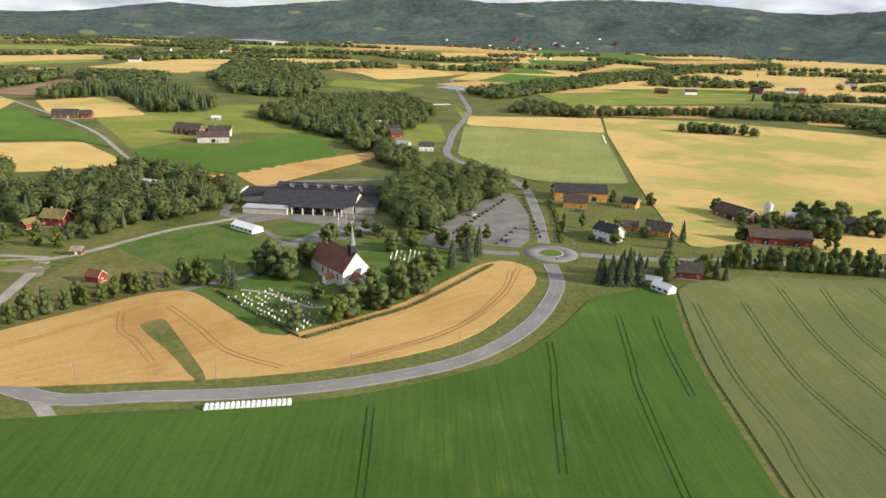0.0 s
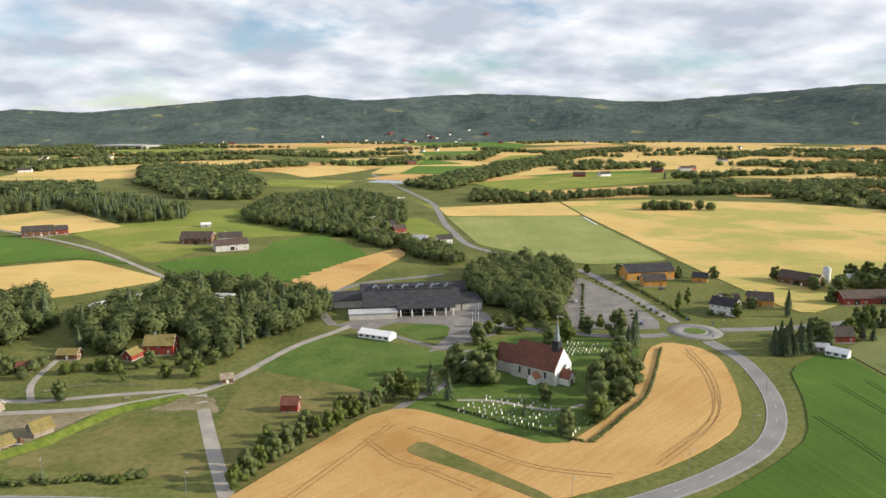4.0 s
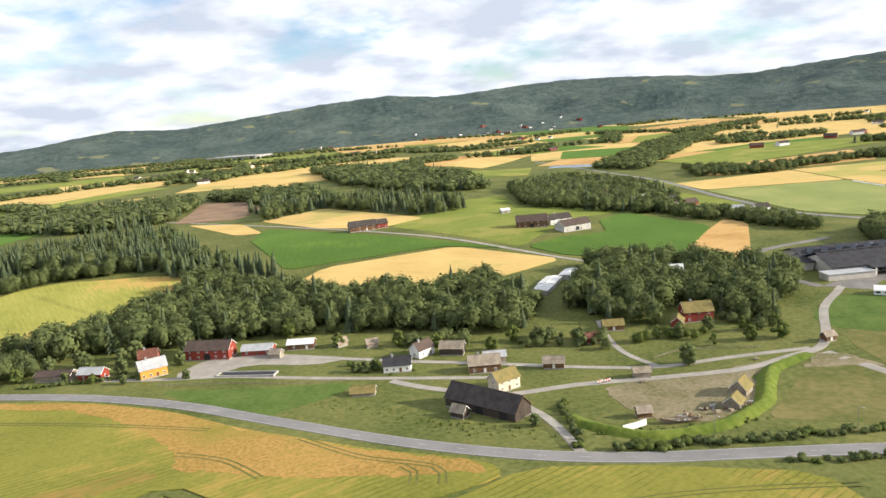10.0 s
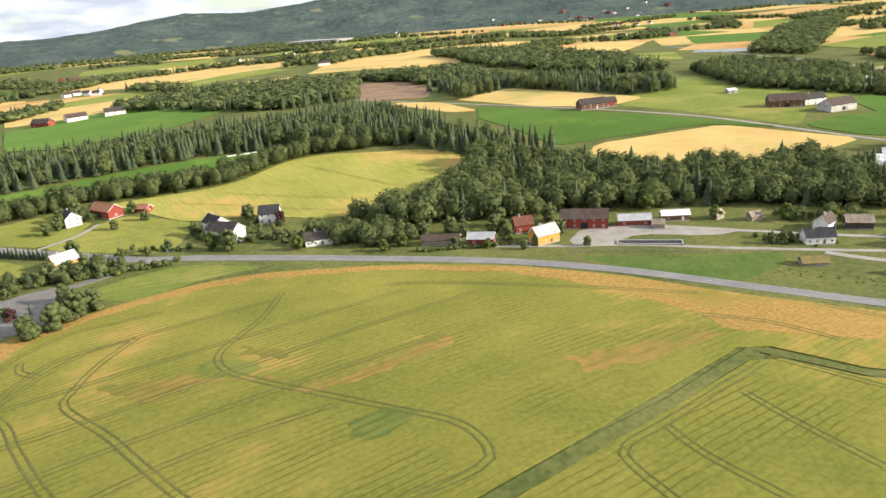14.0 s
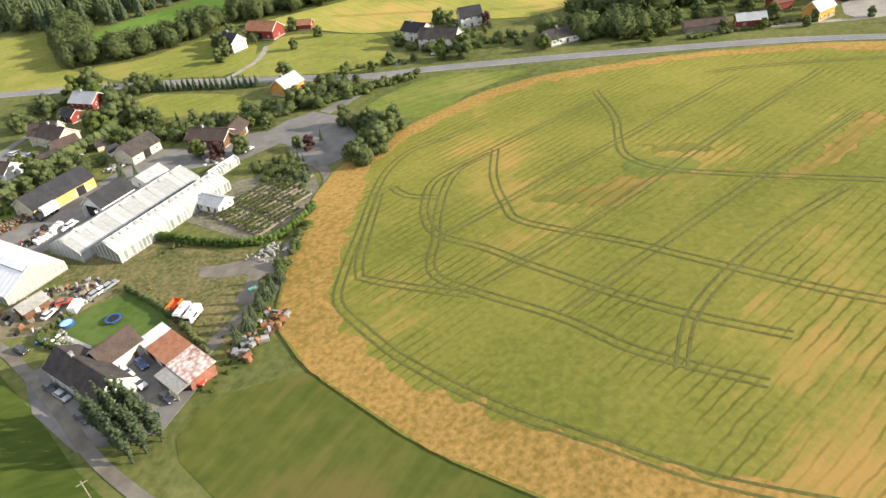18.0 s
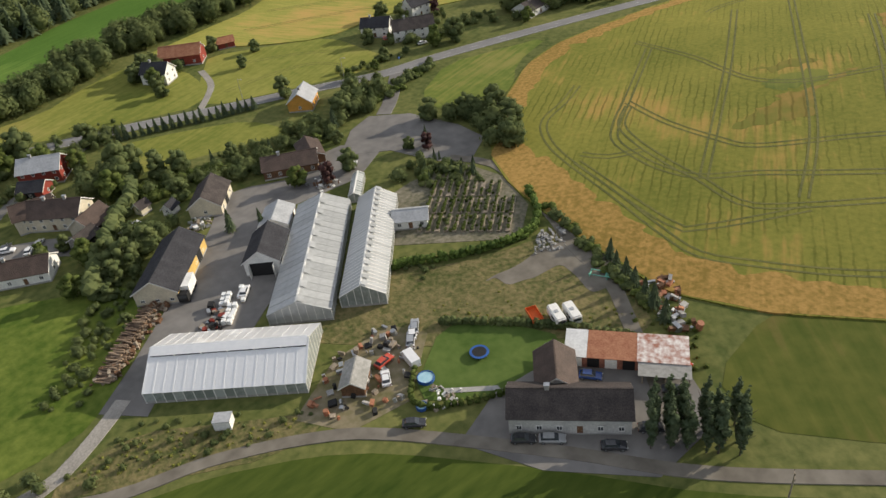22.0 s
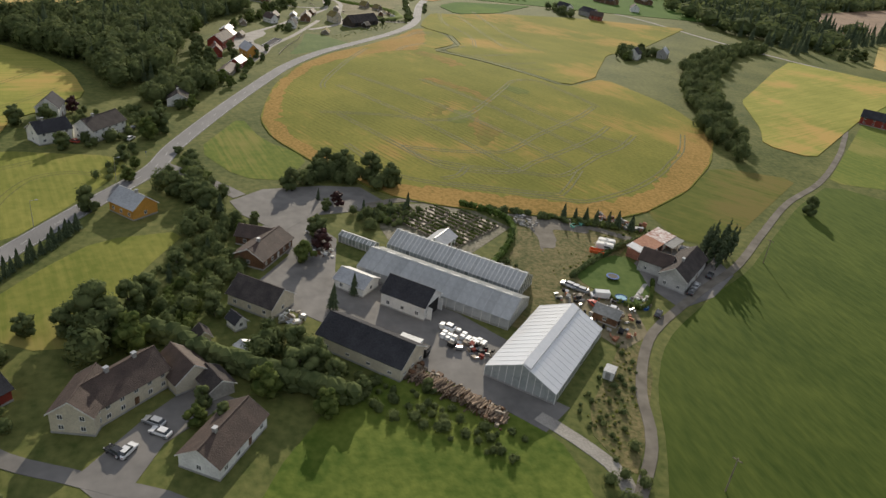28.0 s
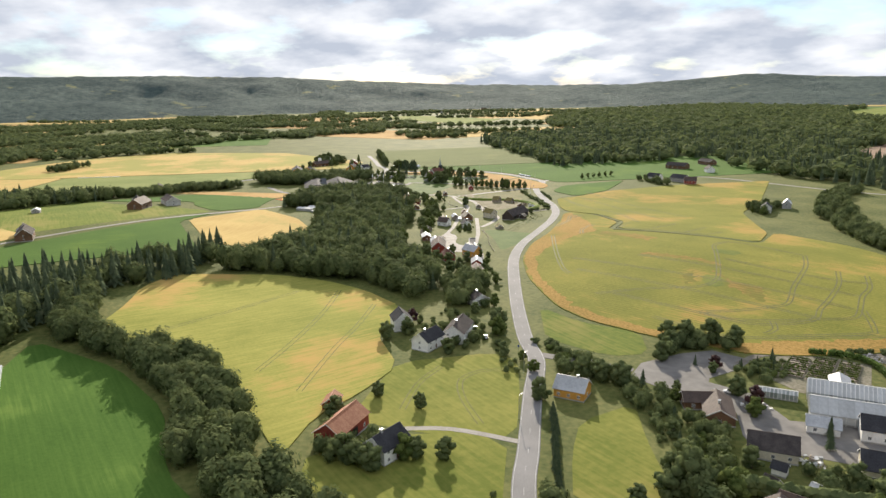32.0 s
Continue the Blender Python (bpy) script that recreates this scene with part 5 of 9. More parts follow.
def building(name, label, x, y, rot, L, W, hw, hr, wall, roof, category="house", over=0.45, side=3, end=1, door=True, chimney=0, trim=None, floors=None, win=(1.0, 1.1), group="", gate=0, plinth=True):
    """A gabled building on the land: walls, two roof slopes, windows with panes, door, chimney."""
    trim = trim or M_WHITE
    b = tagged(new(name), label, category, group)
    z = min(land(x, y), land(x + 4, y), land(x - 4, y), land(x, y + 4), land(x, y - 4))
    b.matrix_basis = pose(x, y, z + 0.12, 0, 0, rot)
    part("wall", gable_walls(L, W, hw, hr), wall, b)
    if plinth:
        part("plinth", box_bm(-L / 2 - 0.06, L / 2 + 0.06, -W / 2 - 0.06, W / 2 + 0.06, -0.6, 0.35), M_PLINTH, b)
    k = hr / (W / 2)
    for s in (-1, 1):
        e, low = W / 2 + over, hw - over * k
        part("roof", slab((-L / 2 - over, 0, hw + hr + 0.16), (L / 2 + over, 0, hw + hr + 0.16), (L / 2 + over, s * e, low + 0.16), (-L / 2 - over, s * e, low + 0.16), 0.16), roof, b)
    for s in (-1, 1):
        part("bargeboard", poly_bm([(s * (L / 2 + over + 0.01), -W / 2 - over, hw - over * k - 0.1), (s * (L / 2 + over + 0.01), 0, hw + hr - 0.1), (s * (L / 2 + over + 0.01), W / 2 + over, hw - over * k - 0.1), (s * (L / 2 + over + 0.01), W / 2 + over, hw - over * k + 0.18), (s * (L / 2 + over + 0.01), 0, hw + hr + 0.18), (s * (L / 2 + over + 0.01), -W / 2 - over, hw - over * k + 0.18)], [(0, 1, 4, 5), (1, 2, 3, 4)]), trim, b)
    part("ridge", box_bm(-L / 2 - over, L / 2 + over, -0.14, 0.14, hw + hr + 0.10, hw + hr + 0.24), roof, b)
    floors = floors or (2 if hw > 4.3 else 1)
    for fl in range(floors):
        zz = 0.95 + fl * 2.6
        if zz + win[1] > hw - 0.1:
            zz = hw - win[1] - 0.2
        for s in (-1, 1):
            for i in range(side):
                px = -L / 2 + L * (i + 0.5) / side
                if door and s == -1 and fl == 0 and i == side // 2:
                    continue
                add_window(b, px, s * (W / 2 + 0.0), zz, 0 if s < 0 else 180, *win, trim)
            for i in range(end):
                py = -W / 2 + W * (i + 0.5) / end
                add_window(b, s * (L / 2), py, zz, 90 if s > 0 else -90, *win, trim)
    if door and side:
        px = -L / 2 + L * (side // 2 + 0.5) / side
        d = part("door", box_bm(px - 0.5, px + 0.5, -W / 2 - 0.05, -W / 2 + 0.02, 0.02, 2.05), M_BROWN if wall is not M_BROWN else M_WHITE, b)
        part("handle", box_bm(px + 0.34, px + 0.44, -W / 2 - 0.11, -W / 2 - 0.05, 1.0, 1.06), M_METAL, d)
    for i in range(gate):
        px = -L / 2 + L * (i + 0.5) / gate
        part("gate", box_bm(px - 1.5, px + 1.5, -W / 2 - 0.06, -W / 2 + 0.02, 0.02, min(3.0, hw - 0.2)), M_DARK if wall is not M_DARK else M_WHITE, b)
    for i in range(chimney):
        px = (-0.18, 0.22, 0.0)[i] * L
        c = part("chimney", box_bm(px - 0.4, px + 0.4, -0.35, 0.35, hw + hr - 0.6, hw + hr + 1.0), M_PLINTH, b)
        part("chimney_cap", box_bm(px - 0.5, px + 0.5, -0.45, 0.45, hw + hr + 1.0, hw + hr + 1.1), M_METAL, c)
    return b

# ---------------------------------------------------------------- church
def cone_bm(r1, r2, z0, z1, seg=8, x=0, y=0, turn=0.0):
    bm = bmesh.new()
    bmesh.ops.create_cone(bm, cap_ends=True, segments=seg, radius1=r1, radius2=r2, depth=z1 - z0, matrix=Matrix.Translation((x, y, (z0 + z1) / 2)) @ Matrix.Rotation(turn, 4, "Z"))
    return bm


def at_place(bm, m):
    bmesh.ops.transform(bm, matrix=m, verts=bm.verts)
    return bm


M_OLDROOF = surface("weathered_sheet_roof", (0.22, 0.22, 0.20), (0.36, 0.35, 0.33), big=0.25, small=1.5, rough=0.8, bump=0.2)
M_DULLWHITE = painted("weathered_white_boards", (0.50, 0.49, 0.46), wear=0.2)
M_CHURCHSTONE = surface("whitewashed_stone", (0.40, 0.38, 0.35), (0.66, 0.63, 0.57), big=0.4, small=1.6, bump=0.6)
church = tagged(new("church"), "medieval stone church with red tile roofs and copper spire", "church")
church.matrix_basis = pose(-53.5, 283.5, land(-53, 283) + 0.1, 0, 0, -50)
part("nave_wall", gable_walls(20, 13, 6.0, 7.6), M_CHURCHSTONE, church, "rough whitewashed stone nave wall")
for s in (-1, 1):
    part("nave_roof", slab((-10.1, 0, 13.8), (10.0, 0, 13.8), (10.0, s * 7.0, 5.6), (-10.1, s * 7.0, 5.6), 0.22), M_REDROOF if s > 0 else M_REDROOF, church)
part("gable_front", poly_bm([(10.05, -6.45, 0), (10.05, 6.45, 0), (10.05, 6.45, 6.0), (10.05, 0, 13.5), (10.05, -6.45, 6.0), (10.25, -6.45, 0), (10.25, 6.45, 0), (10.25, 6.45, 6.0), (10.25, 0, 13.5), (10.25, -6.45, 6.0)], [(0, 1, 2, 3, 4), (5, 6, 7, 8, 9), (0, 1, 6, 5), (1, 2, 7, 6), (2, 3, 8, 7), (3, 4, 9, 8), (4, 0, 5, 9)]), M_WHITE, church, "bright whitewashed west gable")
part("chancel_wall", at_place(gable_walls(10, 9.5, 5.0, 5.6), Matrix.Translation((-14.6, 0, 0))), M_CHURCHSTONE, church)
for s in (-1, 1):
    part("chancel_roof", slab((-19.9, 0, 10.8), (-10.0, 0, 10.8), (-10.0, s * 5.2, 4.6), (-19.9, s * 5.2, 4.6), 0.2), M_REDROOF, church)
part("tower_base", box_bm(5.6, 8.6, -1.5, 1.5, 11.5, 16.2), M_SLATE, church, "slate-clad spire base")
part("spire", cone_bm(1.35, 0.05, 16.2, 25.0, 8, 7.1, 0), M_COPPER, church, "slender grey-green copper spire")
part("weathervane", box_bm(7.05, 7.15, -0.4, 0.4, 25.4, 26.4), M_METAL, church)
porch = part("porch_wall", at_place(gable_walls(4.4, 3.6, 2.6, 1.9), Matrix.Translation((2.0, -8.2, 0)) @ Matrix.Rotation(radians(90), 4, "Z")), M_WHITE, church, "small white south porch")
for s in (-1, 1):
    part("porch_roof", slab((2, -10.7, 4.6), (2, -6.3, 4.6), (2 + s * 2.2, -6.3, 2.4), (2 + s * 2.2, -10.7, 2.4), 0.14), M_RUSTROOF, church)
part("west_porch_wall", at_place(gable_walls(4.5, 5.0, 3.2, 2.6), Matrix.Translation((12.4, -1.0, 0))), M_WHITE, church)
for s in (-1, 1):
    part("west_porch_roof", slab((10.2, -1, 6.0), (14.9, -1, 6.0), (14.9, -1 + s * 2.9, 2.9), (10.2, -1 + s * 2.9, 2.9), 0.14), M_REDROOF, church)
for x in (-6, -1.5, 5.8):
    for s in (-1, 1):
        part("window_recess", box_bm(x - 0.5, x + 0.5, s * 6.5 - 0.04, s * 6.5 + 0.04, 2.0, 4.6), M_GLASS, church)
part("west_door", box_bm(14.62, 14.7, -1.7, -0.3, 0.05, 2.3), M_BROWN, church)

# ---------------------------------------------------------------- culture centre
M_CENTREWALL = surface("grey_panel_wall", (0.40, 0.38, 0.34), (0.58, 0.55, 0.50), big=0.3, small=2.0, bump=0.15)
centre = tagged(new("culture_centre"), "large low culture centre with dark slate roofs", "building")
centre.matrix_basis = pose(-88, 412, land(-88, 412) + 0.1, 0, 0, -4)
part("hall_wall", at_place(gable_walls(52, 26, 4.6, 4.2), Matrix.Translation((0, -10, 0))), M_CENTREWALL, centre)
part("hall_roof", slab((-27, -8.5, 9.6), (27, -8.5, 9.6), (27, -25, 4.4), (-27, -25, 4.4), 0.3), M_SLATE, centre)
part("hall_roof", slab((-27, -8.7, 9.5), (27, -8.7, 9.5), (27, 4.5, 5.4), (-27, 4.5, 5.4), 0.3), M_SLATE, centre)
part("roof_monitor", box_bm(-24, 24, -9.4, -7.6, 9.0, 9.9), M_SLATE, centre, "slate ridge monitor")
for i in range(6):
    x = -22 + i * 8.4
    part("sawtooth_light", poly_bm([(x, 5, 5.2), (x + 6, 5, 5.2), (x, 10, 5.9), (x + 6, 10, 5.9), (x + 3, 5, 8.4), (x + 3, 10, 8.8)], [(0, 1, 4), (2, 3, 5), (0, 2, 5, 4), (1, 3, 5, 4), (0, 1, 3, 2)]), M_GLASS, centre, "pointed glazed roof light")
part("rear_wall", at_place(gable_walls(58, 24, 4.0, 3.4), Matrix.Translation((3, 15, 0))), M_CENTREWALL, centre)
part("rear_roof", slab((-28, 15, 8.0), (34, 15, 8.0), (34, 2.4, 4.9), (-28, 2.4, 4.9), 0.3), M_SLATE, centre)
part("rear_roof", slab((-28, 15, 8.0), (34, 15, 8.0), (34, 29, 3.9), (-28, 29, 3.9), 0.3), M_SLATE, centre)
part("west_wing_wall", box_bm(-44, -27, -8, 8, -0.5, 4.2), M_CENTREWALL, centre)
part("west_wing_roof", slab((-45, 9, 5.2), (-26, 9, 5.9), (-26, -9, 4.6), (-45, -9, 4.2), 0.3), M_SLATE, centre)
part("white_gable", box_bm(-45.6, -44.9, -9, 8, -0.3, 5.6), M_WHITE, centre, "tall white end wall")
part("front_wing", box_bm(-34, -9, -33, -24.6, -0.5, 3.0), M_CENTREWALL, centre, "low pale front wing")
part("front_wing_roof", slab((-34.4, -33.4, 3.25), (-8.6, -33.4, 3.25), (-8.6, -24.4, 3.35), (-34.4, -24.4, 3.35), 0.25), M_GREYROOF, centre)
part("entrance_roof", slab((-9, -31, 4.3), (22, -31, 4.3), (22, -23.5, 4.8), (-9, -23.5, 4.8), 0.3), M_SLATE, centre)
for x in (-7, -1, 5, 11, 17, 21):
    part("column", box_bm(x - 0.35, x + 0.35, -30.6, -29.9, -0.3, 4.0), M_WHITE, centre)
for i in range(9):
    x = -7.5 + i * 3.1
    w = part("glass_bay", box_bm(x, x + 2.7, -23.25, -23.1, 0.2, 3.9), M_GLASS, centre)
part("east_annex", box_bm(27, 38, -22, 2, -0.5, 4.0), M_CENTREWALL, centre)
part("east_annex_roof", slab((26.6, -22.5, 4.3), (38.6, -22.5, 4.3), (38.6, 2.5, 4.6), (26.6, 2.5, 4.6), 0.25), M_SLATE, centre)
for i in range(5):
    x = -20 + i * 9
    part("roof_light", box_bm(x, x + 2.2, 9.0, 12.0, 6.6, 7.2 + 0.4), M_GLASS, centre)

# festival tent and pyramid roofs
def tent(x, y, rot, L, W, label="long white festival tent on the lawn"):
    t = tagged(new("festival_tent"), label, "tent")
    t.matrix_basis = pose(x, y, land(x, y) + 0.1, 0, 0, rot)
    part("side_wall", box_bm(-L / 2, L / 2, -W / 2, W / 2, 0, 2.2), M_CANVAS, t)
    for s in (-1, 1):
        part("tent_roof", slab((-L / 2 - 0.2, 0, 4.0), (L / 2 + 0.2, 0, 4.0), (L / 2 + 0.2, s * (W / 2 + 0.2), 2.2), (-L / 2 - 0.2, s * (W / 2 + 0.2), 2.2), 0.06), M_CANVAS, t)
    for s in (-1, 1):
        part("tent_gable", poly_bm([(s * (L / 2 + 0.02), -W / 2, 2.2), (s * (L / 2 + 0.02), W / 2, 2.2), (s * (L / 2 + 0.02), 0, 3.9), (s * (L / 2 - 0.05), -W / 2, 2.2), (s * (L / 2 - 0.05), W / 2, 2.2), (s * (L / 2 - 0.05), 0, 3.9)], [(0, 1, 2), (3, 4, 5), (0, 1, 4, 3), (1, 2, 5, 4), (2, 0, 3, 5)]), M_CANVAS, t)
    n = int(L / 3)
    for i in range(n):
        px = -L / 2 + L * (i + 0.5) / n
        part("tent_window", box_bm(px - 0.9, px + 0.9, -W / 2 - 0.03, -W / 2 + 0.02, 0.8, 1.8), M_GLASS, t)
    return t


tent(-113, 350, -36, 17, 7)
tent(80, 279, -55, 9, 5, "small white tarpaulin shelter beside the hedge")

# ---------------------------------------------------------------- eastern farms
building("barn", "long ochre timber barn with a slate roof", 72, 440, -2, 32, 13, 5.5, 4.0, M_OCHRE, M_SLATE, "barn", side=5, gate=2, door=False)
building("storehouse", "ochre timber storehouse with a dark roof", 66, 420, -8, 14, 9, 4.0, 3.4, M_OCHRE, M_DARKROOF, "storehouse", side=2)
building("storehouse", "small ochre storehouse with a slate roof", 100, 423, -34, 9, 7, 3.2, 2.6, M_OCHRE, M_SLATE, "storehouse", side=1)
building("farmhouse", "white two-storey farmhouse with a grey roof", 72, 352, -52, 13, 9, 5.2, 3.2, M_WHITE, M_SLATE, "house", chimney=1, side=4, end=2)
building("shed", "low ochre shed with a brown roof", 86, 371, -13, 11, 7, 3.0, 2.2, M_OCHRE, M_BROWNROOF, "shed", side=2)
building("house", "ochre wooden house with a black roof", 101, 364, -28, 13, 9, 3.6, 3.6, M_OCHRE, M_DARKROOF, "house", chimney=1)
building("house", "dark red house beside the conifer hedge", 96, 298, -10, 11, 8, 3.4, 3.4, M_RED, M_DARKROOF, "house", chimney=1)
building("shed", "grey garden shed with a pale roof", 78, 287, -30, 6, 4, 2.3, 1.2, M_GREYW, M_GREYROOF, "shed", side=1)
building("barn", "brown farm barn with a dark roof", 156, 402, -62, 24, 11, 4.2, 3.6, M_BROWN, M_BROWNROOF, "barn", side=4, gate=1)
building("barn", "long dark red cattle barn", 160, 355, -8, 30, 11, 4.0, 3.4, M_RED, M_BROWNROOF, "barn", side=6, gate=2)
building("farmhouse", "white farmhouse among garden trees", 209, 383, -13, 16, 9, 4.6, 3.0, M_WHITE, M_SLATE, "house", chimney=1)
building("house", "white outbuilding with a pale roof", 190, 400, -10, 12, 7, 3.0, 2.2, M_WHITE, M_GREYROOF, "house")
silo = tagged(new("silo"), "white cylindrical farm silo", "silo")
silo.matrix_basis = pose(174, 402, 0)
part("silo_wall", cone_bm(2.4, 2.4, -0.3, 9.5, 20), M_WHITE, silo)
part("silo_cap", cone_bm(2.5, 0.4, 9.5, 10.8, 20), M_GREYROOF, silo)

# ---------------------------------------------------------------- upper farms
building("barn", "brown barn of the hill farm with brown roof", -226, 588, -12, 24, 12, 5.0, 4.2, M_BROWN, M_BROWNROOF, "barn", side=5, gate=1)
building("barn", "broad white barn with a brown roof", -200, 566, 18, 24, 12, 4.6, 3.6, M_DULLWHITE, M_BROWNROOF, "barn", side=4, gate=1)
building("house", "dark roofed farmhouse of the hill farm", -203, 593, 10, 18, 9, 4.6, 3.4, M_WHITE, M_DARKROOF, "house", chimney=1)
building("shed", "pale field hut on the meadow", -230, 667, 8, 8, 6, 2.6, 1.4, M_GREYW, M_WHITEROOF, "shed", side=1)
building("barn", "dark brown barn beside the farm road", -356, 640, 11, 22, 10, 4.4, 3.8, M_BROWN, M_DARKROOF, "barn", side=4)
building("house", "small red house beside the farm road", -340, 645, 11, 9, 8, 4.0, 3.2, M_RED, M_DARKROOF, "house", chimney=1)
building("house", "red house with a pale roof in the wood", -190, 420, -18, 11, 9, 4.6, 3.4, M_RED, M_WHITEROOF, "house", side=2)
building("farmhouse", "red museum farmhouse with a turf roof", -211, 351, -8, 13, 9, 4.8, 3.6, M_RED, M_TURF, "house", side=3, chimney=1)
building("shed", "low red shed beside the farmhouse", -222, 346, 60, 8, 5, 2.8, 2.0, M_RED, M_TURF, "shed", side=1)
building("shed", "low turf-roofed hut under the trees", -250, 352, -10, 9, 6, 2.6, 2.0, M_BROWN, M_TURF, "hut", side=1)
building("shed", "red hut under the wood's edge", -264, 339.5, 5, 5.6, 4, 2.6, 1.6, M_RED, M_REDROOF, "hut", side=1)
for k, (x, y) in enumerate(((-262, 424), (-255, 436), (-240, 448), (-234, 438))):
    b = building("storage_shed", "low open storage shed with a pale sheet roof", x, y, 58, 17, 9, 2.2, 0.7, M_GREYW, M_WHITEROOF, "shed", side=0, end=0, door=False, group="storage sheds", over=0.2)
VILLAGE = ((-118, 732, 20), (-101, 756, -10), (-80, 716, 30), (-66, 690, 0), (-61, 660, 15), (-51, 600, -20), (-31, 597, 5), (-86, 640, 40), (-95, 690, -30))
for k, (x, y, a) in enumerate(VILLAGE):
    building("house", ("white village house with a dark roof", "red village house with a brown roof")[k % 3 == 1], x, y, a, 12, 8, 4.2, 3.0, (M_WHITE, M_RED, M_CREAM)[k % 3], (M_DARKROOF, M_BROWNROOF, M_GREYROOF)[k % 3], "house", group="roadside village houses")
for k, (x, y) in enumerate(((-902, 1945), (-805, 1857), (-840, 1880), (340, 1225), (386, 1222), (526, 1291), (598, 1316), (620, 1330), (832, 1557), (105, 1679), (28, 1792), (60, 1700), (-870, 905), (-900, 890), (-830, 915), (900, 1500), (-640, 1440))):
    building("farm", "far farm building on the valley floor", x, y, (k * 37) % 90 - 45, 22, 11, 5, 4, (M_WHITE, M_RED)[k % 2], (M_DARKROOF, M_BROWNROOF)[k % 3 == 0], "farm", side=3, group="far farm buildings")

# ---------------------------------------------------------------- open-air museum
building("barn", "long tarred timber barn with a dark roof", -321, 282.5, -47, 29.5, 9.4, 3.6, 4.4, M_TAR, M_DARKROOF, "barn", side=0, end=0, door=False, gate=3, trim=M_BROWN)
building("hut", "small tarred hut before the long barn", -331, 279.5, -42, 5, 4, 2.4, 1.8, M_TAR, M_WOOD, "hut", side=0, end=0)
building("loft_house", "pale yellow loft house with a turf roof", -311, 301.5, 26, 10, 6.6, 4.4, 2.9, M_CREAM, M_TURF, "house", side=3)
building("house", "brown log house with a grey roof", -314.5, 322.5, -6, 12.5, 7, 3.6, 3.0, M_BROWN, M_WOOD, "house", side=3, chimney=1)
building("house", "white wooden museum house with a slate roof", -348.5, 333.5, -8, 11, 6.6, 3.2, 2.6, M_WHITE, M_SLATE, "house", side=4, end=2, chimney=1)
building("house", "white gabled house with a brown roof", -337, 348, 38, 9, 6, 3.6, 2.8, M_WHITE, M_BROWNROOF, "house", side=2, chimney=1)
building("house", "ochre gabled house beside a dark yard", -452, 359.5, 25, 11, 7, 4.2, 3.2, M_OCHRE, M_GREYROOF, "house", side=4, end=2, chimney=1)
building("barn", "large red-brown log barn with a tile roof", -430.5, 376, -15, 20.5, 8.6, 4.8, 3.2, M_RED, M_BROWNROOF, "barn", side=5, gate=1)
building("house", "small red house with a tile roof", -458, 377, 6, 8, 6.4, 3.8, 3.0, M_RED, M_REDROOF, "house", side=2, chimney=1)
building("shed", "long red shed with a grey roof", -409, 373, -11, 14, 6, 2.8, 2.0, M_RED, M_GREYROOF, "shed", side=3)
building("shed", "open shed with a pale sheet roof", -390, 375, -9, 12, 6, 2.8, 1.6, M_BROWN, M_WHITEROOF, "shed", side=2)
building("shed", "weathered log storehouse with a pale roof", -308.5, 331.5, -6, 9, 4.6, 2.6, 1.8, M_WOOD, M_GREYROOF, "storehouse", side=1)
building("hut", "brown log hut on the village green", -287.5, 317, -18, 8, 5, 2.6, 2.0, M_BROWN, M_WOOD, "hut", side=1)
building("hut", "small grey log store beside the path", -260, 296, -10, 6, 4, 2.4, 1.4, M_WOOD, M_WOOD, "hut", side=0, end=0)
building("hut", "small timber kiosk at the path junction", -178, 306, 7, 4.4, 3.6, 2.4, 1.5, M_BROWN, M_WOOD, "hut", side=1, end=0)
building("hut", "red timber storehouse with a tile roof on the meadow", -152.5, 271, -12, 6, 5, 3.0, 2.0, M_RED, M_REDROOF, "hut", side=1)
building("viking_hut", "thatched timber hut of the viking yard", -235.5, 270, 42, 6.5, 5.5, 2.2, 2.8, M_WOOD, M_TURF, "hut", side=0, end=0)
building("viking_hut", "low thatched hut of the viking yard", -243.6, 260, 44, 5.5, 5, 1.8, 2.2, M_WOOD, M_TURF, "hut", side=0, end=0)
building("hut", "small dark log hut in the grass", -274, 261, -5, 4.4, 3.8, 2.2, 1.6, M_BROWN, M_WOOD, "hut", side=0, end=0)
building("hut", "sunken turf hut in the grass", -363, 311, -9, 9, 5, 1.5, 1.8, M_WOOD, M_TURF, "hut", side=0, end=0, door=False)
building("shed", "low red workshop with a dark roof", -478, 364.5, -16, 11, 6, 3.0, 2.0, M_RED, M_GREYROOF, "shed", side=2)
building("shed", "long open timber shelter", -495, 369, -11, 16, 6, 2.6, 1.6, M_WOOD, M_BROWNROOF, "shed", side=0, end=0)
building("hut", "small log hut at the wood's edge", -372, 372, 30, 5, 4, 2.2, 1.6, M_WOOD, M_WOOD, "hut", side=0, end=0, group="log huts")
building("hut", "small log hut at the wood's edge", -400.5, 366, -20, 5, 4, 2.2, 1.6, M_WOOD, M_WOOD, "hut", side=0, end=0, group="log huts")
building("hut", "small log hut at the wood's edge", -358, 366, 10, 5, 4, 2.2, 1.6, M_WOOD, M_WOOD, "hut", side=0, end=0, group="log huts")
building("barn", "dark timber barn on the museum road", -324, 346, -20, 10, 6, 3.2, 2.4, M_TAR, M_WOOD, "barn", side=0)
found = tagged(new("foundation"), "long low stone foundation in the gravel", "foundation")
found.matrix_basis = pose(-411, 347, land(-411, 347), 0, 0, -17)
for x0, x1, y0, y1 in ((-13, 13, -2.6, -2.1), (-13, 13, 2.1, 2.6), (-13, -12.5, -2.1, 2.1), (12.5, 13, -2.1, 2.1)):
    part("wall", box_bm(x0, x1, y0, y1, -0.3, 0.7), M_STONE, found)
part("floor_slab", box_bm(-12.5, 12.5, -2.1, 2.1, -0.2, 0.18), M_SLATE, found)
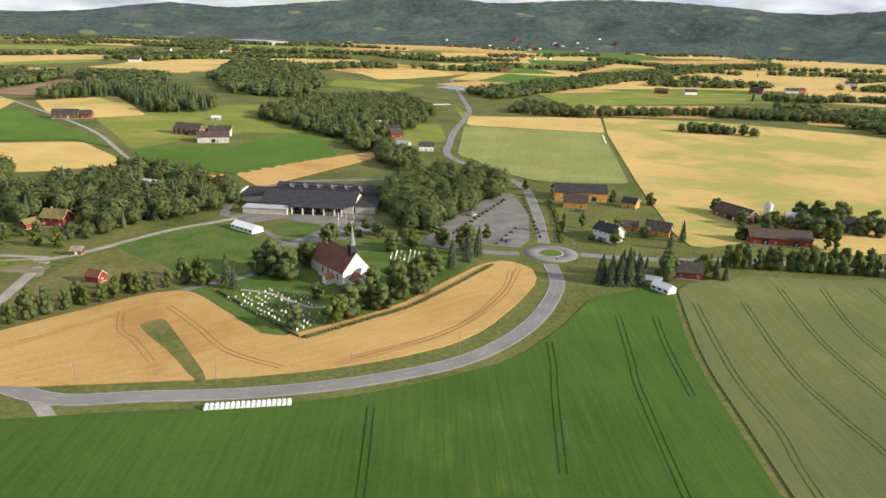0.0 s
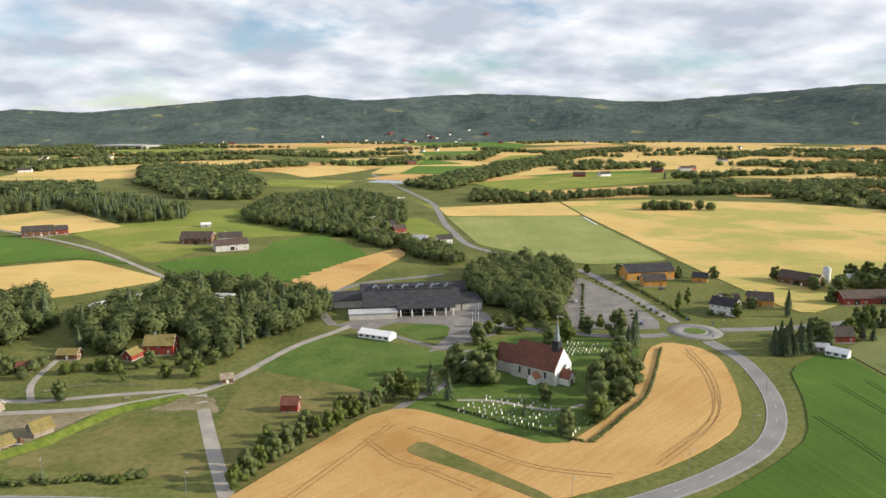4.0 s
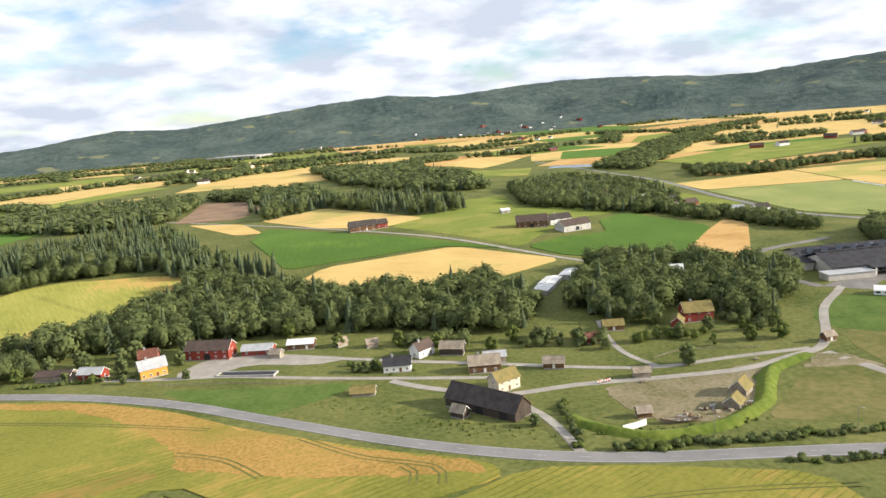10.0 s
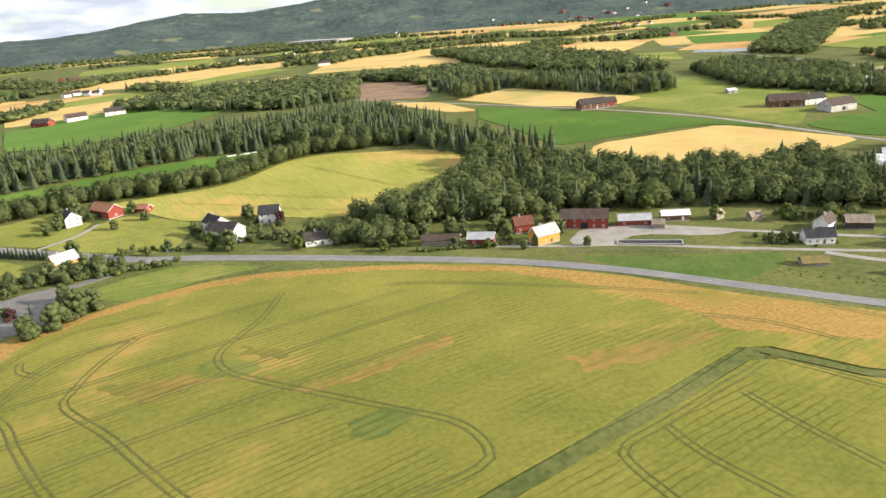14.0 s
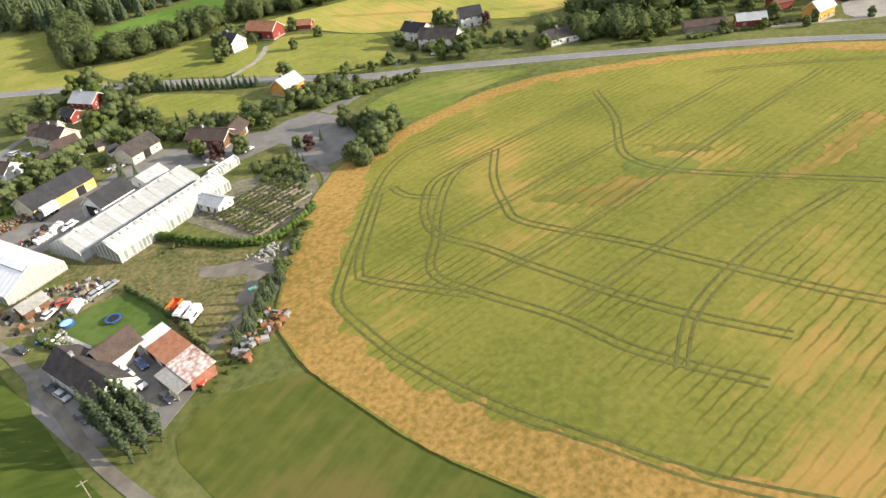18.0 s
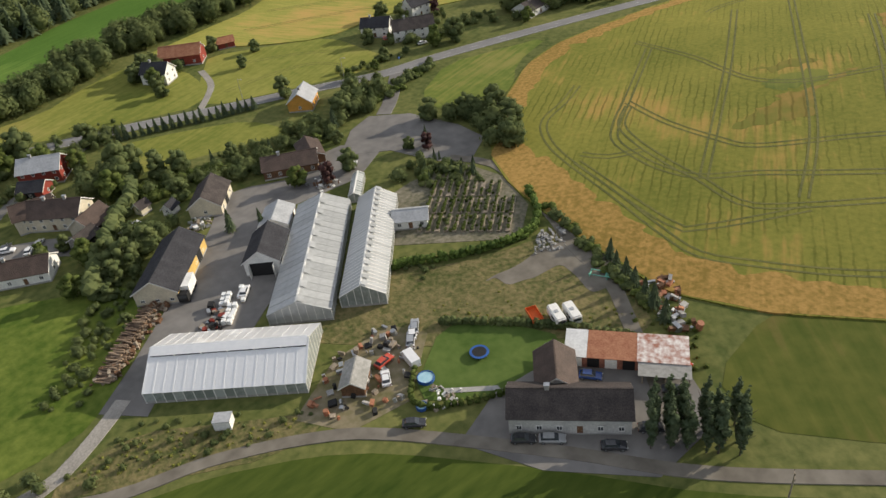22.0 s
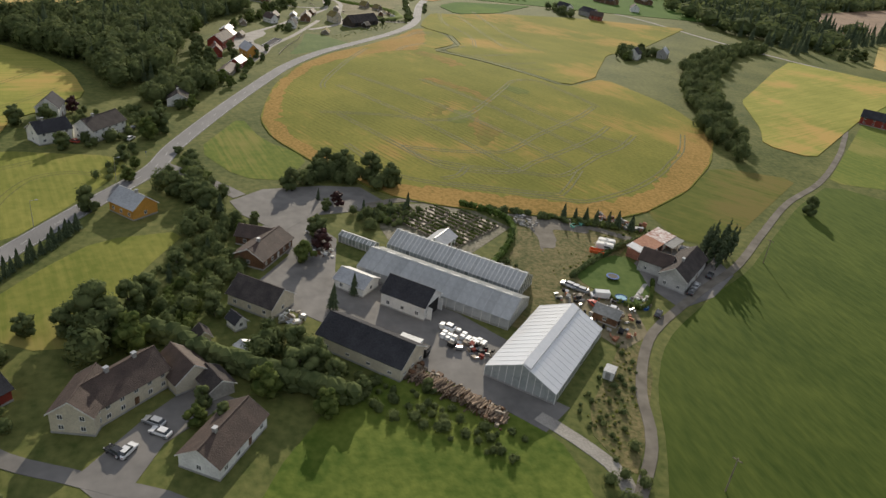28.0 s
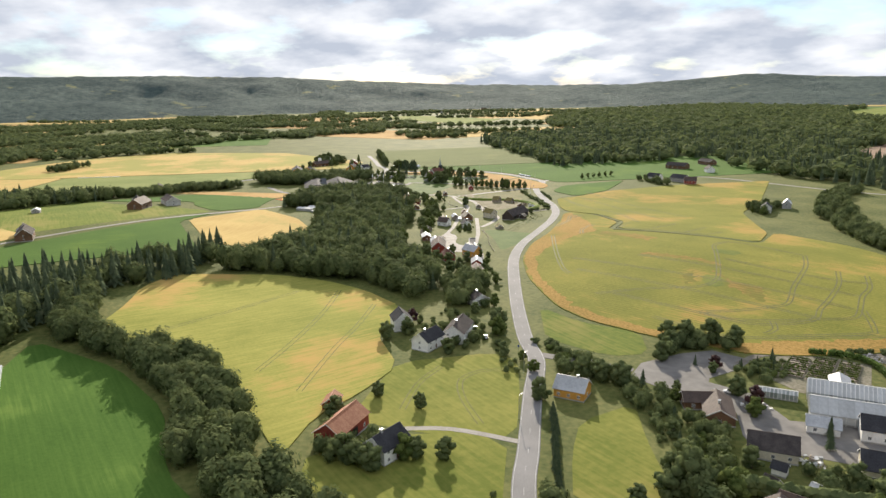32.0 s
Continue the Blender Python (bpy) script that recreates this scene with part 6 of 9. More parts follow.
# boat on the shore of the viking yard
boat = tagged(new("wooden_boat"), "old clinker-built wooden boat lying on gravel", "boat")
boat.matrix_basis = pose(-265.5, 253, land(-265.5, 253) + 0.1, 0, 4, -6)
bm = bmesh.new()
ringv = []
for i in range(11):
    u = i / 10 * 2 - 1
    w, sh = 1.5 * (1 - u * u) ** 0.6 + 0.03, 0.5 * u * u
    ringv.append([bm.verts.new((u * 6.5, a * w, 0.1 + sh + b)) for a, b in ((-1, 0.9), (-0.7, 0.3), (0, 0.0), (0.7, 0.3), (1, 0.9))])
for i in range(10):
    for j in range(4):
        bm.faces.new((ringv[i][j], ringv[i][j + 1], ringv[i + 1][j + 1], ringv[i + 1][j]))
bmesh.ops.solidify(bm, geom=bm.faces[:], thickness=0.08)
part("hull", bm, M_WOOD, boat)
for u in (-3, 0, 3):
    part("thwart", box_bm(u - 0.15, u + 0.15, -1.2, 1.2, 0.62, 0.68), M_WOOD, boat)
for k, (x, y) in enumerate(((-282.6, 251.6), (-278.2, 253.0))):
    t = tagged(new("canvas_screen"), "upright white canvas screen in the grass", "screen", "canvas screens")
    t.matrix_basis = pose(x, y, land(x, y), 0, 0, 12 + k * 6)
    part("cloth", box_bm(-2.2, 2.2, -0.05, 0.05, 0.2, 2.3), M_CANVAS, t)
    for s in (-2.1, 0, 2.1):
        part("post", box_bm(s - 0.05, s + 0.05, 0.05, 0.15, -0.3, 2.4), M_WOOD, t)

for x, y, a in ((-276.4, 294.6, 20), (-273.4, 295.2, 14)):
    bar = tagged(new("road_barrier"), "red and white striped road barrier on gravel", "barrier", "striped road barriers")
    bar.matrix_basis = pose(x, y, land(x, y) + 0.1, 0, 0, a)
    for i in range(5):
        part("stripe", box_bm(-1.25 + i * 0.5, -0.75 + i * 0.5, -0.06, 0.06, 0.35, 1.15), (M_REDPAINT if i % 2 else M_WHITE), bar)
    for u in (-1.0, 1.0):
        part("foot", box_bm(u - 0.06, u + 0.06, -0.35, 0.35, 0, 0.35), M_DARK, bar)
# flower bed laid out as a yellow cross on red
bed = tagged(new("flower_bed"), "red flower bed with a broad yellow diagonal cross", "flower bed")
bed.matrix_basis = pose(-163, 462, land(-163, 462) + 0.42, 0, 0, 12)
part("red_flowers", poly_bm([(math.cos(radians(a)) * 6.4, math.sin(radians(a)) * 10.5, z) for z in (-0.9, 0.0) for a in range(0, 360, 20)], [tuple(range(18, 36)), *[(i, (i + 1) % 18, 18 + (i + 1) % 18, 18 + i) for i in range(18)]]), M_FLOWERS, bed, "red flowers")
for a in (-34, 34):
    d, w = Vector((math.sin(radians(a)), math.cos(radians(a)), 0)), Vector((math.cos(radians(a)), -math.sin(radians(a)), 0))
    h = Vector((0, 0, 0.10 if a < 0 else 0.14))
    part("yellow_flowers", slab(d * 8.2 - w * 1.1 + h, d * 8.2 + w * 1.1 + h, d * -8.2 + w * 1.1 + h, d * -8.2 - w * 1.1 + h, 0.1), M_YELLOW, bed, "yellow flowers")

# ---------------------------------------------------------------- roadside and western houses
building("house", "white villa with a dark roof above the road", -596, 409, -30, 17, 9, 4.6, 3.2, M_WHITE, M_DARKROOF, "house", chimney=1, side=5, end=2)
building("house", "white villa wing with a grey roof", -604, 424, -48, 12, 8, 4.4, 3.0, M_WHITE, M_SLATE, "house", chimney=1)
building("house", "white gabled house with a slate roof", -578, 430, 0, 10, 8, 5.0, 3.4, M_WHITE, M_SLATE, "house")
building("house", "low white house with a dark roof", -548, 387, 8, 15, 9, 3.0, 2.6, M_WHITE, M_DARKROOF, "house", chimney=1, side=5)
building("barn", "red barn with a rusty tile roof", -673.5, 467, -36.8, 17, 9, 4.2, 3.2, M_RED, M_RUSTROOF, "barn", side=3, gate=1)
building("house", "white farmhouse beside the red barn", -688.5, 456, -52, 11, 8, 4.6, 3.2, M_WHITE, M_SLATE, "house", chimney=1, end=2)
building("shed", "small red shed at the field's edge", -653.4, 468, -20, 7, 5, 2.6, 1.8, M_RED, M_RUSTROOF, "shed", side=1)
building("house", "ochre house with a grey roof at the nursery entry", -663, 387, 47, 10.5, 8.5, 3.4, 3.2, M_OCHRE, M_GREYROOF, "house", chimney=1, side=3)
building("villa", "large pale villa with brown tile roofs", -749.8, 375.6, -43, 15.5, 9, 4.4, 3.2, M_CREAM, M_BROWNROOF, "house", chimney=2, side=5, end=2)
building("villa_wing", "gabled front wing of the pale villa", -755, 381, 168, 11, 8, 4.6, 3.0, M_CREAM, M_BROWNROOF, "house", side=2, end=2)
building("garage", "double garage with a brown tile roof", -744.5, 364.6, 33.7, 9.2, 8, 3.0, 3.0, M_CREAM, M_BROWNROOF, "garage", side=1, end=0, gate=2, door=False)
building("garage", "low carport with a dark roof", -748.6, 358.2, 31, 6.4, 5.4, 2.6, 1.6, M_GREYW, M_DARKROOF, "garage", side=0, end=0, gate=1, door=False)
building("house", "long low house with a dark brown roof", -765.5, 355.3, -30.2, 15.6, 8.4, 3.0, 2.6, M_WHITE, M_BROWNROOF, "house", side=4, end=1, chimney=1)
building("house", "dark red house with a grey metal roof", -745.5, 409, -33, 13, 9, 4.6, 3.0, M_RED, M_GREYROOF, "house", side=4, end=2, chimney=1)
building("garage", "red garage with a grey roof", -751, 400, -40, 8, 6.5, 2.8, 2.0, M_RED, M_SLATE, "garage", side=1, gate=1, door=False)
building("house", "low brown bungalow in the nursery garden", -690, 349, -30, 16, 9, 2.9, 2.4, M_BROWN, M_BROWNROOF, "house", side=5, chimney=1)
building("house", "brown bungalow wing with a flat gable", -682.3, 350.5, 70, 11, 7, 2.8, 2.0, M_BROWN, M_BROWNROOF, "house", side=2)
building("house", "cream storehouse with a black roof", -716, 349.4, 53, 13, 9.0, 3.2, 3.2, M_CREAM, M_DARKROOF, "storehouse", side=3, gate=1)
building("hut", "small cream garden hut with a dark roof", -731.4, 362, 20, 3.4, 3.0, 2.2, 1.4, M_CREAM, M_DARKROOF, "hut", side=0, end=1, group="garden huts")
building("hut", "small white garden hut with a grey roof", -725.8, 354.8, 35, 3.6, 3.0, 2.2, 1.4, M_WHITE, M_SLATE, "hut", side=0, end=1, group="garden huts")
building("shed", "green-grey garden shed with a flat roof", -738, 352, 30, 5, 3.2, 2.3, 0.6, M_GREYW, M_GREYROOF, "shed", side=1)
building("barn", "nursery barn with yellow wall and black roof", -737.7, 324.8, 50.2, 22.2, 10.6, 3.6, 3.2, M_CREAM, M_SLATE, "barn", side=4, end=3, gate=2, door=False, win=(1.1, 0.8))
yb = tagged(new("cladding"), "yellow board cladding along the nursery barn", "cladding")
yb.matrix_basis = pose(-737.7, 324.8, land(-737.7, 324.8) + 0.12, 0, 0, 50.2)
for i in range(12):
    part("board", box_bm(-11.1 + i * 1.85, -9.27 + i * 1.85, -5.36, -5.32, 3.05, 3.58), M_YELLOW, yb)
    if i not in (2, 3, 8, 9):
        part("board", box_bm(-11.1 + i * 1.85, -9.27 + i * 1.85, -5.36, -5.32, 0.4, 3.0), M_YELLOW, yb)
building("shed", "dark scrap-yard shed with a grey roof", -726.6, 260.8, 46, 6.5, 4.5, 2.6, 1.4, M_BROWN, M_OLDROOF, "shed", side=1, end=0)
building("workshop", "white workshop with a black roof and open gate", -717.8, 312.1, 50.5, 12.6, 8.6, 4.0, 3.0, M_WHITE, M_SLATE, "workshop", side=3, end=0, door=False)
gate = tagged(new("workshop_gate"), "dark open workshop gateway", "gate")
gate.matrix_basis = pose(-717.8, 312.1, land(-717.8, 312.1) + 0.1, 0, 0, 50.5) @ pose(-6.36, 0, 0)
part("opening", box_bm(-0.03, 0.03, -2.9, 2.9, 0, 3.6), M_DARK, gate)
for s in (-1, 1):
    part("door_leaf", box_bm(-1.4, -0.05, s * 2.95 - 0.06, s * 2.95 + 0.06, 0.05, 3.5), M_WHITE, gate)
building("shed", "grey roofed potting shed", -708, 325, 50, 9, 7.5, 2.6, 1.8, M_WHITE, M_GREYROOF, "shed", side=2)
building("shop", "glazed white sales pavilion with a grey roof", -684.6, 297.2, -40, 8.5, 6.0, 2.6, 1.5, M_WHITE, M_GREYROOF, "pavilion", side=3, end=2)
cont = tagged(new("container"), "small white storage container in the weeds", "container")
cont.matrix_basis = pose(-750, 270.5, land(-750, 270) + 0.1, 0, 0, -39)
part("box", box_bm(-1.6, 1.6, -1.2, 1.2, 0.1, 2.2), M_WHITE, cont)
part("lid", box_bm(-1.7, 1.7, -1.3, 1.3, 2.2, 2.32), M_GREYROOF, cont)
part("door", box_bm(-1.64, -1.58, -0.6, 0.6, 0.2, 2.0), M_GREYW, cont)
# farmhouse with sheds
building("farmhouse", "long white farmhouse with dark brown roofs", -704.6, 226.6, -46.7, 20.5, 8.0, 4.0, 2.8, M_DULLWHITE, M_DARKROOF, "house", chimney=1, side=6, end=2)
building("farmhouse_wing", "gabled rear wing of the farmhouse", -700.6, 233.4, 46, 9, 7.0, 3.8, 2.6, M_DULLWHITE, M_BROWNROOF, "house", side=2, end=1)
shed = tagged(new("machine_shed"), "long low machine shed with patchwork iron roof", "shed")
shed.matrix_basis = pose(-687.4, 228.0, land(-688, 226) + 0.1, 0, 0, -53)
part("wall", box_bm(-10.8, 10.8, -2.6, 3.4, -0.4, 2.6), painted("faded_red_boards", (0.36, 0.15, 0.10), wear=0.3), shed, "faded red board wall")
M_PATCH = surface("patched_iron", (0.34, 0.14, 0.09), (0.78, 0.74, 0.70), big=0.5, small=1.1, rough=0.6, bump=0.1, mix=0.7)
for x0, x1, m, lab in ((-11.2, -7.0, M_WHITEROOF, "bare white sheet roof"), (-7.0, 2.0, M_RUSTROOF, "rust-red sheet roof"), (2.0, 11.2, M_PATCH, "flaking pale and rusty roof")):
    part("roof_section", slab((x0, 3.8, 3.5), (x1 - 0.03, 3.8, 3.5), (x1 - 0.03, -3.0, 2.75), (x0, -3.0, 2.75), 0.15), m, shed, lab)
for i in range(5):
    x = -9 + i * 3.2
    part("shed_door", box_bm(x - 1.1, x + 1.1, -2.66, -2.58, 0.05, 2.3), M_WHITE if i % 2 == 0 else M_DARK, shed)
part("lean_to_roof", slab((2.2, -2.7, 2.62), (11.4, -2.7, 2.62), (11.4, -6.0, 2.2), (2.2, -6.0, 2.2), 0.14), M_OLDROOF, shed, "grey lean-to roof")
for x in (3, 7, 11):
    part("post", box_bm(x - 0.1, x + 0.1, -5.8, -5.6, -0.3, 2.1), M_WOOD, shed)
# south-eastern farms
for k, (x, y, a, L, W, wall, roof, lab) in enumerate(((-160, 58, 20, 16, 9, M_WHITE, M_SLATE, "white farmhouse at the avenue's end"), (-182, 40, 20, 18, 11, M_GREYW, M_SLATE, "grey barn with a slate roof"), (-205, 42, 60, 12, 8, M_RED, M_BROWNROOF, "small red farm shed with a brown roof"), (-70, -28, 30, 26, 13, M_BROWN, M_DARKROOF, "large brown barn at the forest edge"), (-45, -88, 10, 22, 11, M_BROWN, M_DARKROOF, "long brown cattle barn"), (-120, -40, -20, 14, 9, M_WHITE, M_DARKROOF, "white house at the forest edge"), (-380, 86, -40, 11, 8, M_WHITE, M_SLATE, "white field house under trees"), (-368, 56, -40, 10, 7, M_GREYW, M_GREYROOF, "grey outbuilding under trees"), (-526, -4, 43, 20, 12, M_RED, M_SLATE, "red barn with a slate roof beside the lane"))):
    building("farmhouse" if "house" in lab else "barn", lab, x, y, a, L, W, 4.4, 3.4, wall, roof, "house" if "house" in lab else "barn", side=4)

# ---------------------------------------------------------------- greenhouses
M_POLY = bpy.data.materials.new("polycarbonate")
M_POLY.use_nodes = True
pn, pl = M_POLY.node_tree.nodes, M_POLY.node_tree.links
pb = pn["Principled BSDF"]
pc = pn.new("ShaderNodeTexCoord"); pz = pn.new("ShaderNodeTexNoise"); pz.inputs["Scale"].default_value = 0.6; pz.inputs["Detail"].default_value = 6.0
pi = pn.new("ShaderNodeObjectInfo"); pm = pn.new("ShaderNodeMath"); pm.operation = "MULTIPLY_ADD"; pm.inputs[1].default_value = 0.30
pl.new(pc.outputs["Object"], pz.inputs["Vector"]); pl.new(pi.outputs["Random"], pm.inputs[0]); pl.new(pz.outputs["Fac"], pm.inputs[2])
pr = pn.new("ShaderNodeValToRGB"); pr.color_ramp.elements[0].position, pr.color_ramp.elements[1].position = 0.35, 0.95
pr.color_ramp.elements[0].color, pr.color_ramp.elements[1].color = (0.40, 0.41, 0.40, 1), (0.66, 0.67, 0.66, 1)
pl.new(pm.outputs[0], pr.inputs[0]); pl.new(pr.outputs[0], pb.inputs["Base Color"])
pb.inputs["Roughness"].default_value, pb.inputs["Specular IOR Level"].default_value, pb.inputs["Coat Weight"].default_value, pb.inputs["Coat Roughness"].default_value = 0.32, 0.6, 0.5, 0.16
ptr = pn.new("ShaderNodeBsdfTranslucent"); pmix = pn.new("ShaderNodeMixShader"); pmix.inputs[0].default_value = 0.30
pl.new(pr.outputs[0], ptr.inputs["Color"]); pl.new(pb.outputs[0], pmix.inputs[1]); pl.new(ptr.outputs[0], pmix.inputs[2]); pl.new(pmix.outputs[0], pn["Material Output"].inputs["Surface"])
M_PANE = surface("old_glass_panes", (0.26, 0.29, 0.27), (0.46, 0.49, 0.47), big=0.3, small=1.2, rough=0.22, bump=0.02, spec=0.7, transl=0.2, coat=0.8, per_object=0.5)
M_FOIL = surface("white_greenhouse_foil", (0.84, 0.85, 0.86), (0.94, 0.94, 0.94), big=0.15, small=1.0, rough=0.24, bump=0.01, spec=0.9, transl=0.2, coat=0.9)

fn, fl = M_FOIL.node_tree.nodes, M_FOIL.node_tree.links
fw = fn.new("ShaderNodeTexWave"); fw.wave_type, fw.bands_direction = "BANDS", "X"; fw.inputs["Scale"].default_value = 1.4
fc = fn.new("ShaderNodeTexCoord"); fl.new(fc.outputs["Object"], fw.inputs["Vector"])
fb = fn.new("ShaderNodeBump"); fb.inputs["Strength"].default_value, fb.inputs["Distance"].default_value = 1.0, 0.008
fl.new(fw.outputs["Fac"], fb.inputs["Height"]); fl.new(fb.outputs[0], fn["Principled BSDF"].inputs["Normal"])


def greenhouse(label, x, y, rot, L, W, hw, hr, bay, roof_mat, end_mat, bars=True, vents=True):
    """A glazed house: sill wall, panes on both slopes bay by bay, glazing bars, glazed ends, ridge vents."""
    g = tagged(new("greenhouse"), label, "greenhouse")
    g.matrix_basis = pose(x, y, land(x, y) + 0.1, 0, 0, rot)
    part("sill_wall", box_bm(-L / 2, L / 2, -W / 2, W / 2, -0.5, 0.5), M_PLINTH, g)
    n = round(L / bay)
    step = L / n
    ln = math.hypot(W / 2 + 0.1, hr)
    tilt = math.degrees(math.atan2(hr, W / 2 + 0.1))
    me = bpy.data.meshes.new("pane")
    bm = box_bm(-step / 2 + 0.05, step / 2 - 0.05, 0, ln, -0.03, 0.03); bm.to_mesh(me); bm.free(); me.materials.append(roof_mat)
    bar = bpy.data.meshes.new("glazing_bar")
    bm = box_bm(-0.12, 0.12, 0, ln + 0.02, -0.06, 0.08); bm.to_mesh(bar); bm.free(); bar.materials.append(M_WHITE if bars else roof_mat)
    wallp = bpy.data.meshes.new("side_pane")
    bm = box_bm(-step / 2 + 0.06, step / 2 - 0.06, -0.03, 0.03, 0.5, hw); bm.to_mesh(wallp); bm.free(); wallp.materials.append(end_mat)
    post = bpy.data.meshes.new("post")
    bm = box_bm(-0.07, 0.07, -0.06, 0.06, 0, hw + 0.05); bm.to_mesh(post); bm.free(); post.materials.append(M_WHITE)
    for s in (0, 180):
        turn = pose(0, 0, 0, 0, 0, s)
        for i in range(n + 1):
            px = -L / 2 + step * i
            if i < n:
                o = new("pane", me); o.parent = g
                o.matrix_basis = turn @ pose(px + step / 2, -W / 2 - 0.1, hw, tilt, 0, 0)
                o = new("side_pane", wallp); o.parent = g
                o.matrix_basis = turn @ pose(px + step / 2, -W / 2, 0)
            o = new("glazing_bar", bar); o.parent = g
            o.matrix_basis = turn @ pose(px, -W / 2 - 0.1, hw, tilt, 0, 0)
            o = new("post", post); o.parent = g
            o.matrix_basis = turn @ pose(px, -W / 2 - 0.02, 0)
    for s in (-1, 1):
        xx = s * (L / 2 - 0.02)
        part("end_pane", poly_bm([(xx, -W / 2, 0.5), (xx, W / 2, 0.5), (xx, W / 2, hw), (xx, 0, hw + hr - 0.05), (xx, -W / 2, hw), (xx + s * 0.04, -W / 2, 0.5), (xx + s * 0.04, W / 2, 0.5), (xx + s * 0.04, W / 2, hw), (xx + s * 0.04, 0, hw + hr - 0.05), (xx + s * 0.04, -W / 2, hw)], [(0, 1, 2, 3, 4), (5, 6, 7, 8, 9), (0, 1, 6, 5), (1, 2, 7, 6), (2, 3, 8, 7), (3, 4, 9, 8), (4, 0, 5, 9)]), end_mat, g)
        k = int(W / 1.6)
        for i in range(k + 1):
            py = -W / 2 + W * i / k
            top = hw + hr * (1 - abs(py) / (W / 2))
            part("end_bar", box_bm(xx + s * 0.03, xx + s * 0.12, py - 0.06, py + 0.06, 0.4, top), M_WHITE, g)
    part("ridge", box_bm(-L / 2, L / 2, -0.2, 0.2, hw + hr - 0.02, hw + hr + 0.16), M_WHITE, g)
    if vents:
        for i in range(0, n, 2):
            px = -L / 2 + step * (i + 0.5)
            part("ridge_vent", slab((px - step * 0.45, -0.15, hw + hr + 0.26), (px + step * 0.45, -0.15, hw + hr + 0.26), (px + step * 0.45, -1.5, hw + hr - 0.30), (px - step * 0.45, -1.5, hw + hr - 0.30), 0.05), roof_mat, g)
    return g


great = greenhouse("great white foil greenhouse with glazed gables", -741, 283.1, -41.2, 32.4, 17.0, 2.7, 4.1, 2.0, M_FOIL, M_PANE, bars=False, vents=False)
part("ridge_flap", slab((-16.0, 0.1, 7.12), (16.0, 0.1, 7.12), (16.0, -1.9, 6.30), (-16.0, -1.9, 6.30), 0.06), M_FOIL, great, "raised pale ridge flap")
part("vent_slot", box_bm(-15.8, 15.8, -1.84, -1.5, 5.9, 6.32), M_DARK, great, "dark open vent under the ridge")
for px in (-10.8, -5.4, 0.0, 5.4, 10.8):
    part("flap_stay", box_bm(px - 0.12, px + 0.12, -2.0, -1.4, 5.95, 6.34), M_WHITE, great)
greenhouse("long glazed nursery greenhouse with ridge vents", -710.5, 302.4, 50.9, 45, 14.0, 2.9, 3.0, 2.5, M_POLY, M_POLY, bars=False)
greenhouse("narrow glazed nursery greenhouse with white bars", -698.5, 295.0, 49.7, 41.6, 10.2, 2.9, 2.9, 1.25, M_POLY, M_PANE)
greenhouse("low glass corridor beside the greenhouses", -684.5, 322, 50, 12, 3.2, 2.1, 0.9, 1.2, M_PANE, M_PANE, vents=False)

# ---------------------------------------------------------------- far hamlets on the valley floor and the hill foot
far_house = tagged(new("house"), "far white house of a hillside hamlet", "house", "far hamlet houses")
part("wall", gable_walls(13, 9, 5.0, 3.4, 3.0), M_WHITE, far_house)
for s in (-1, 1):
    part("roof", slab((-7, 0, 8.6), (7, 0, 8.6), (7, s * 5.2, 4.7), (-7, s * 5.2, 4.7), 0.2), M_DARKROOF, far_house)
far_red = tagged(new("barn"), "far red barn of a valley farm", "barn", "far valley barns")
part("wall", gable_walls(26, 12, 5.5, 4.5, 3.0), M_RED, far_red)
for s in (-1, 1):
    part("roof", slab((-13.5, 0, 10.2), (13.5, 0, 10.2), (13.5, s * 6.8, 5.0), (-13.5, s * 6.8, 5.0), 0.2), M_BROWNROOF, far_red)
ham = random.Random(77)
for cx, cy, n, spread in ((300, 3320, 26, 170), (-500, 3330, 10, 90), (-1150, 3250, 8, 120), (900, 3050, 8, 140), (-1000, 1350, 5, 60), (-1250, 1800, 6, 80), (-700, 1950, 4, 60), (1500, 2000, 8, 160), (-300, 2150, 4, 60), (250, 2350, 5, 80), (2100, 300, 8, 200), (2400, -600, 8, 240), (1200, 700, 5, 90), (850, -900, 6, 160), (1700, -1300, 8, 240)):
    for _ in range(n):
        x, y = cx + ham.gauss(0, spread), cy + ham.gauss(0, spread * 0.5)
        z = max(land(x, y), hill_height(x, y) if math.hypot(x + 400, y - 200) > 3150 else -99)
        o = copy_thing(far_red if ham.random() < 0.25 else far_house, pose(x, y, z, 0, 0, ham.uniform(0, 180)))
for proto in (far_house, far_red):
    for o in (*proto.children_recursive, proto):
        bpy.data.objects.remove(o)
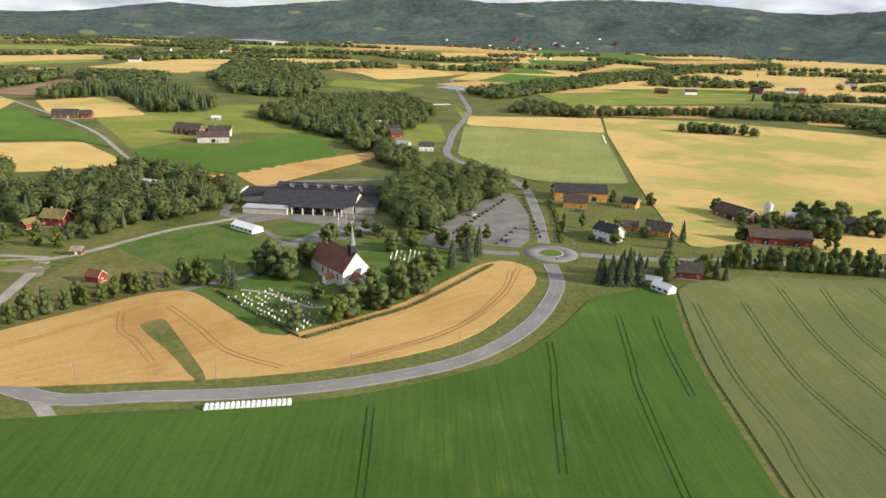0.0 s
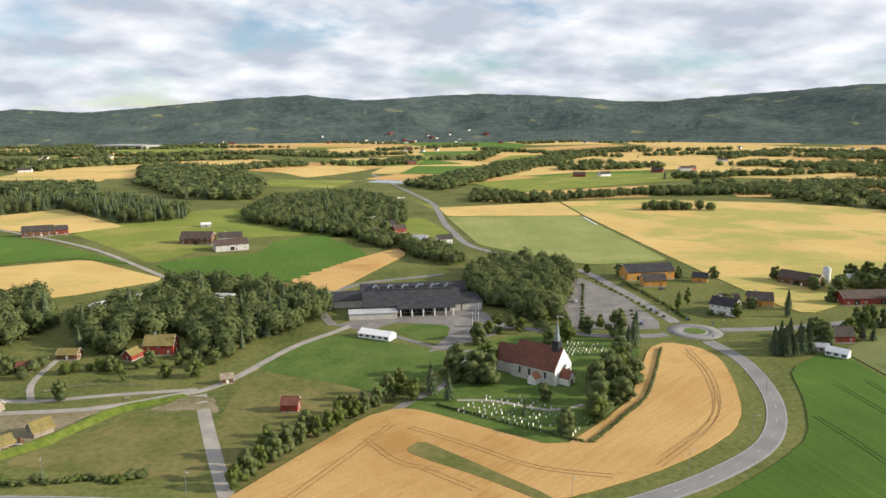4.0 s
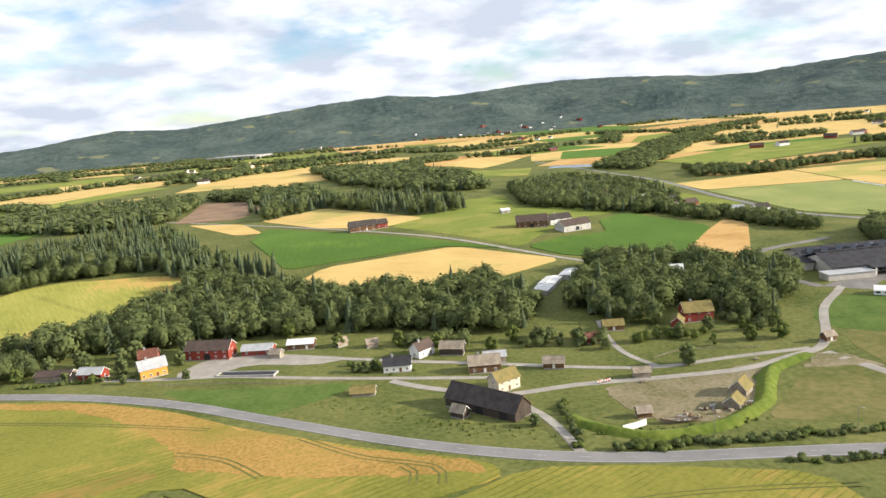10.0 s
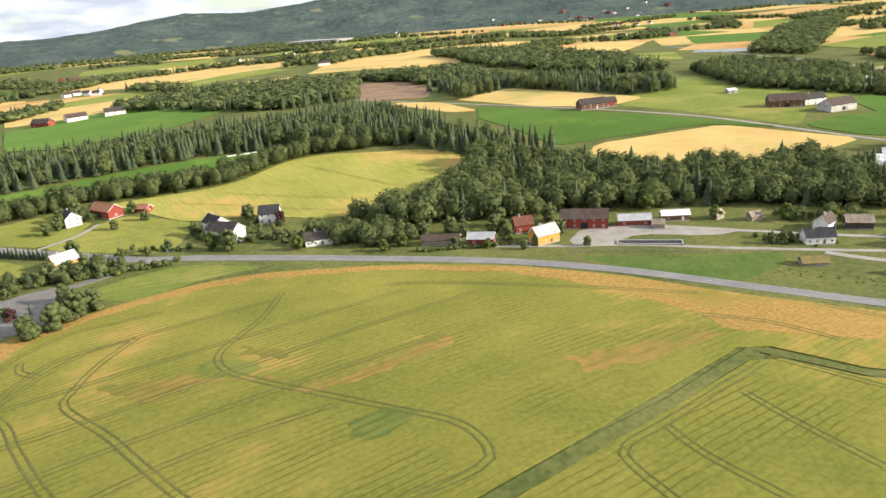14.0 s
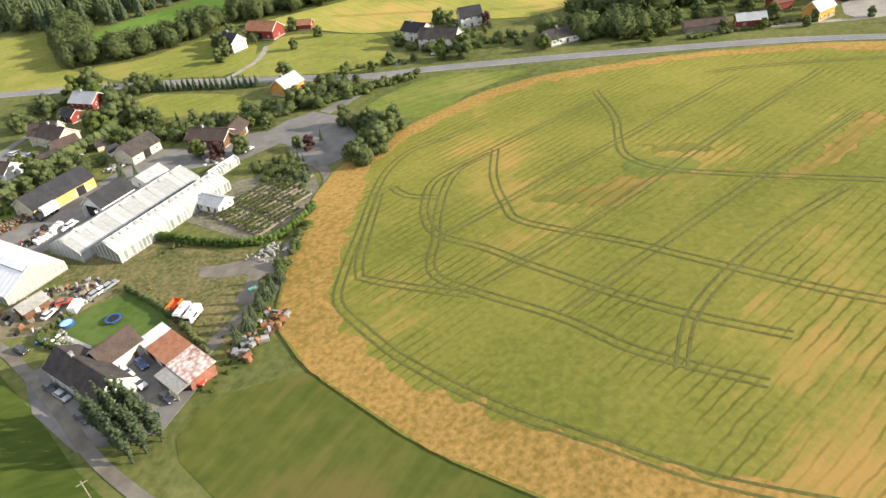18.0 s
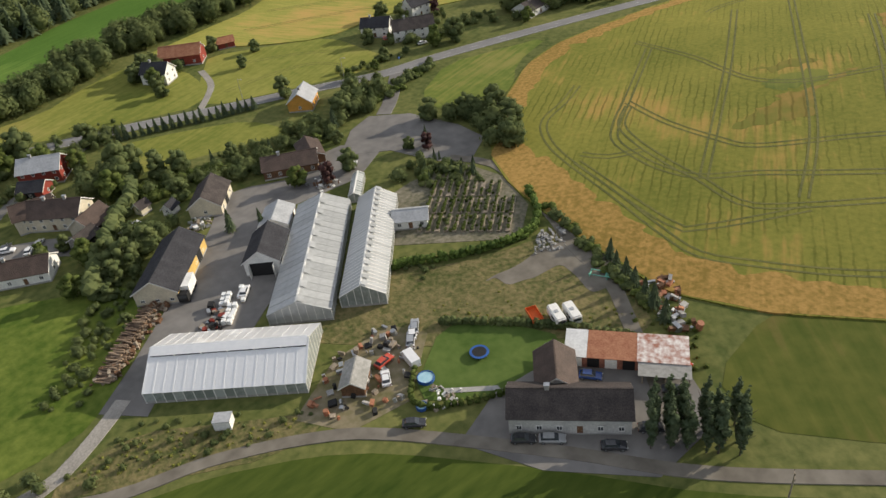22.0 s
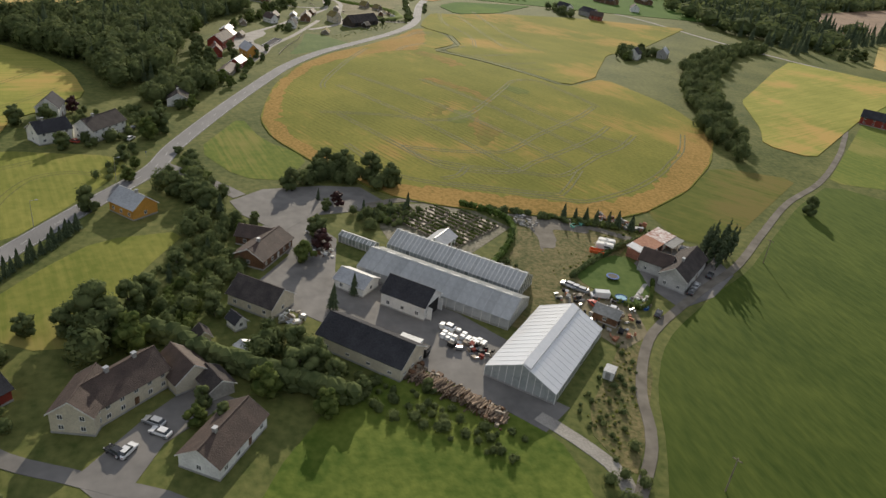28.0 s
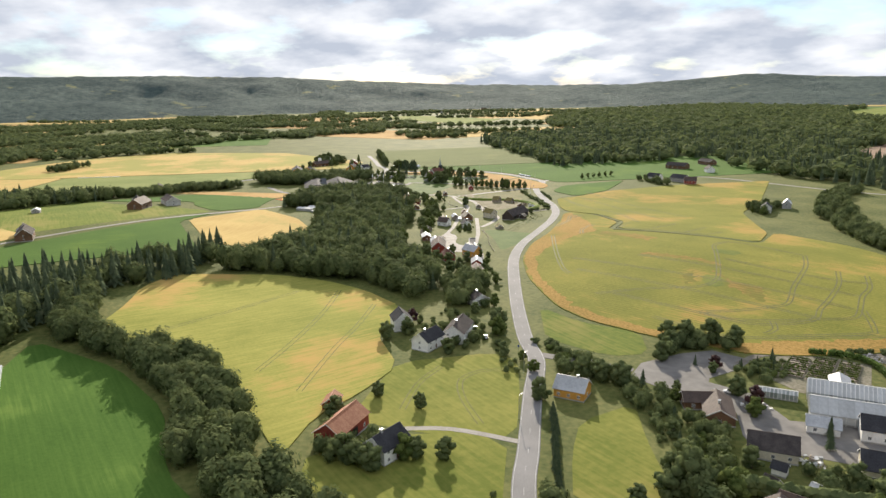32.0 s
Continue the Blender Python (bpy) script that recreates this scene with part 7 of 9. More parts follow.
# grassy bank round the viking yard
bank_pts = [(-192, 296), (-208, 289), (-216, 284), (-225, 272), (-233, 260), (-243, 252.5), (-254, 247), (-268, 245), (-280, 247), (-292, 258), (-297, 270)]
line = curve_through(bank_pts, 1.5)
bvs, bfs = [], []
bank_rng = random.Random(4)
for i, q in enumerate(line):
    a, b = line[max(i - 1, 0)], line[min(i + 1, len(line) - 1)]
    d = (b - a) / (np.linalg.norm(b - a) + 1e-9)
    nrm = np.array((-d[1], d[0]))
    hgt = 1.7 * min(1.0, i / 12) * min(1.0, (len(line) - 1 - i) / 8) + bank_rng.uniform(-0.12, 0.12)
    for s, z in ((-4.2, -0.3), (-2.4, 0.35), (-0.9, 0.9), (0.0, 1.0), (0.9, 0.9), (2.2, 0.4), (3.6, -0.3)):
        x, y = q + nrm * (s + bank_rng.uniform(-0.2, 0.2))
        bvs.append((x, y, land(x, y) + (hgt * z if z > 0 else z)))
for i in range(len(line) - 1):
    for k in range(6):
        bfs.append((7 * i + k, 7 * i + 7 + k, 7 * i + 8 + k, 7 * i + k + 1))
tagged(link("bank", bvs, bfs, M_ROUGH, smooth=True), "green grassy bank round the viking yard", "bank", kind="structure")

# ---------------------------------------------------------------- single trees, rows and hedges
for x, y, hgt, kind in ((-95, 267, 10, "spruce"), (-80, 283, 12, "broad"), (-76, 280, 11, "broad"), (-68, 329, 9, "broad"), (-63, 231, 8, "broad"), (-60, 259, 6, "broad"), (-46, 243, 11, "broad"), (-42, 252, 10, "broad"), (-38, 262, 11, "broad"), (-30, 270, 12, "broad"), (-22, 278, 11, "broad"), (-16, 290, 11, "broad"), (-8, 300, 12, "spruce"), (0, 310, 13, "spruce"), (4, 318, 13, "spruce"), (-1, 327, 11, "broad"), (-13, 335, 8, "broad"), (-53, 354, 8, "young"), (-72, 247, 5, "thuja"), (-107, 270, 8, "broad"), (-100, 274, 11, "spruce"), (-86, 292, 12, "broad"), (-90, 286, 10, "broad"), (-72, 298, 10, "broad"), (-28, 262, 9, "broad"), (-50, 236, 9, "broad"), (-34, 250, 9, "broad"), (-20, 268, 9, "broad"), (-44, 341, 8, "young"), (-30, 347, 8, "young"), (-18, 351, 7, "young"), (-4, 340, 7, "young"), (10, 344, 8, "young"), (-60, 343, 7, "young"), (-67, 336, 8, "broad"), (-26, 326, 9, "broad"), (-36, 322, 8, "broad")):
    plant(kind, x, y, hgt, "churchyard trees")
for x, y in ((-166, 214), (-163, 219), (-160, 224), (-156, 229), (-152, 234), (-148, 239), (-143, 243), (-139, 247), (-135, 252), (-130, 256), (-126, 260), (-121, 265), (-116, 270), (-111, 275), (-158, 232), (-146, 245), (-134, 257)):
    plant("broad", x - 1, y + 2, tree_rng.uniform(6.5, 9.5), "lane tree row", 0.72)
for i in range(38):
    plant("broad", 118 + i * 4.7 + tree_rng.uniform(-0.7, 0.7), 313.5 - i * 0.45 + tree_rng.uniform(-0.8, 0.8), tree_rng.uniform(8.5, 11.5), "leafy shelter row", 0.62)
for x, y in ((55, 286), (59, 284), (63, 284), (67, 285), (72, 286), (61, 290), (66, 294), (70, 297), (76, 292), (57, 290), (64, 289), (69, 290), (60, 287), (66, 287), (72, 300), (68, 301), (73, 294), (62, 296)):
    plant("spruce", x, y, tree_rng.uniform(8, 11.5), "conifers at the roundabout", 1.15)
for x, y, hgt, kind in ((84, 292, 9, "broad"), (90, 306, 9, "broad"), (104, 300, 9, "broad"), (108, 305, 8, "spruce"), (62, 372, 10, "poplar"), (78, 360, 8, "broad"), (74, 344, 7, "broad"), (92, 358, 6, "broad"), (110, 352, 10, "spruce"), (58, 452, 7, "broad"), (40, 462, 6, "broad"), (92, 436, 7, "broad"), (114, 430, 7, "broad"), (170, 384, 9, "broad"), (182, 376, 10, "broad"), (196, 372, 11, "broad"), (222, 372, 10, "broad"), (204, 394, 9, "broad"), (228, 388, 10, "broad"), (150, 418, 8, "broad"), (206, 386, 14, "broad"), (211, 392, 12, "broad"), (201, 399, 12, "broad"), (194, 405, 10, "broad"), (214, 374, 10, "broad"), (164, 379, 9, "broad"), (169, 386, 8, "broad"), (154, 388, 8, "broad"), (143, 360, 8, "broad"), (186, 366, 10, "broad"), (184, 344, 12, "poplar"), (180, 345, 12, "poplar"), (85, 294, 10, "broad"), (88, 300, 9, "broad"), (100, 339, 9, "spruce"), (108, 297, 9, "spruce"), (111, 294, 8, "spruce"), (50, 361, 11, "poplar")):
    plant(kind, x, y, hgt, "farmyard trees")
# clipped hedge beside the country road, and planted strips of the car park
for k in range(22):
    u = k / 21
    plant("bush", 49 + 3 * math.sin(u * 2) - 2 + 2 * u, 344 + u * 86, 1.9, "roadside hedge", 1.15)
for k in range(16):
    u = k / 15
    plant("bush", 24 - 36 * u, 430 - 88 * u, 1.7, "car park shrubs")
for k in range(13):
    u = k / 12
    plant("bush", 36 + 1 * u, 436 - 84 * u, 1.5, "car park shrubs")
for k in range(5):
    plant("bush", 26 - k * 3, 366 - k * 7, 1.5, "car park shrubs")
# museum village
for x, y, hgt, kind in ((-239, 302, 7.5, "broad"), (-366, 336, 4.5, "broad"), (-362, 335, 4.5, "broad"), (-358, 337, 4, "broad"), (-309, 264, 4, "broad"), (-315, 283, 3.5, "broad"), (-307, 344, 6, "broad"), (-373, 371, 6, "broad"), (-213, 336, 6, "broad"), (-204, 318, 6, "broad"), (-192, 316, 7, "broad"), (-228, 332, 6, "broad"), (-296, 352, 7, "broad"), (-270, 338, 7, "broad"), (-284, 346, 6, "broad"), (-330, 356, 6, "broad"), (-346, 362, 7, "broad"), (-456, 356, 4.5, "broad"), (-462, 352, 4, "broad"), (-436, 350, 4, "broad"), (-476, 358, 4, "broad"), (-490, 364, 4, "broad"), (-200, 330, 6, "young"), (-186, 330, 6, "young"), (-220, 318, 5, "young"), (-160, 366, 8, "broad"), (-150, 378, 9, "broad"), (-420, 398, 9, "broad"), (-396, 394, 9, "broad"), (-467, 367, 6, "broad"), (-471, 380, 7, "broad"), (-443, 370, 6, "broad"), (-444, 388, 8, "broad"), (-484, 377, 7, "broad"), (-490, 384, 7, "broad"), (-502, 380, 7, "broad"), (-512, 370, 6, "broad"), (-520, 366, 5, "broad"), (-466, 386, 8, "broad")):
    plant(kind, x, y, hgt, "museum trees")
for k in range(34):
    u = k / 33
    plant("bush", -290 + 95 * u, 240 - 12 * u + tree_rng.uniform(-1.5, 1.5), tree_rng.uniform(1.5, 3.2), "roadside shrubs", 1.2)
for k in range(16):
    u = k / 15
    plant("bush", -250 + 48 * u, 220 - 9 * u + tree_rng.uniform(-1, 1), tree_rng.uniform(1.3, 2.4), "roadside shrubs", 1.2)
for k in range(14):
    u = k / 13
    plant("bush", -300 + 5 * u + tree_rng.uniform(-1, 1), 245 + 36 * u, tree_rng.uniform(1.5, 2.6), "shrubs beside the drive")
for k in range(16):
    u = k / 15
    plant("bush", -505 + 48 * u, 361 - 2 * u, tree_rng.uniform(1.4, 2.2), "hedge before the workshops", 1.2)
# west side
for x, y, hgt, kind in ((-591, 439, 7, "broad"), (-587, 429, 7, "broad"), (-613, 418, 6, "broad"), (-590, 389, 9, "broad"), (-598, 392, 8, "broad"), (-620, 397, 5, "broad"), (-664, 399, 7.5, "broad"), (-649, 377, 7, "broad"), (-654, 372, 7, "broad"), (-660, 367, 8, "broad"), (-666, 362, 7, "spruce"), (-643, 341, 7, "broad"), (-635, 332, 7.5, "broad"), (-630, 322, 9, "broad"), (-634, 313, 9, "broad"), (-640, 306, 8, "broad"), (-626, 328, 8, "broad"), (-656, 326, 4.5, "copper"), (-652, 332, 4, "spruce"), (-660, 330, 4, "broad"), (-671, 352, 4, "broad"), (-677, 356, 4, "broad"), (-689, 364, 4.5, "thuja"), (-699, 371, 5, "broad"), (-705, 372, 5, "spruce"), (-714, 376, 7, "broad"), (-720, 379, 8, "broad"), (-730, 382, 9, "broad"), (-734, 376, 9, "broad"), (-728, 390, 7, "broad"), (-687, 333, 6, "copper"), (-694, 338, 6, "broad"), (-679, 334, 6.5, "broad"), (-658, 303, 5, "thuja"), (-712, 326, 6, "spruce"), (-738, 341, 7, "broad"), (-744, 338, 8, "broad"), (-749, 334, 6, "broad"), (-752, 328, 4, "broad"), (-753, 314, 3.5, "broad"), (-760, 356, 5, "broad"), (-754, 360, 4.5, "broad"), (-748, 427, 11, "broad"), (-755, 424, 10, "broad"), (-736, 405, 7, "broad"), (-744, 416, 8, "broad"), (-738, 418, 7, "spruce"), (-728, 422, 7, "broad"), (-694, 440, 6, "broad"), (-692, 452, 7, "broad"), (-660, 440, 5, "broad"), (-692, 448, 6, "broad"), (-696, 462, 7, "broad"), (-648, 452, 5, "broad"), (-660, 468, 6, "broad"), (-690, 468, 8, "broad"), (-658, 146, 7, "broad"), (-384, 102, 7, "poplar"), (-392, 98, 6, "broad"), (-372, 92, 8, "broad"), (-362, 72, 8, "broad"), (-323, -145, 9, "broad"), (-319, -160, 10, "broad"), (-312, -176, 9, "broad"), (-572, 424, 6, "copper"), (-566, 392, 5, "broad"), (-558, 380, 6, "broad"), (-628, 392, 4, "broad"), (-640, 392, 4.5, "broad"), (-770, 396, 8, "broad"), (-782, 388, 7, "broad"), (-728, 399, 5, "broad"), (-764, 412, 8, "broad")):
    plant(kind, x, y, hgt, "garden and field trees")
for k in range(18):
    u, v = (k % 6) / 5, k // 6
    plant("column", -700.5 + 8.5 * u + v * 2.3 + tree_rng.uniform(-0.5, 0.5), 212 - 10 * u + v * 1.9 + tree_rng.uniform(-0.5, 0.5), tree_rng.uniform(9.5, 12.5), "tall conifers at the farmhouse", 1.02)
for x, y in ((-665, 250), (-667, 246.5), (-668, 243), (-669.5, 240), (-671, 236), (-672, 233), (-674, 229)):
    plant("spruce", x, y, tree_rng.uniform(4.5, 6.0), "spruces along the track", 1.25)
for k in range(20):
    u = k / 19
    plant("spruce" if k % 2 else "thuja", -722 + 46 * u, 417.5 - 18 * u + tree_rng.uniform(-0.6, 0.6), tree_rng.uniform(3.5, 5.5), "roadside conifer hedge", 1.3)
for k in range(6):
    plant("young", -116 + k * 2.0, 126 - k * 8.5, 6, "avenue trees", 1.1)
for k in range(26):
    u = k / 25
    plant("bush", -652 + 40 * u + tree_rng.uniform(-1, 1), 366 + 12 * u + tree_rng.uniform(-3, 3), tree_rng.uniform(1.6, 3.6), "shrubs at the nursery entry", 1.1)
for k in range(26):
    plant("bush", -659 - 14 * (k / 25) + tree_rng.uniform(-1.2, 1.2), 274 - 40 * (k / 25) + tree_rng.uniform(-1.2, 1.2), tree_rng.uniform(1.2, 2.8), "shrubs along the field track", 1.1)


def hedge(name, pts, width, height, label, material=M_LEAF, category="hedge"):
    """A clipped hedge as one ragged mesh along a line."""
    line = curve_through(pts, 1.2)
    cs = [(p[0] + tree_rng.uniform(-0.2, 0.2) * width, p[1] + tree_rng.uniform(-0.2, 0.2) * width, land(*p) + height * z) for p in line for z in (0.3, 0.72)]
    v, f = clumps(len(cs), cs, [max(width, height * 0.55) * 0.62 * tree_rng.uniform(0.85, 1.1) for _ in cs], BALL1, len(cs) * 14, 0.28)
    tagged(link(name, v.tolist(), f.tolist(), material), label, category)


hedge("hedge", [(-699, 285), (-687, 277), (-677, 272), (-668, 271), (-661, 276), (-656, 284)], 1.6, 2.4, "long clipped green hedge round the plant yard", M_HEDGE)
hedge("hedge", [(-729, 383), (-731, 371), (-738, 362), (-743, 354), (-750, 342), (-755, 331)], 3.4, 5.2, "tall dark hedge behind the villas")
for x, y, hgt, kind in ((-728, 384, 12, "broad"), (-724, 387, 9, "broad"), (-747, 341, 8, "broad"), (-751, 348, 7, "broad"), (-718.6, 332, 6.5, "spruce"), (-759.5, 361, 4.5, "broad"), (-758, 336, 6, "broad"), (-721, 360, 6, "broad")):
    plant(kind, x, y, hgt, "trees of the villa gardens")
hedge("hedge", [(-716, 256), (-722, 249), (-717, 243), (-708, 238)], 1.0, 1.5, "low garden hedge of the farmhouse", M_LEAF2)
hedge("hedge", [(-704, 262), (-694, 250), (-686, 238), (-681, 229)], 1.4, 1.6, "overgrown hedge along the garden")
hedge("hedge", [(-100, 263), (-60, 223), (-58, 222)], 0.8, 1.0, "low clipped churchyard hedge")
hedge("hedge", [(-57, 222), (-38, 239), (-20, 257), (10, 304)], 1.0, 1.3, "low hedge between churchyard and wheat")
wood("shrubbery", [(-730, 378), (-716, 376), (-704, 368), (-700, 360), (-722, 364), (-730, 366)], 2.6, ("bush",), (1.6, 3.4), "dense garden shrubbery behind the houses", M_LEAF2, seed=51, category="shrubs")
wood("shrubbery", [(-704, 382), (-690, 372), (-676, 362), (-664, 352), (-676, 358), (-700, 366)], 3.2, ("bush",), (1.6, 3.6), "dense garden shrubs along the pasture", M_LEAF, seed=52, category="shrubs")
wood("shrubbery", [(-742, 332), (-752, 316), (-764, 304), (-768, 296), (-776, 300), (-762, 322), (-750, 336)], 2.8, ("bush",), (1.0, 2.6), "scrub along the log pile", M_LEAF, seed=53, category="shrubs")
wood("shrubbery", [(-764, 282), (-738, 261), (-735, 258), (-760, 268), (-778, 279)], 1.7, ("bush",), (0.3, 0.8), "tall weeds beside the greenhouse", M_PASTURE, seed=54, category="weeds")
wood("shrubbery", [(-700, 262), (-688, 250), (-678, 240), (-676, 232), (-682, 236), (-694, 248)], 1.8, ("bush",), (0.3, 0.8), "tall weeds behind the garden", M_PASTURE, seed=55, category="weeds")
wood("shrubbery", [(-762, 284), (-748, 272), (-738, 264), (-735, 259), (-748, 262), (-764, 272), (-778, 281)], 2.6, ("bush",), (0.6, 1.7), "rank weeds and low scrub beside the greenhouse", M_LEAF, seed=58, category="shrubs")
wood("shrubbery", [(-680, 236), (-676, 228), (-682, 218), (-679, 214), (-671, 224), (-668, 236)], 2.0, ("bush",), (0.5, 1.3), "tall weeds behind the machine shed", M_LEAF2, seed=59, category="shrubs")
wood("shrubbery", [(-770, 272), (-790, 280), (-830, 296), (-880, 314), (-884, 322), (-830, 306), (-786, 290)], 4.5, ("bush",), (1.2, 3.2), "scrub between lane and yard entry", M_LEAF, seed=56, category="shrubs")
wood("shrubbery", [(-606, 396), (-582, 396), (-560, 400), (-556, 410), (-586, 404), (-604, 402)], 3.5, ("bush",), (1.5, 4.0), "garden shrubs round the roadside villas", M_LEAF, seed=57, category="shrubs")
wood("shrubbery", [(-640, 404), (-625, 400), (-612, 398), (-606, 392), (-640, 396)], 4, ("bush",), (1.5, 3.5), "shrubs along the main road", M_LEAF, seed=58, category="shrubs")
wood("shrubbery", [(-758, 432), (-722, 438), (-706, 430), (-728, 433), (-756, 425)], 4, ("bush",), (1.2, 3.0), "shrubs along the western road", M_LEAF, seed=59, category="shrubs")
wood("shrubbery", [(-340, 264), (-318, 258), (-306, 262), (-326, 272), (-346, 282)], 3.4, ("bush",), (0.4, 1.1), "scattered scrub on the rough slope", M_LEAF2, seed=61, category="shrubs")
wood("shrubbery", [(-736, 398), (-730, 408), (-746, 430), (-772, 420), (-778, 400), (-760, 392)], 5, ("bush",), (1.5, 4.5), "garden trees and shrubs round the red house", M_LEAF, seed=62, category="shrubs")

wood("shrubbery", [(-684, 290), (-672, 277), (-663, 282), (-660, 292), (-672, 300)], 1.9, ("bush",), (0.4, 1.2), "low nursery plants standing in beds", M_LEAF2, seed=71, category="plants")
wood("shrubbery", [(-664, 300), (-658, 298), (-657, 312), (-668, 316), (-672, 310)], 2.4, ("bush",), (0.8, 2.4), "young shrubs for sale beside the hedge", M_LEAF, seed=72, category="plants")
wood("shrubbery", [(-700, 284), (-692, 282), (-690, 276), (-698, 276)], 2.0, ("bush",), (0.6, 1.6), "overgrown plants at the greenhouse end", M_LEAF, seed=73, category="plants")
wood("shrubbery", [(-706, 270), (-694, 268), (-684, 256), (-678, 248), (-690, 250), (-704, 262)], 2.8, ("bush",), (0.2, 0.7), "tufts of tall weeds on dry ground", M_PASTURE, seed=74, category="weeds")

for k, (poly, sp, h0, h1, lab, m) in enumerate((
        ([(-302, 346), (-284, 338), (-262, 328), (-256, 346), (-288, 356)], 6.0, 2.5, 6.5, "bushes and small trees behind the museum huts", M_LEAF),
        ([(-248, 332), (-226, 324), (-214, 334), (-236, 346)], 5.5, 2.0, 5.5, "bushes beside the museum farm", M_LEAF2),
        ([(-206, 346), (-192, 326), (-176, 334), (-184, 356)], 5.0, 3.0, 7.0, "leafy trees before the red museum farm", M_LEAF),
        ([(-352, 364), (-330, 354), (-310, 350), (-316, 362), (-350, 372)], 5.0, 2.0, 6.0, "thicket between huts and wood", M_LEAF),
        ([(-384, 306), (-360, 288), (-336, 268), (-306, 250), (-300, 254), (-330, 276), (-356, 296), (-378, 312)], 2.6, 0.3, 0.9, "tall rough grass on the road bank", M_ROUGH),
        ([(-296, 252), (-270, 243), (-250, 243), (-236, 247), (-262, 250), (-290, 258)], 2.8, 0.4, 1.6, "brambles on the grassy bank", M_LEAF2),
        ([(-376, 346), (-352, 328), (-340, 330), (-356, 348)], 5.0, 1.0, 3.0, "garden bushes beside the white house", M_LEAF2),
        ([(-66, 352), (-40, 352), (-24, 346), (-28, 340), (-60, 344)], 6.0, 4.0, 8.0, "park trees between church and centre", M_LEAF),
        ([(60, 356), (84, 350), (88, 342), (64, 344)], 5.5, 2.0, 5.0, "garden trees round the white farmhouse", M_LEAF),
        ([(160, 394), (214, 396), (226, 380), (200, 370), (176, 380)], 7.0, 5.0, 9.0, "tall farmyard trees among the barns", M_LEAF))):
    wood("shrubbery", poly, sp, ("bush", "broad") if h1 > 3 else ("bush",), (h0, h1), lab, m, seed=400 + k, category="shrubs")

# fuller growth round the nursery and the villas
for poly, h0, h1, sp, lab in (
        ([(-716, 374), (-700, 366), (-690, 360), (-700, 350), (-712, 362), (-728, 370)], 2.0, 5.0, 3.6, "garden trees and shrubs behind the storehouse"),
        ([(-686, 362), (-668, 356), (-656, 364), (-668, 372), (-684, 374)], 2.5, 6.0, 4.0, "dense trees round the bungalow garden"),
        ([(-654, 356), (-640, 372), (-632, 382), (-646, 384), (-658, 376)], 3.0, 7.0, 4.2, "trees and shrubs at the car park entry"),
        ([(-642, 348), (-636, 340), (-630, 322), (-636, 306), (-646, 304), (-640, 318), (-641, 336)], 4.0, 8.0, 4.4, "leafy trees between car park and barley"),
        ([(-726, 346), (-734, 340), (-744, 332), (-750, 338), (-740, 350), (-730, 352)], 2.5, 6.0, 3.6, "leafy thicket behind the nursery barn"),
        ([(-740, 392), (-728, 386), (-722, 380), (-734, 376), (-744, 384)], 5.0, 10.0, 5.0, "tall trees beside the pale villa"),
        ([(-732, 424), (-716, 421), (-728, 412), (-740, 414)], 3.0, 7.0, 4.5, "trees along the residential road"),
        ([(-612, 412), (-604, 414), (-586, 420), (-570, 424), (-572, 414), (-590, 408), (-606, 402)], 2.0, 5.0, 4.0, "garden trees round the roadside villas"),
        ([(-556, 392), (-540, 392), (-532, 384), (-538, 380), (-552, 380), (-562, 386)], 2.0, 5.0, 4.0, "garden trees round the low white house"),
        ([(-694, 460), (-680, 456), (-676, 466), (-664, 470), (-672, 476), (-692, 474)], 3.0, 7.0, 4.6, "farmyard trees round the red barn"),
        ([(-672, 320), (-660, 324), (-658, 316), (-668, 312), (-678, 314)], 1.6, 4.0, 3.2, "ornamental shrubs beside the car park"),
        ([(-205, 60), (-176, 66), (-150, 66), (-150, 76), (-200, 74)], 4.0, 8.0, 6.0, "farmyard trees at the avenue's end"),
        ([(-394, 98), (-360, 92), (-352, 60), (-362, 48), (-372, 72)], 4.0, 8.0, 5.5, "trees round the field house")):
    wood("shrubbery", poly, sp, ("bush", "broad"), (h0, h1), lab, M_LEAF, seed=int(-poly[0][0]), category="shrubs")

# ---------------------------------------------------------------- wheel tracks in the crops
def tracks(key, pts, material=M_TRACK, gauge=1.9, width=0.5, above=0.40):
    """A pair of wheel tracks through a standing crop, as parts of the field."""
    for s in (-1, 1):
        link("wheel_track", *ribbon(pts, width, above, offset=s * gauge / 2, step=3.0, side=False), material, FIELDS[key])


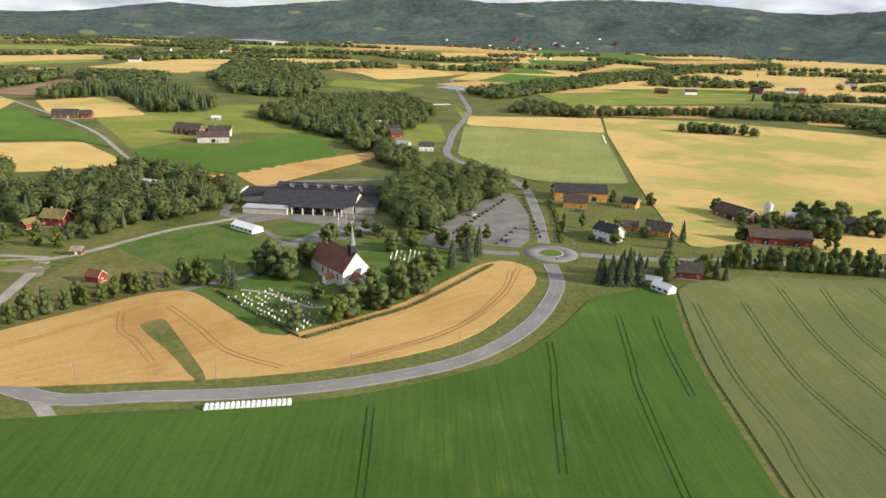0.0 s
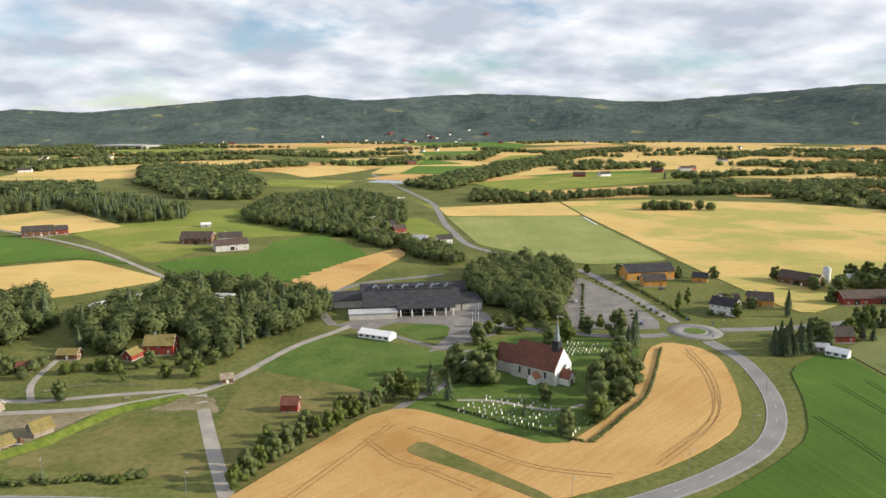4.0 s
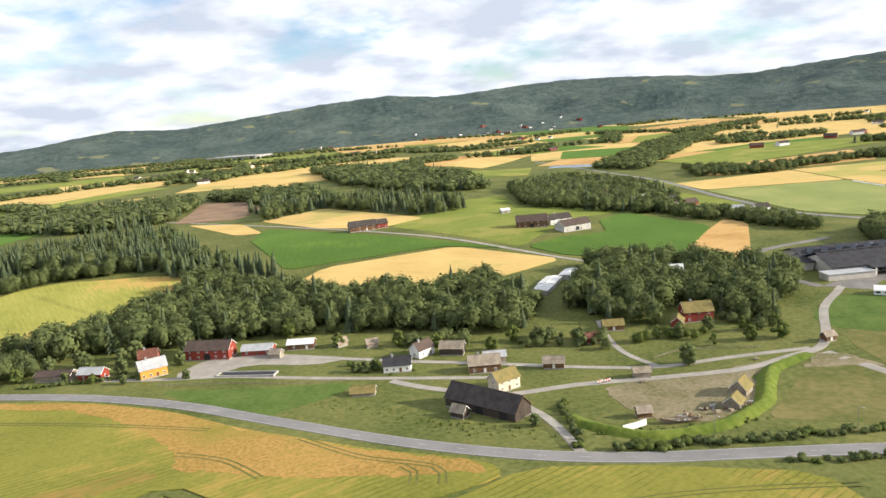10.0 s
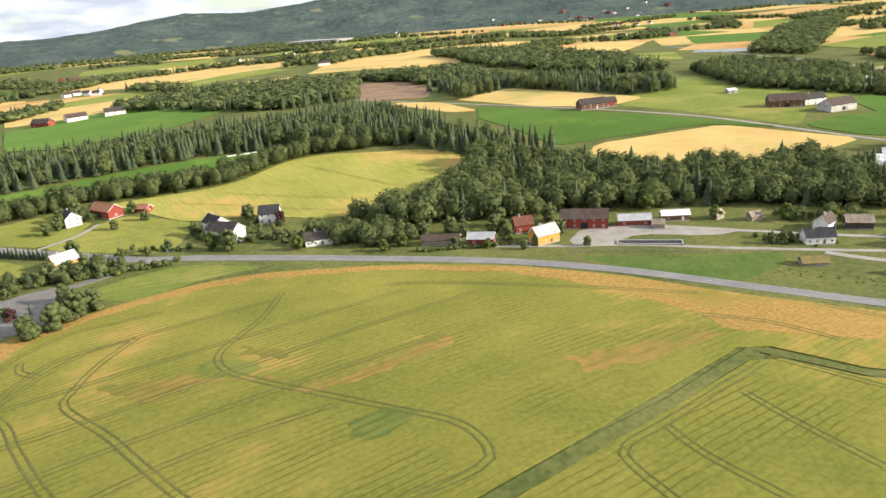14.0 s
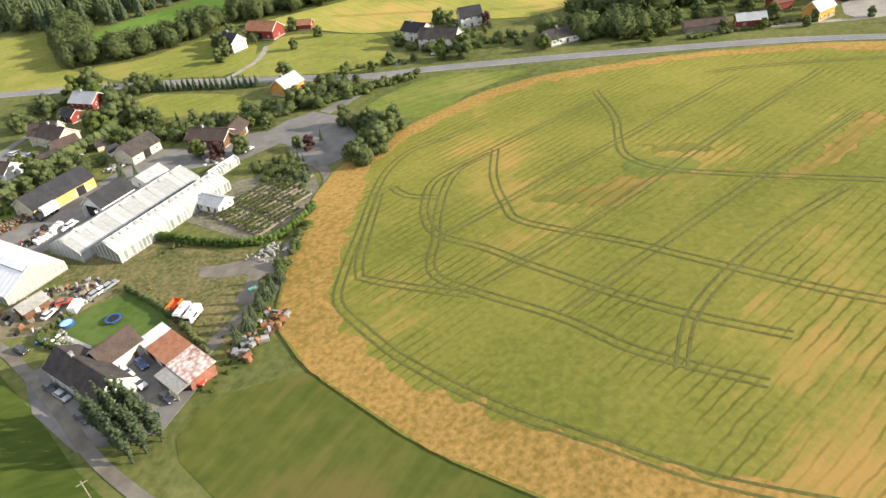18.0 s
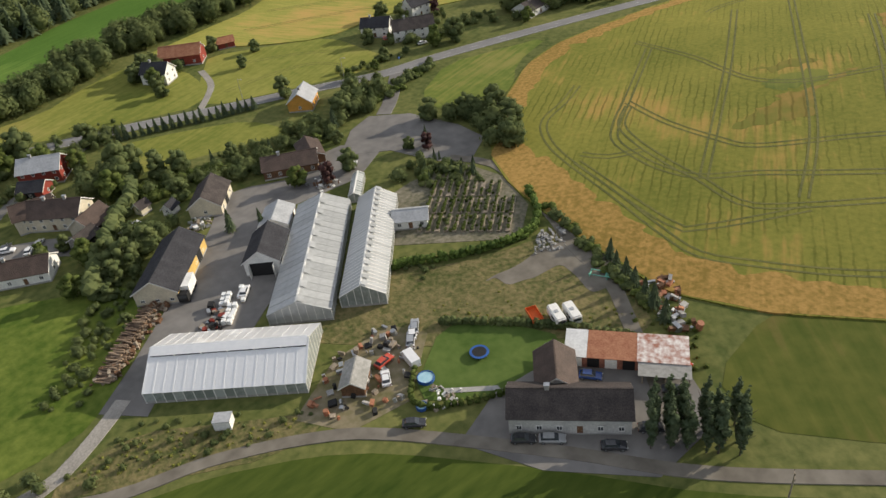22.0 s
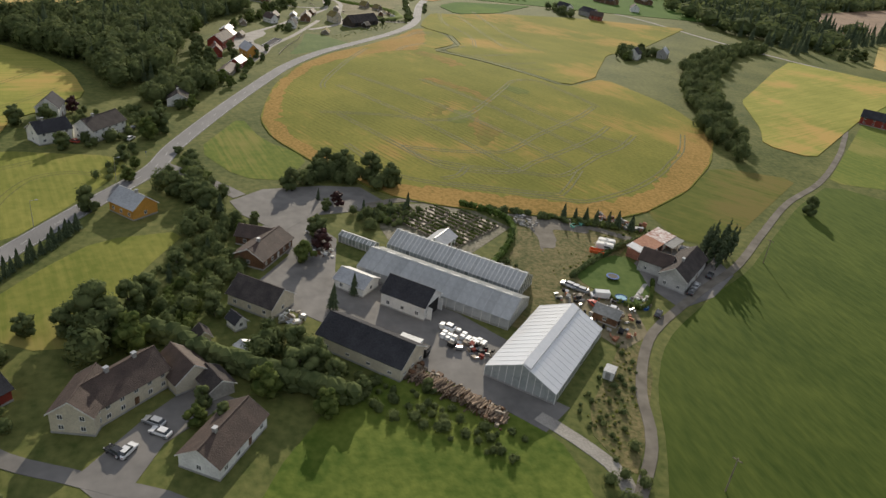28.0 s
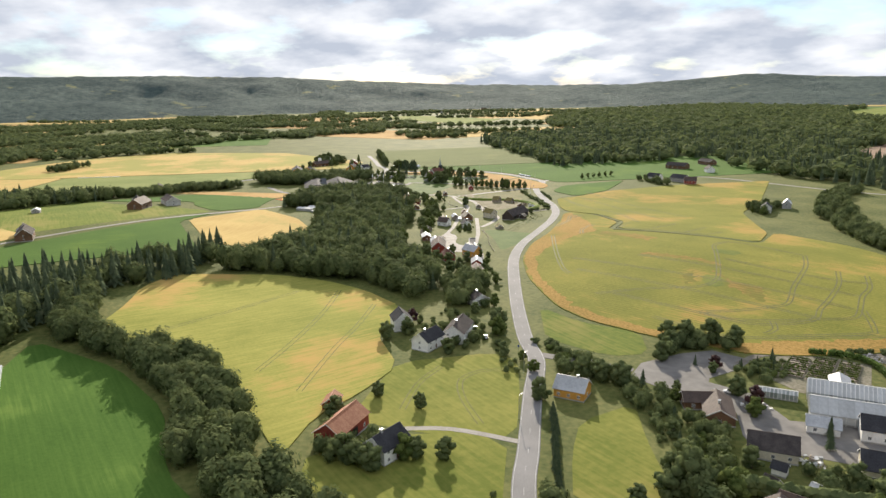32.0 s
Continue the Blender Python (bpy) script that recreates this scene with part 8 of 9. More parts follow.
for pts in ([(-598, 318), (-610, 313), (-623, 309), (-631, 301), (-637, 289), (-644, 266), (-650, 247), (-652, 236), (-648, 226), (-641, 213), (-632, 201), (-624, 192), (-612, 181), (-596, 167), (-572, 153)],
            [(-560, 318), (-599, 297), (-611, 291), (-621, 284), (-625, 275), (-627, 264), (-625, 254), (-616, 244), (-606, 230), (-588, 208), (-570, 192)],
            [(-602, 294), (-613, 288), (-619, 278), (-624, 263), (-626, 253), (-629, 244), (-629, 237), (-622, 228), (-607, 212), (-597, 198), (-580, 183)],
            [(-600, 296), (-605, 278), (-606, 261), (-604, 251), (-586, 233), (-571, 216), (-556, 200), (-539, 186)],
            [(-625, 253), (-596, 268), (-560, 287), (-511, 315)], [(-620, 230), (-587, 245), (-536, 276), (-487, 306)], [(-607, 213), (-596, 219), (-540, 248), (-500, 270)],
            [(-633, 286), (-630, 279), (-622, 274)], [(-637, 284), (-646, 249), (-643, 241), (-623, 227)],
            [(-557, 326), (-560, 301), (-565, 286), (-568, 273), (-562, 260), (-542, 245), (-517, 229), (-501, 219), (-495, 208), (-498, 201), (-516, 193), (-539, 184)],
            [(-592, 191), (-582, 205), (-558, 221), (-530, 233)], [(-518, 322), (-505, 321), (-465, 308), (-415, 289)],
            [(-422, 270), (-406, 262), (-393, 247)], [(-384, 274), (-365, 255), (-344, 243), (-343, 232)], [(-353, 246), (-350, 241), (-351, 234)]):
    tracks("hump", pts, gauge=2.0, width=0.62)
for pts in ([(-420, 236), (-431, 228), (-454, 212), (-466, 204), (-467, 198), (-462, 186)], [(-455, 210), (-451, 199), (-441, 184)], [(-432, 222), (-427, 209), (-418, 191)], [(-417, 239), (-398, 220)], [(-400, 214), (-350, 205), (-290, 212), (-240, 205)], [(-395, 190), (-340, 190), (-250, 190)], [(-390, 165), (-330, 170), (-220, 170)]):
    tracks("field_b", pts, above=0.40)
for pts in ([(-676, 424), (-655, 424), (-640, 420), (-634, 410), (-636, 402)], [(-660, 446), (-640, 436), (-626, 424)]):
    tracks("barley_small", pts, above=0.09, width=0.3)
for pts in ([(-640, 478), (-600, 462), (-570, 448), (-540, 436)], [(-620, 492), (-590, 478), (-550, 462), (-512, 450)], [(-570, 530), (-540, 500), (-510, 470)]):
    tracks("barley_north", pts, above=0.40, width=0.3)
for pts in ([(89, 266), (82, 206), (82, 173), (79, 143), (79, 60)], [(109, 268), (102, 211), (103, 183), (106, 150), (104, 60)], [(131, 286), (123, 234), (123, 194), (126, 120)], [(150, 288), (140, 241), (141, 200), (146, 120)], [(172, 290), (164, 230), (166, 150)]):
    tracks("olive", pts, M_TRACKO, width=0.45)
for pts in ([(26, 225), (25, 206), (23, 188), (20, 150)], [(55, 250), (51, 211), (49, 193), (47, 130)], [(69, 250), (66, 225), (64, 190)], [(-30, 178), (-28, 140), (-26, 90)]):
    tracks("south_green", pts, M_TRACKG, width=0.4, above=0.40)
for pts in ([(18, 298), (14, 276), (0, 244), (-16, 224), (-44, 203)], [(22, 302), (12, 266), (-8, 232), (-40, 208)], [(-113, 216), (-101, 201)], [(-113, 246), (-96, 228), (-80, 210), (-60, 200)], [(-118, 250), (-140, 222), (-156, 202)], [(-128, 240), (-120, 222), (-108, 214)]):
    tracks("church", pts, M_TRACKW, above=0.40)
sheet("grass_wedge", [(-117, 229), (-111, 235), (-104, 226), (-80, 191), (-84, 190), (-98, 208), (-112, 222)], M_DRY, 0.41, "overgrown grassy wedge inside the wheat", "", parent=FIELDS["church"])
sheet("ripe_edge", ragged_line([(-639, 312), (-647.5, 308), (-656.5, 289), (-662.5, 264), (-666.5, 234), (-659.5, 216), (-639.5, 188), (-609.5, 160.5), (-570, 134.5)], 5, 0.15, 5) + ragged_line([(-570, 134.5), (-566, 148), (-600, 171), (-626, 190), (-641, 207), (-651, 225), (-654, 240), (-648, 266), (-640, 292), (-639, 312)], 2.5, 1.0, 6), M_RIPE, 0.375, "ripe orange margin of the barley field", "", parent=FIELDS["hump"], round_=1)
sheet("ripe_edge", ragged([(-330, 236), (-332, 244), (-360, 258), (-404, 286), (-433, 311), (-471, 332), (-514, 345), (-546, 349), (-546, 344), (-510, 338), (-470, 323), (-440, 298), (-424, 276), (-420, 258), (-380, 244)], 3, 0.8, 7), M_RIPE, 0.375, "ripe golden northern margin of the barley", "", parent=FIELDS["hump"], round_=1)
sheet("ripe_edge", ragged_line([(-545, 349.4), (-570, 351.2), (-592, 346.2), (-620, 330.2), (-641, 312)], 5, 0.15, 8) + ragged_line([(-641, 312), (-638, 304), (-620, 321), (-592, 338), (-570, 344), (-545, 342), (-545, 349)], 2.5, 0.9, 9), M_RIPE, 0.376, "ripe golden margin along the main road", "", parent=FIELDS["hump"], round_=1)
for k, (poly, m, lab) in enumerate((
        ([(-572, 269), (-562, 268), (-555, 264), (-553, 257), (-560, 256), (-572, 262)], M_LUSH, "dark lush patch in the barley"),
        ([(-526, 224), (-518, 229), (-509, 225), (-516, 216), (-524, 216)], M_LUSH, "dark lush hollow in the barley"),
        ([(-563, 279), (-549, 272), (-546, 262), (-552, 266), (-562, 272)], M_SCORCH, "scorched orange patch in the barley"),
        ([(-600, 261), (-590, 254), (-581, 248), (-569, 254), (-557, 254), (-547, 252), (-551, 256), (-562, 254), (-573, 261), (-588, 262)], M_SCORCH, "scorched orange patch in the barley"),
        ([(-500, 268), (-523, 252), (-540, 244), (-539, 240), (-521, 246), (-498, 262)], M_SCORCH, "scorched orange patch in the barley"),
        ([(-470, 246), (-446, 252), (-430, 262), (-424, 254), (-444, 242), (-466, 236)], M_SCORCH, "scorched orange patch in the barley"))):
    sheet("patch", ragged(poly, 2.0, 0.9, 20 + k), m, 0.378 + 0.001 * k, lab, "", parent=FIELDS["hump"], round_=1, skirt=False)
sheet("ditch_grass", [(-505, 188), (-478, 205), (-450, 222), (-419, 246), (-392, 225), (-350, 222), (-350, 219), (-394, 222), (-418, 242), (-448, 219), (-474, 202), (-502, 185)], M_GRASS, 0.30, "grassy ditch between two barley fields", "ditch", round_=0)

bed = tagged(new("flower_bed"), "square red and yellow flower bed in the grass", "flower bed")
bed.matrix_basis = pose(-165.3, 466.7, land(-165.3, 466.7) + 0.1, 0, 0, 30)
M_REDFLOWER = surface("red_flowers", (0.40, 0.05, 0.02), (0.60, 0.14, 0.04), big=0.8, small=3.0, bump=0.8)
M_YELLOWFLOWER = surface("yellow_flowers", (0.55, 0.34, 0.03), (0.72, 0.50, 0.08), big=0.8, small=3.0, bump=0.8)
part("red_flowers", box_bm(-6, 6, -5, 5, -0.1, 0.30), M_REDFLOWER, bed)
for a in (35, -35):
    part("yellow_flowers", at_place(box_bm(-5.5, 5.5, -0.8, 0.8, 0.2, 0.36 + 0.01 * (a > 0)), Matrix.Rotation(radians(a), 4, "Z")), M_YELLOWFLOWER, bed)

# ---------------------------------------------------------------- gravestones
grave_me = []
for w, hgt, m in ((0.7, 0.8, M_STONE), (0.6, 1.0, M_WHITE), (0.8, 0.7, M_GREYROOF)):
    bm = box_bm(-w / 2, w / 2, -0.09, 0.09, -0.1, hgt)
    bmesh.ops.bevel(bm, geom=[e for e in bm.edges if abs(e.verts[0].co.z - hgt) < 0.01 and abs(e.verts[1].co.z - hgt) < 0.01], offset=0.06, segments=2, affect="EDGES")
    me = bpy.data.meshes.new("gravestone"); bm.to_mesh(me); bm.free(); me.materials.append(m)
    grave_me.append(me)
grave_rng = random.Random(8)
yard_poly = [(-98, 257), (-84, 268), (-66, 262), (-50, 238), (-62, 226), (-80, 241)]
count = 0
for i in range(24):
    for j in range(22):
        x, y = -100 + i * 2.3 * 0.72 + j * 2.9 * 0.72 - 6, 256 - i * 2.3 * 0.70 + j * 2.9 * 0.66 - 12
        if count < 230 and inside(x, y, yard_poly) and grave_rng.random() < 0.72:
            g = new("gravestone", grave_rng.choice(grave_me))
            g.matrix_basis = pose(x + grave_rng.uniform(-0.3, 0.3), y + grave_rng.uniform(-0.3, 0.3), land(x, y) + 0.08, 0, 0, 42 + grave_rng.uniform(-6, 6))
            tagged(g, "pale upright gravestone in the grass", "gravestone", "gravestones")
            count += 1
for i in range(12):
    for j in range(6):
        x, y = -38 + i * 2.1, 304 + j * 3.2 + i * 0.3
        if grave_rng.random() < 0.75 and inside(x, y, [(-38, 303), (-14, 300), (-12, 318), (-36, 326)]):
            g = new("gravestone", grave_rng.choice(grave_me))
            g.matrix_basis = pose(x, y, land(x, y) + 0.08, 0, 0, 42)
            tagged(g, "pale upright gravestone in the grass", "gravestone", "northern gravestones")
road("churchyard_path", [(-92, 266), (-78, 262), (-62, 250), (-48, 252)], 1.8, M_GRAVEL, "gravel path between the graves", "path", 0.10)

# ---------------------------------------------------------------- vehicles
def car_proto(name, label, body_mat, L=4.3, W=1.75, H=1.45, van=False):
    c = tagged(new(name), label, "car" if not van else "van")
    bm = bmesh.new()
    prof = [(-L / 2, 0.35), (-L / 2, 0.85), (-L / 2 + 0.25, 0.98), (L / 2 - 1.3, 1.0), (L / 2 - 0.15, 0.80), (L / 2, 0.6), (L / 2, 0.35)]
    if van:
        prof = [(-L / 2, 0.35), (-L / 2, H), (L / 2 - 1.1, H), (L / 2 - 0.5, 1.15), (L / 2, 0.95), (L / 2, 0.35)]
    a = [bm.verts.new((x, -W / 2, z)) for x, z in prof]
    b = [bm.verts.new((x, W / 2, z)) for x, z in prof]
    bm.faces.new(a); bm.faces.new(b[::-1])
    for i in range(len(prof)):
        j = (i + 1) % len(prof)
        bm.faces.new((a[i], b[i], b[j], a[j]))
    bmesh.ops.recalc_face_normals(bm, faces=bm.faces)
    bmesh.ops.bevel(bm, geom=bm.edges[:], offset=0.06, segments=1, affect="EDGES")
    part("body", bm, body_mat, c)
    if not van:
        x0, x1 = -L / 2 + 0.35, L / 2 - 1.2
        w = W / 2 - 0.1
        v = [(x0, -w, 0.98), (x1, -w, 0.98), (x1, w, 0.98), (x0, w, 0.98), (x0 + 0.45, -w + 0.15, H - 0.03), (x1 - 0.75, -w + 0.15, H - 0.03), (x1 - 0.75, w - 0.15, H - 0.03), (x0 + 0.45, w - 0.15, H - 0.03)]
        part("window_band", poly_bm(v, [(0, 1, 2, 3), (4, 5, 6, 7), (0, 1, 5, 4), (1, 2, 6, 5), (2, 3, 7, 6), (3, 0, 4, 7)]), M_GLASS, c, "dark car windows")
        part("roof", box_bm(x0 + 0.42, x1 - 0.72, -w + 0.13, w - 0.13, H - 0.04, H + 0.02), body_mat, c)
    else:
        part("windscreen", slab((L / 2 - 1.08, -W / 2 + 0.1, H - 0.06), (L / 2 - 1.08, W / 2 - 0.1, H - 0.06), (L / 2 - 0.46, W / 2 - 0.1, 1.22), (L / 2 - 0.46, -W / 2 + 0.1, 1.22), 0.04), M_GLASS, c)
    for sx in (-L / 2 + 0.75, L / 2 - 0.8):
        for sy in (-1, 1):
            wheel = part("wheel", at_place(cone_bm(0.31, 0.31, -0.1, 0.1, 12), Matrix.Translation((sx, sy * (W / 2 - 0.08), 0.31)) @ Matrix.Rotation(radians(90), 4, "X")), M_RUBBER, c)
            part("rim", at_place(cone_bm(0.18, 0.18, -0.115, 0.115, 10), Matrix.Translation((sx, sy * (W / 2 - 0.08), 0.31)) @ Matrix.Rotation(radians(90), 4, "X")), M_METAL, wheel)
    for sy in (-1, 1):
        part("headlight", box_bm(L / 2 - 0.06, L / 2 + 0.02, sy * W * 0.36 - 0.16, sy * W * 0.36 + 0.16, 0.62, 0.76), M_WHITE, c)
        part("tail_light", box_bm(-L / 2 - 0.02, -L / 2 + 0.05, sy * W * 0.38 - 0.12, sy * W * 0.38 + 0.12, 0.68, 0.84), M_RED, c)
    return c


CARS = {
    "white": car_proto("car", "white hatchback car parked on asphalt", surface("white_car_paint", (0.70, 0.70, 0.70), (0.80, 0.80, 0.80), rough=0.25, bump=0, coat=0.8)),
    "dark": car_proto("car", "dark grey car parked on asphalt", surface("dark_car_paint", (0.02, 0.022, 0.026), (0.05, 0.05, 0.055), rough=0.25, bump=0, coat=0.8)),
    "blue": car_proto("car", "dark blue car parked on asphalt", surface("blue_car_paint", (0.02, 0.05, 0.18), (0.04, 0.08, 0.26), rough=0.25, bump=0, coat=0.8)),
    "silver": car_proto("car", "silver estate car parked on asphalt", surface("silver_car_paint", (0.38, 0.39, 0.40), (0.50, 0.51, 0.52), rough=0.3, bump=0, metal=0.5, coat=0.8), 4.6),
    "red": car_proto("car", "faded red car parked on gravel", surface("red_car_paint", (0.45, 0.06, 0.03), (0.58, 0.09, 0.05), rough=0.3, bump=0, coat=0.6)),
    "van": car_proto("van", "white delivery van parked on asphalt", MATS["white_car_paint"], 5.2, 2.0, 2.2, True),
}


def park(kind, x, y, rot):
    return copy_thing(CARS[kind], pose(x, y, land(x, y) + 0.10, 0, 0, rot))


for kind, x, y, rot in (("white", -698, 228, -50), ("white", -694.6, 223.4, -48), ("blue", -695.2, 229.8, -55), ("dark", -714, 228.5, -45), ("dark", -704.6, 216.8, -45), ("silver", -710.6, 225.0, -45), ("dark", -688, 217, -50), ("silver", -758.5, 368.5, 60), ("white", -761.5, 367, 60), ("dark", -766, 374, 50), ("white", -766, 372, -30),
                        ("white", 4, 391, 60), ("dark", -11, 379, 60), ("dark", -14, 367, 60), ("silver", -17, 362, 60), ("blue", 20, 343, 60), ("dark", -3, 356, 60), ("van", -54, 391, 85), ("silver", -70, 300, 40), ("van", -316, 330, 20), ("white", -728.5, 304.5, 50), ("red", -726, 262.5, 40), ("white", -600, 398, -20), ("dark", -588, 399, -25), ("red", -606, 416, 60), ("white", -677, 335, 45), ("dark", 66, 408, 20), ("white", 88, 382, 0), ("silver", -712, 262.5, 50), ("white", -710.5, 263.8, 50), ("silver", -709, 265, 50), ("red", -719.5, 261.5, 10), ("van", -715.5, 258.0, 80), ("white", -722, 257.5, 60), ("dark", -697.5, 214.8, -45), ("dark", -725, 244.8, -40), ("red", -682.5, 219.5, -20)):
    park(kind, x, y, rot)
for c in CARS.values():
    c.location = (0, 0, -520)

# lorry with a white box, caravans, trailers
truck = tagged(new("box_lorry"), "lorry with a white box body beside the barn", "lorry")
truck.matrix_basis = pose(-737.2, 316.0, land(-738, 314) + 0.08, 0, 0, 53)
part("box_body", box_bm(-3.2, 2.2, -1.25, 1.25, 1.0, 3.6), M_WHITE, truck)
cab = part("cab", box_bm(-5.2, -3.4, -1.15, 1.15, 0.6, 2.7), M_DARK, truck)
part("windscreen", box_bm(-5.24, -5.18, -1.0, 1.0, 1.6, 2.5), M_GLASS, cab)
for x in (-4.4, -0.6, 1.2):
    for s in (-1, 1):
        part("wheel", at_place(cone_bm(0.48, 0.48, -0.15, 0.15, 12), Matrix.Translation((x, s * 1.0, 0.48)) @ Matrix.Rotation(radians(90), 4, "X")), M_RUBBER, truck)
for x, y, rot in ((-687.9, 244.8, 66), (-685.3, 243.0, 66)):
    c = tagged(new("caravan"), "white touring caravan on dry grass", "caravan", "caravans")
    c.matrix_basis = pose(x, y, land(x, y) + 0.1, 0, 0, rot)
    bm = box_bm(-2.7, 2.7, -1.1, 1.1, 0.5, 2.6)
    bmesh.ops.bevel(bm, geom=[e for e in bm.edges], offset=0.25, segments=2, affect="EDGES")
    part("body", bm, M_WHITE, c)
    part("window", box_bm(-2.72, -2.68, -0.8, 0.8, 1.4, 2.1), M_GLASS, c)
    for s in (-1, 1):
        part("side_window", box_bm(-1.6, 0.2, s * 1.1 - 0.02, s * 1.1 + 0.02, 1.4, 2.0), M_GLASS, c)
        part("wheel", at_place(cone_bm(0.32, 0.32, -0.1, 0.1, 12), Matrix.Translation((0.2, s * 0.95, 0.32)) @ Matrix.Rotation(radians(90), 4, "X")), M_RUBBER, c)
    part("drawbar", box_bm(2.7, 3.9, -0.08, 0.08, 0.45, 0.55), M_METAL, c)
    part("roof_hatch", box_bm(-0.4, 0.4, -0.35, 0.35, 2.6, 2.72), M_GREYROOF, c)
M_ORANGE = painted("orange_paint", (0.62, 0.13, 0.03))
tr = tagged(new("tipping_trailer"), "orange tipping trailer beside the caravans", "trailer")
tr.matrix_basis = pose(-690.5, 248.5, land(-690, 248) + 0.1, 0, 0, 66)
for x0, x1, y0, y1, z0, z1 in ((-2.2, 2.2, -1.1, 1.1, 0.8, 0.95), (-2.2, 2.2, -1.15, -1.05, 0.9, 1.7), (-2.2, 2.2, 1.05, 1.15, 0.9, 1.7), (-2.25, -2.15, -1.1, 1.1, 0.9, 1.7), (2.15, 2.25, -1.1, 1.1, 0.9, 1.7)):
    part("side_board", box_bm(x0, x1, y0, y1, z0, z1), M_ORANGE, tr)
for s in (-1, 1):
    part("wheel", at_place(cone_bm(0.42, 0.42, -0.14, 0.14, 12), Matrix.Translation((0, s * 1.0, 0.42)) @ Matrix.Rotation(radians(90), 4, "X")), M_RUBBER, tr)

# ---------------------------------------------------------------- nursery yard goods
yard_rng = random.Random(31)


def pallets(x, y, rot, n, label):
    """Wrapped white goods on wooden pallets in a double row."""
    for i in range(n):
        for j in range(2):
            if yard_rng.random() < 0.12:
                continue
            p = tagged(new("wrapped_pallet"), label, "pallet", "wrapped pallets")
            p.matrix_basis = pose(x, y, land(x, y) + 0.1, 0, 0, rot) @ pose(i * 1.35, j * 1.25, 0, 0, 0, yard_rng.uniform(-6, 6))
            part("pallet", box_bm(-0.6, 0.6, -0.5, 0.5, 0, 0.14), M_WOOD, p)
            part("load", box_bm(-0.55, 0.55, -0.46, 0.46, 0.14, yard_rng.uniform(0.7, 1.4)), M_PLASTIC, p)


pallets(-731, 301, 50, 5, "white wrapped sacks on a wooden pallet")
pallets(-736, 297, 50, 5, "white wrapped sacks on a wooden pallet")
pallets(-733.4, 303.8, 50, 3, "white wrapped sacks on a wooden pallet")


def heap_of(name, label, category, poly, n, mats, size, seed, kind="stuff"):
    """A litter of odd boxes, drums and boards in one mesh each colour, joined as stuff."""
    r = random.Random(seed)
    bx, by = [p[0] for p in poly], [p[1] for p in poly]
    for m in mats:
        bm = bmesh.new()
        k = 0
        while k < n // len(mats):
            x, y = r.uniform(min(bx), max(bx)), r.uniform(min(by), max(by))
            if not inside(x, y, poly):
                continue
            s = [r.uniform(*size) * q for q in (1.0, r.uniform(0.4, 1.0), r.uniform(0.3, 0.8))]
            mtx = Matrix.Translation((x, y, land(x, y) + s[2] / 2 + r.choice((0.05, 0.05, 0.5)))) @ Euler((r.uniform(-0.3, 0.3), r.uniform(-0.3, 0.3), r.uniform(0, 6))).to_matrix().to_4x4()
            if r.random() < 0.3:
                bmesh.ops.create_cone(bm, cap_ends=True, segments=9, radius1=s[1] / 2, radius2=s[1] / 2.2, depth=s[2] * 1.4, matrix=mtx)
            else:
                bmesh.ops.create_cube(bm, size=1, matrix=mtx @ Matrix.Diagonal((*s, 1)))
            k += 1
        me = bpy.data.meshes.new(name); bm.to_mesh(me); bm.free(); me.materials.append(m)
        tagged(new(name, me), label, category, kind=kind)


heap_of("scrap_heap", "mixed scrap metal and machine parts in a yard", "scrap", [(-738, 262), (-726, 270), (-712, 271), (-709, 262), (-722, 251), (-732, 253)], 95, (M_METAL, M_GREYW, M_DARK, M_WOOD, M_RUSTROOF), (0.4, 1.7), 1)
heap_of("scrap_heap", "machine parts beside the great greenhouse", "scrap", [(-742, 300), (-736, 306), (-734, 300), (-740, 295)], 50, (M_METAL, M_RED, M_DARK, M_WOOD), (0.5, 1.7), 2)
heap_of("stone_heap", "heap of pale building rubble beside the track", "rubble", [(-675, 264), (-668, 269), (-662, 266), (-668, 260)], 80, (M_STONE, M_PLINTH, M_OLDROOF), (0.3, 1.2), 3)
heap_of("scrap_heap", "old farm implements along the track", "scrap", [(-668, 240), (-662, 236), (-672, 222), (-676, 226)], 60, (M_METAL, M_BROWN, M_GREYW, M_RUSTROOF), (0.5, 2.0), 4)
heap_of("yard_clutter", "clutter beside the storehouse", "clutter", [(-724, 346), (-719, 344), (-722, 338), (-728, 341)], 40, (M_METAL, M_WHITE, M_WOOD), (0.4, 1.6), 5)
heap_of("yard_clutter", "garden clutter on the terrace", "clutter", [(-722, 247), (-717, 250), (-713, 245), (-718, 242)], 40, (M_WHITE, M_GREYW, M_WOOD), (0.3, 1.0), 6)
heap_of("yard_clutter", "plant trolleys and boxes at the greenhouse", "clutter", [(-693, 336), (-686, 338), (-684, 330), (-692, 330)], 40, (M_METAL, M_WHITE, M_BROWN), (0.4, 1.4), 7)
heap_of("yard_clutter", "stacked boards and tools before the museum huts", "clutter", [(-268, 252), (-238, 256), (-236, 264), (-262, 259)], 50, (M_WOOD, M_BROWN, M_STONE), (0.4, 1.8), 8)
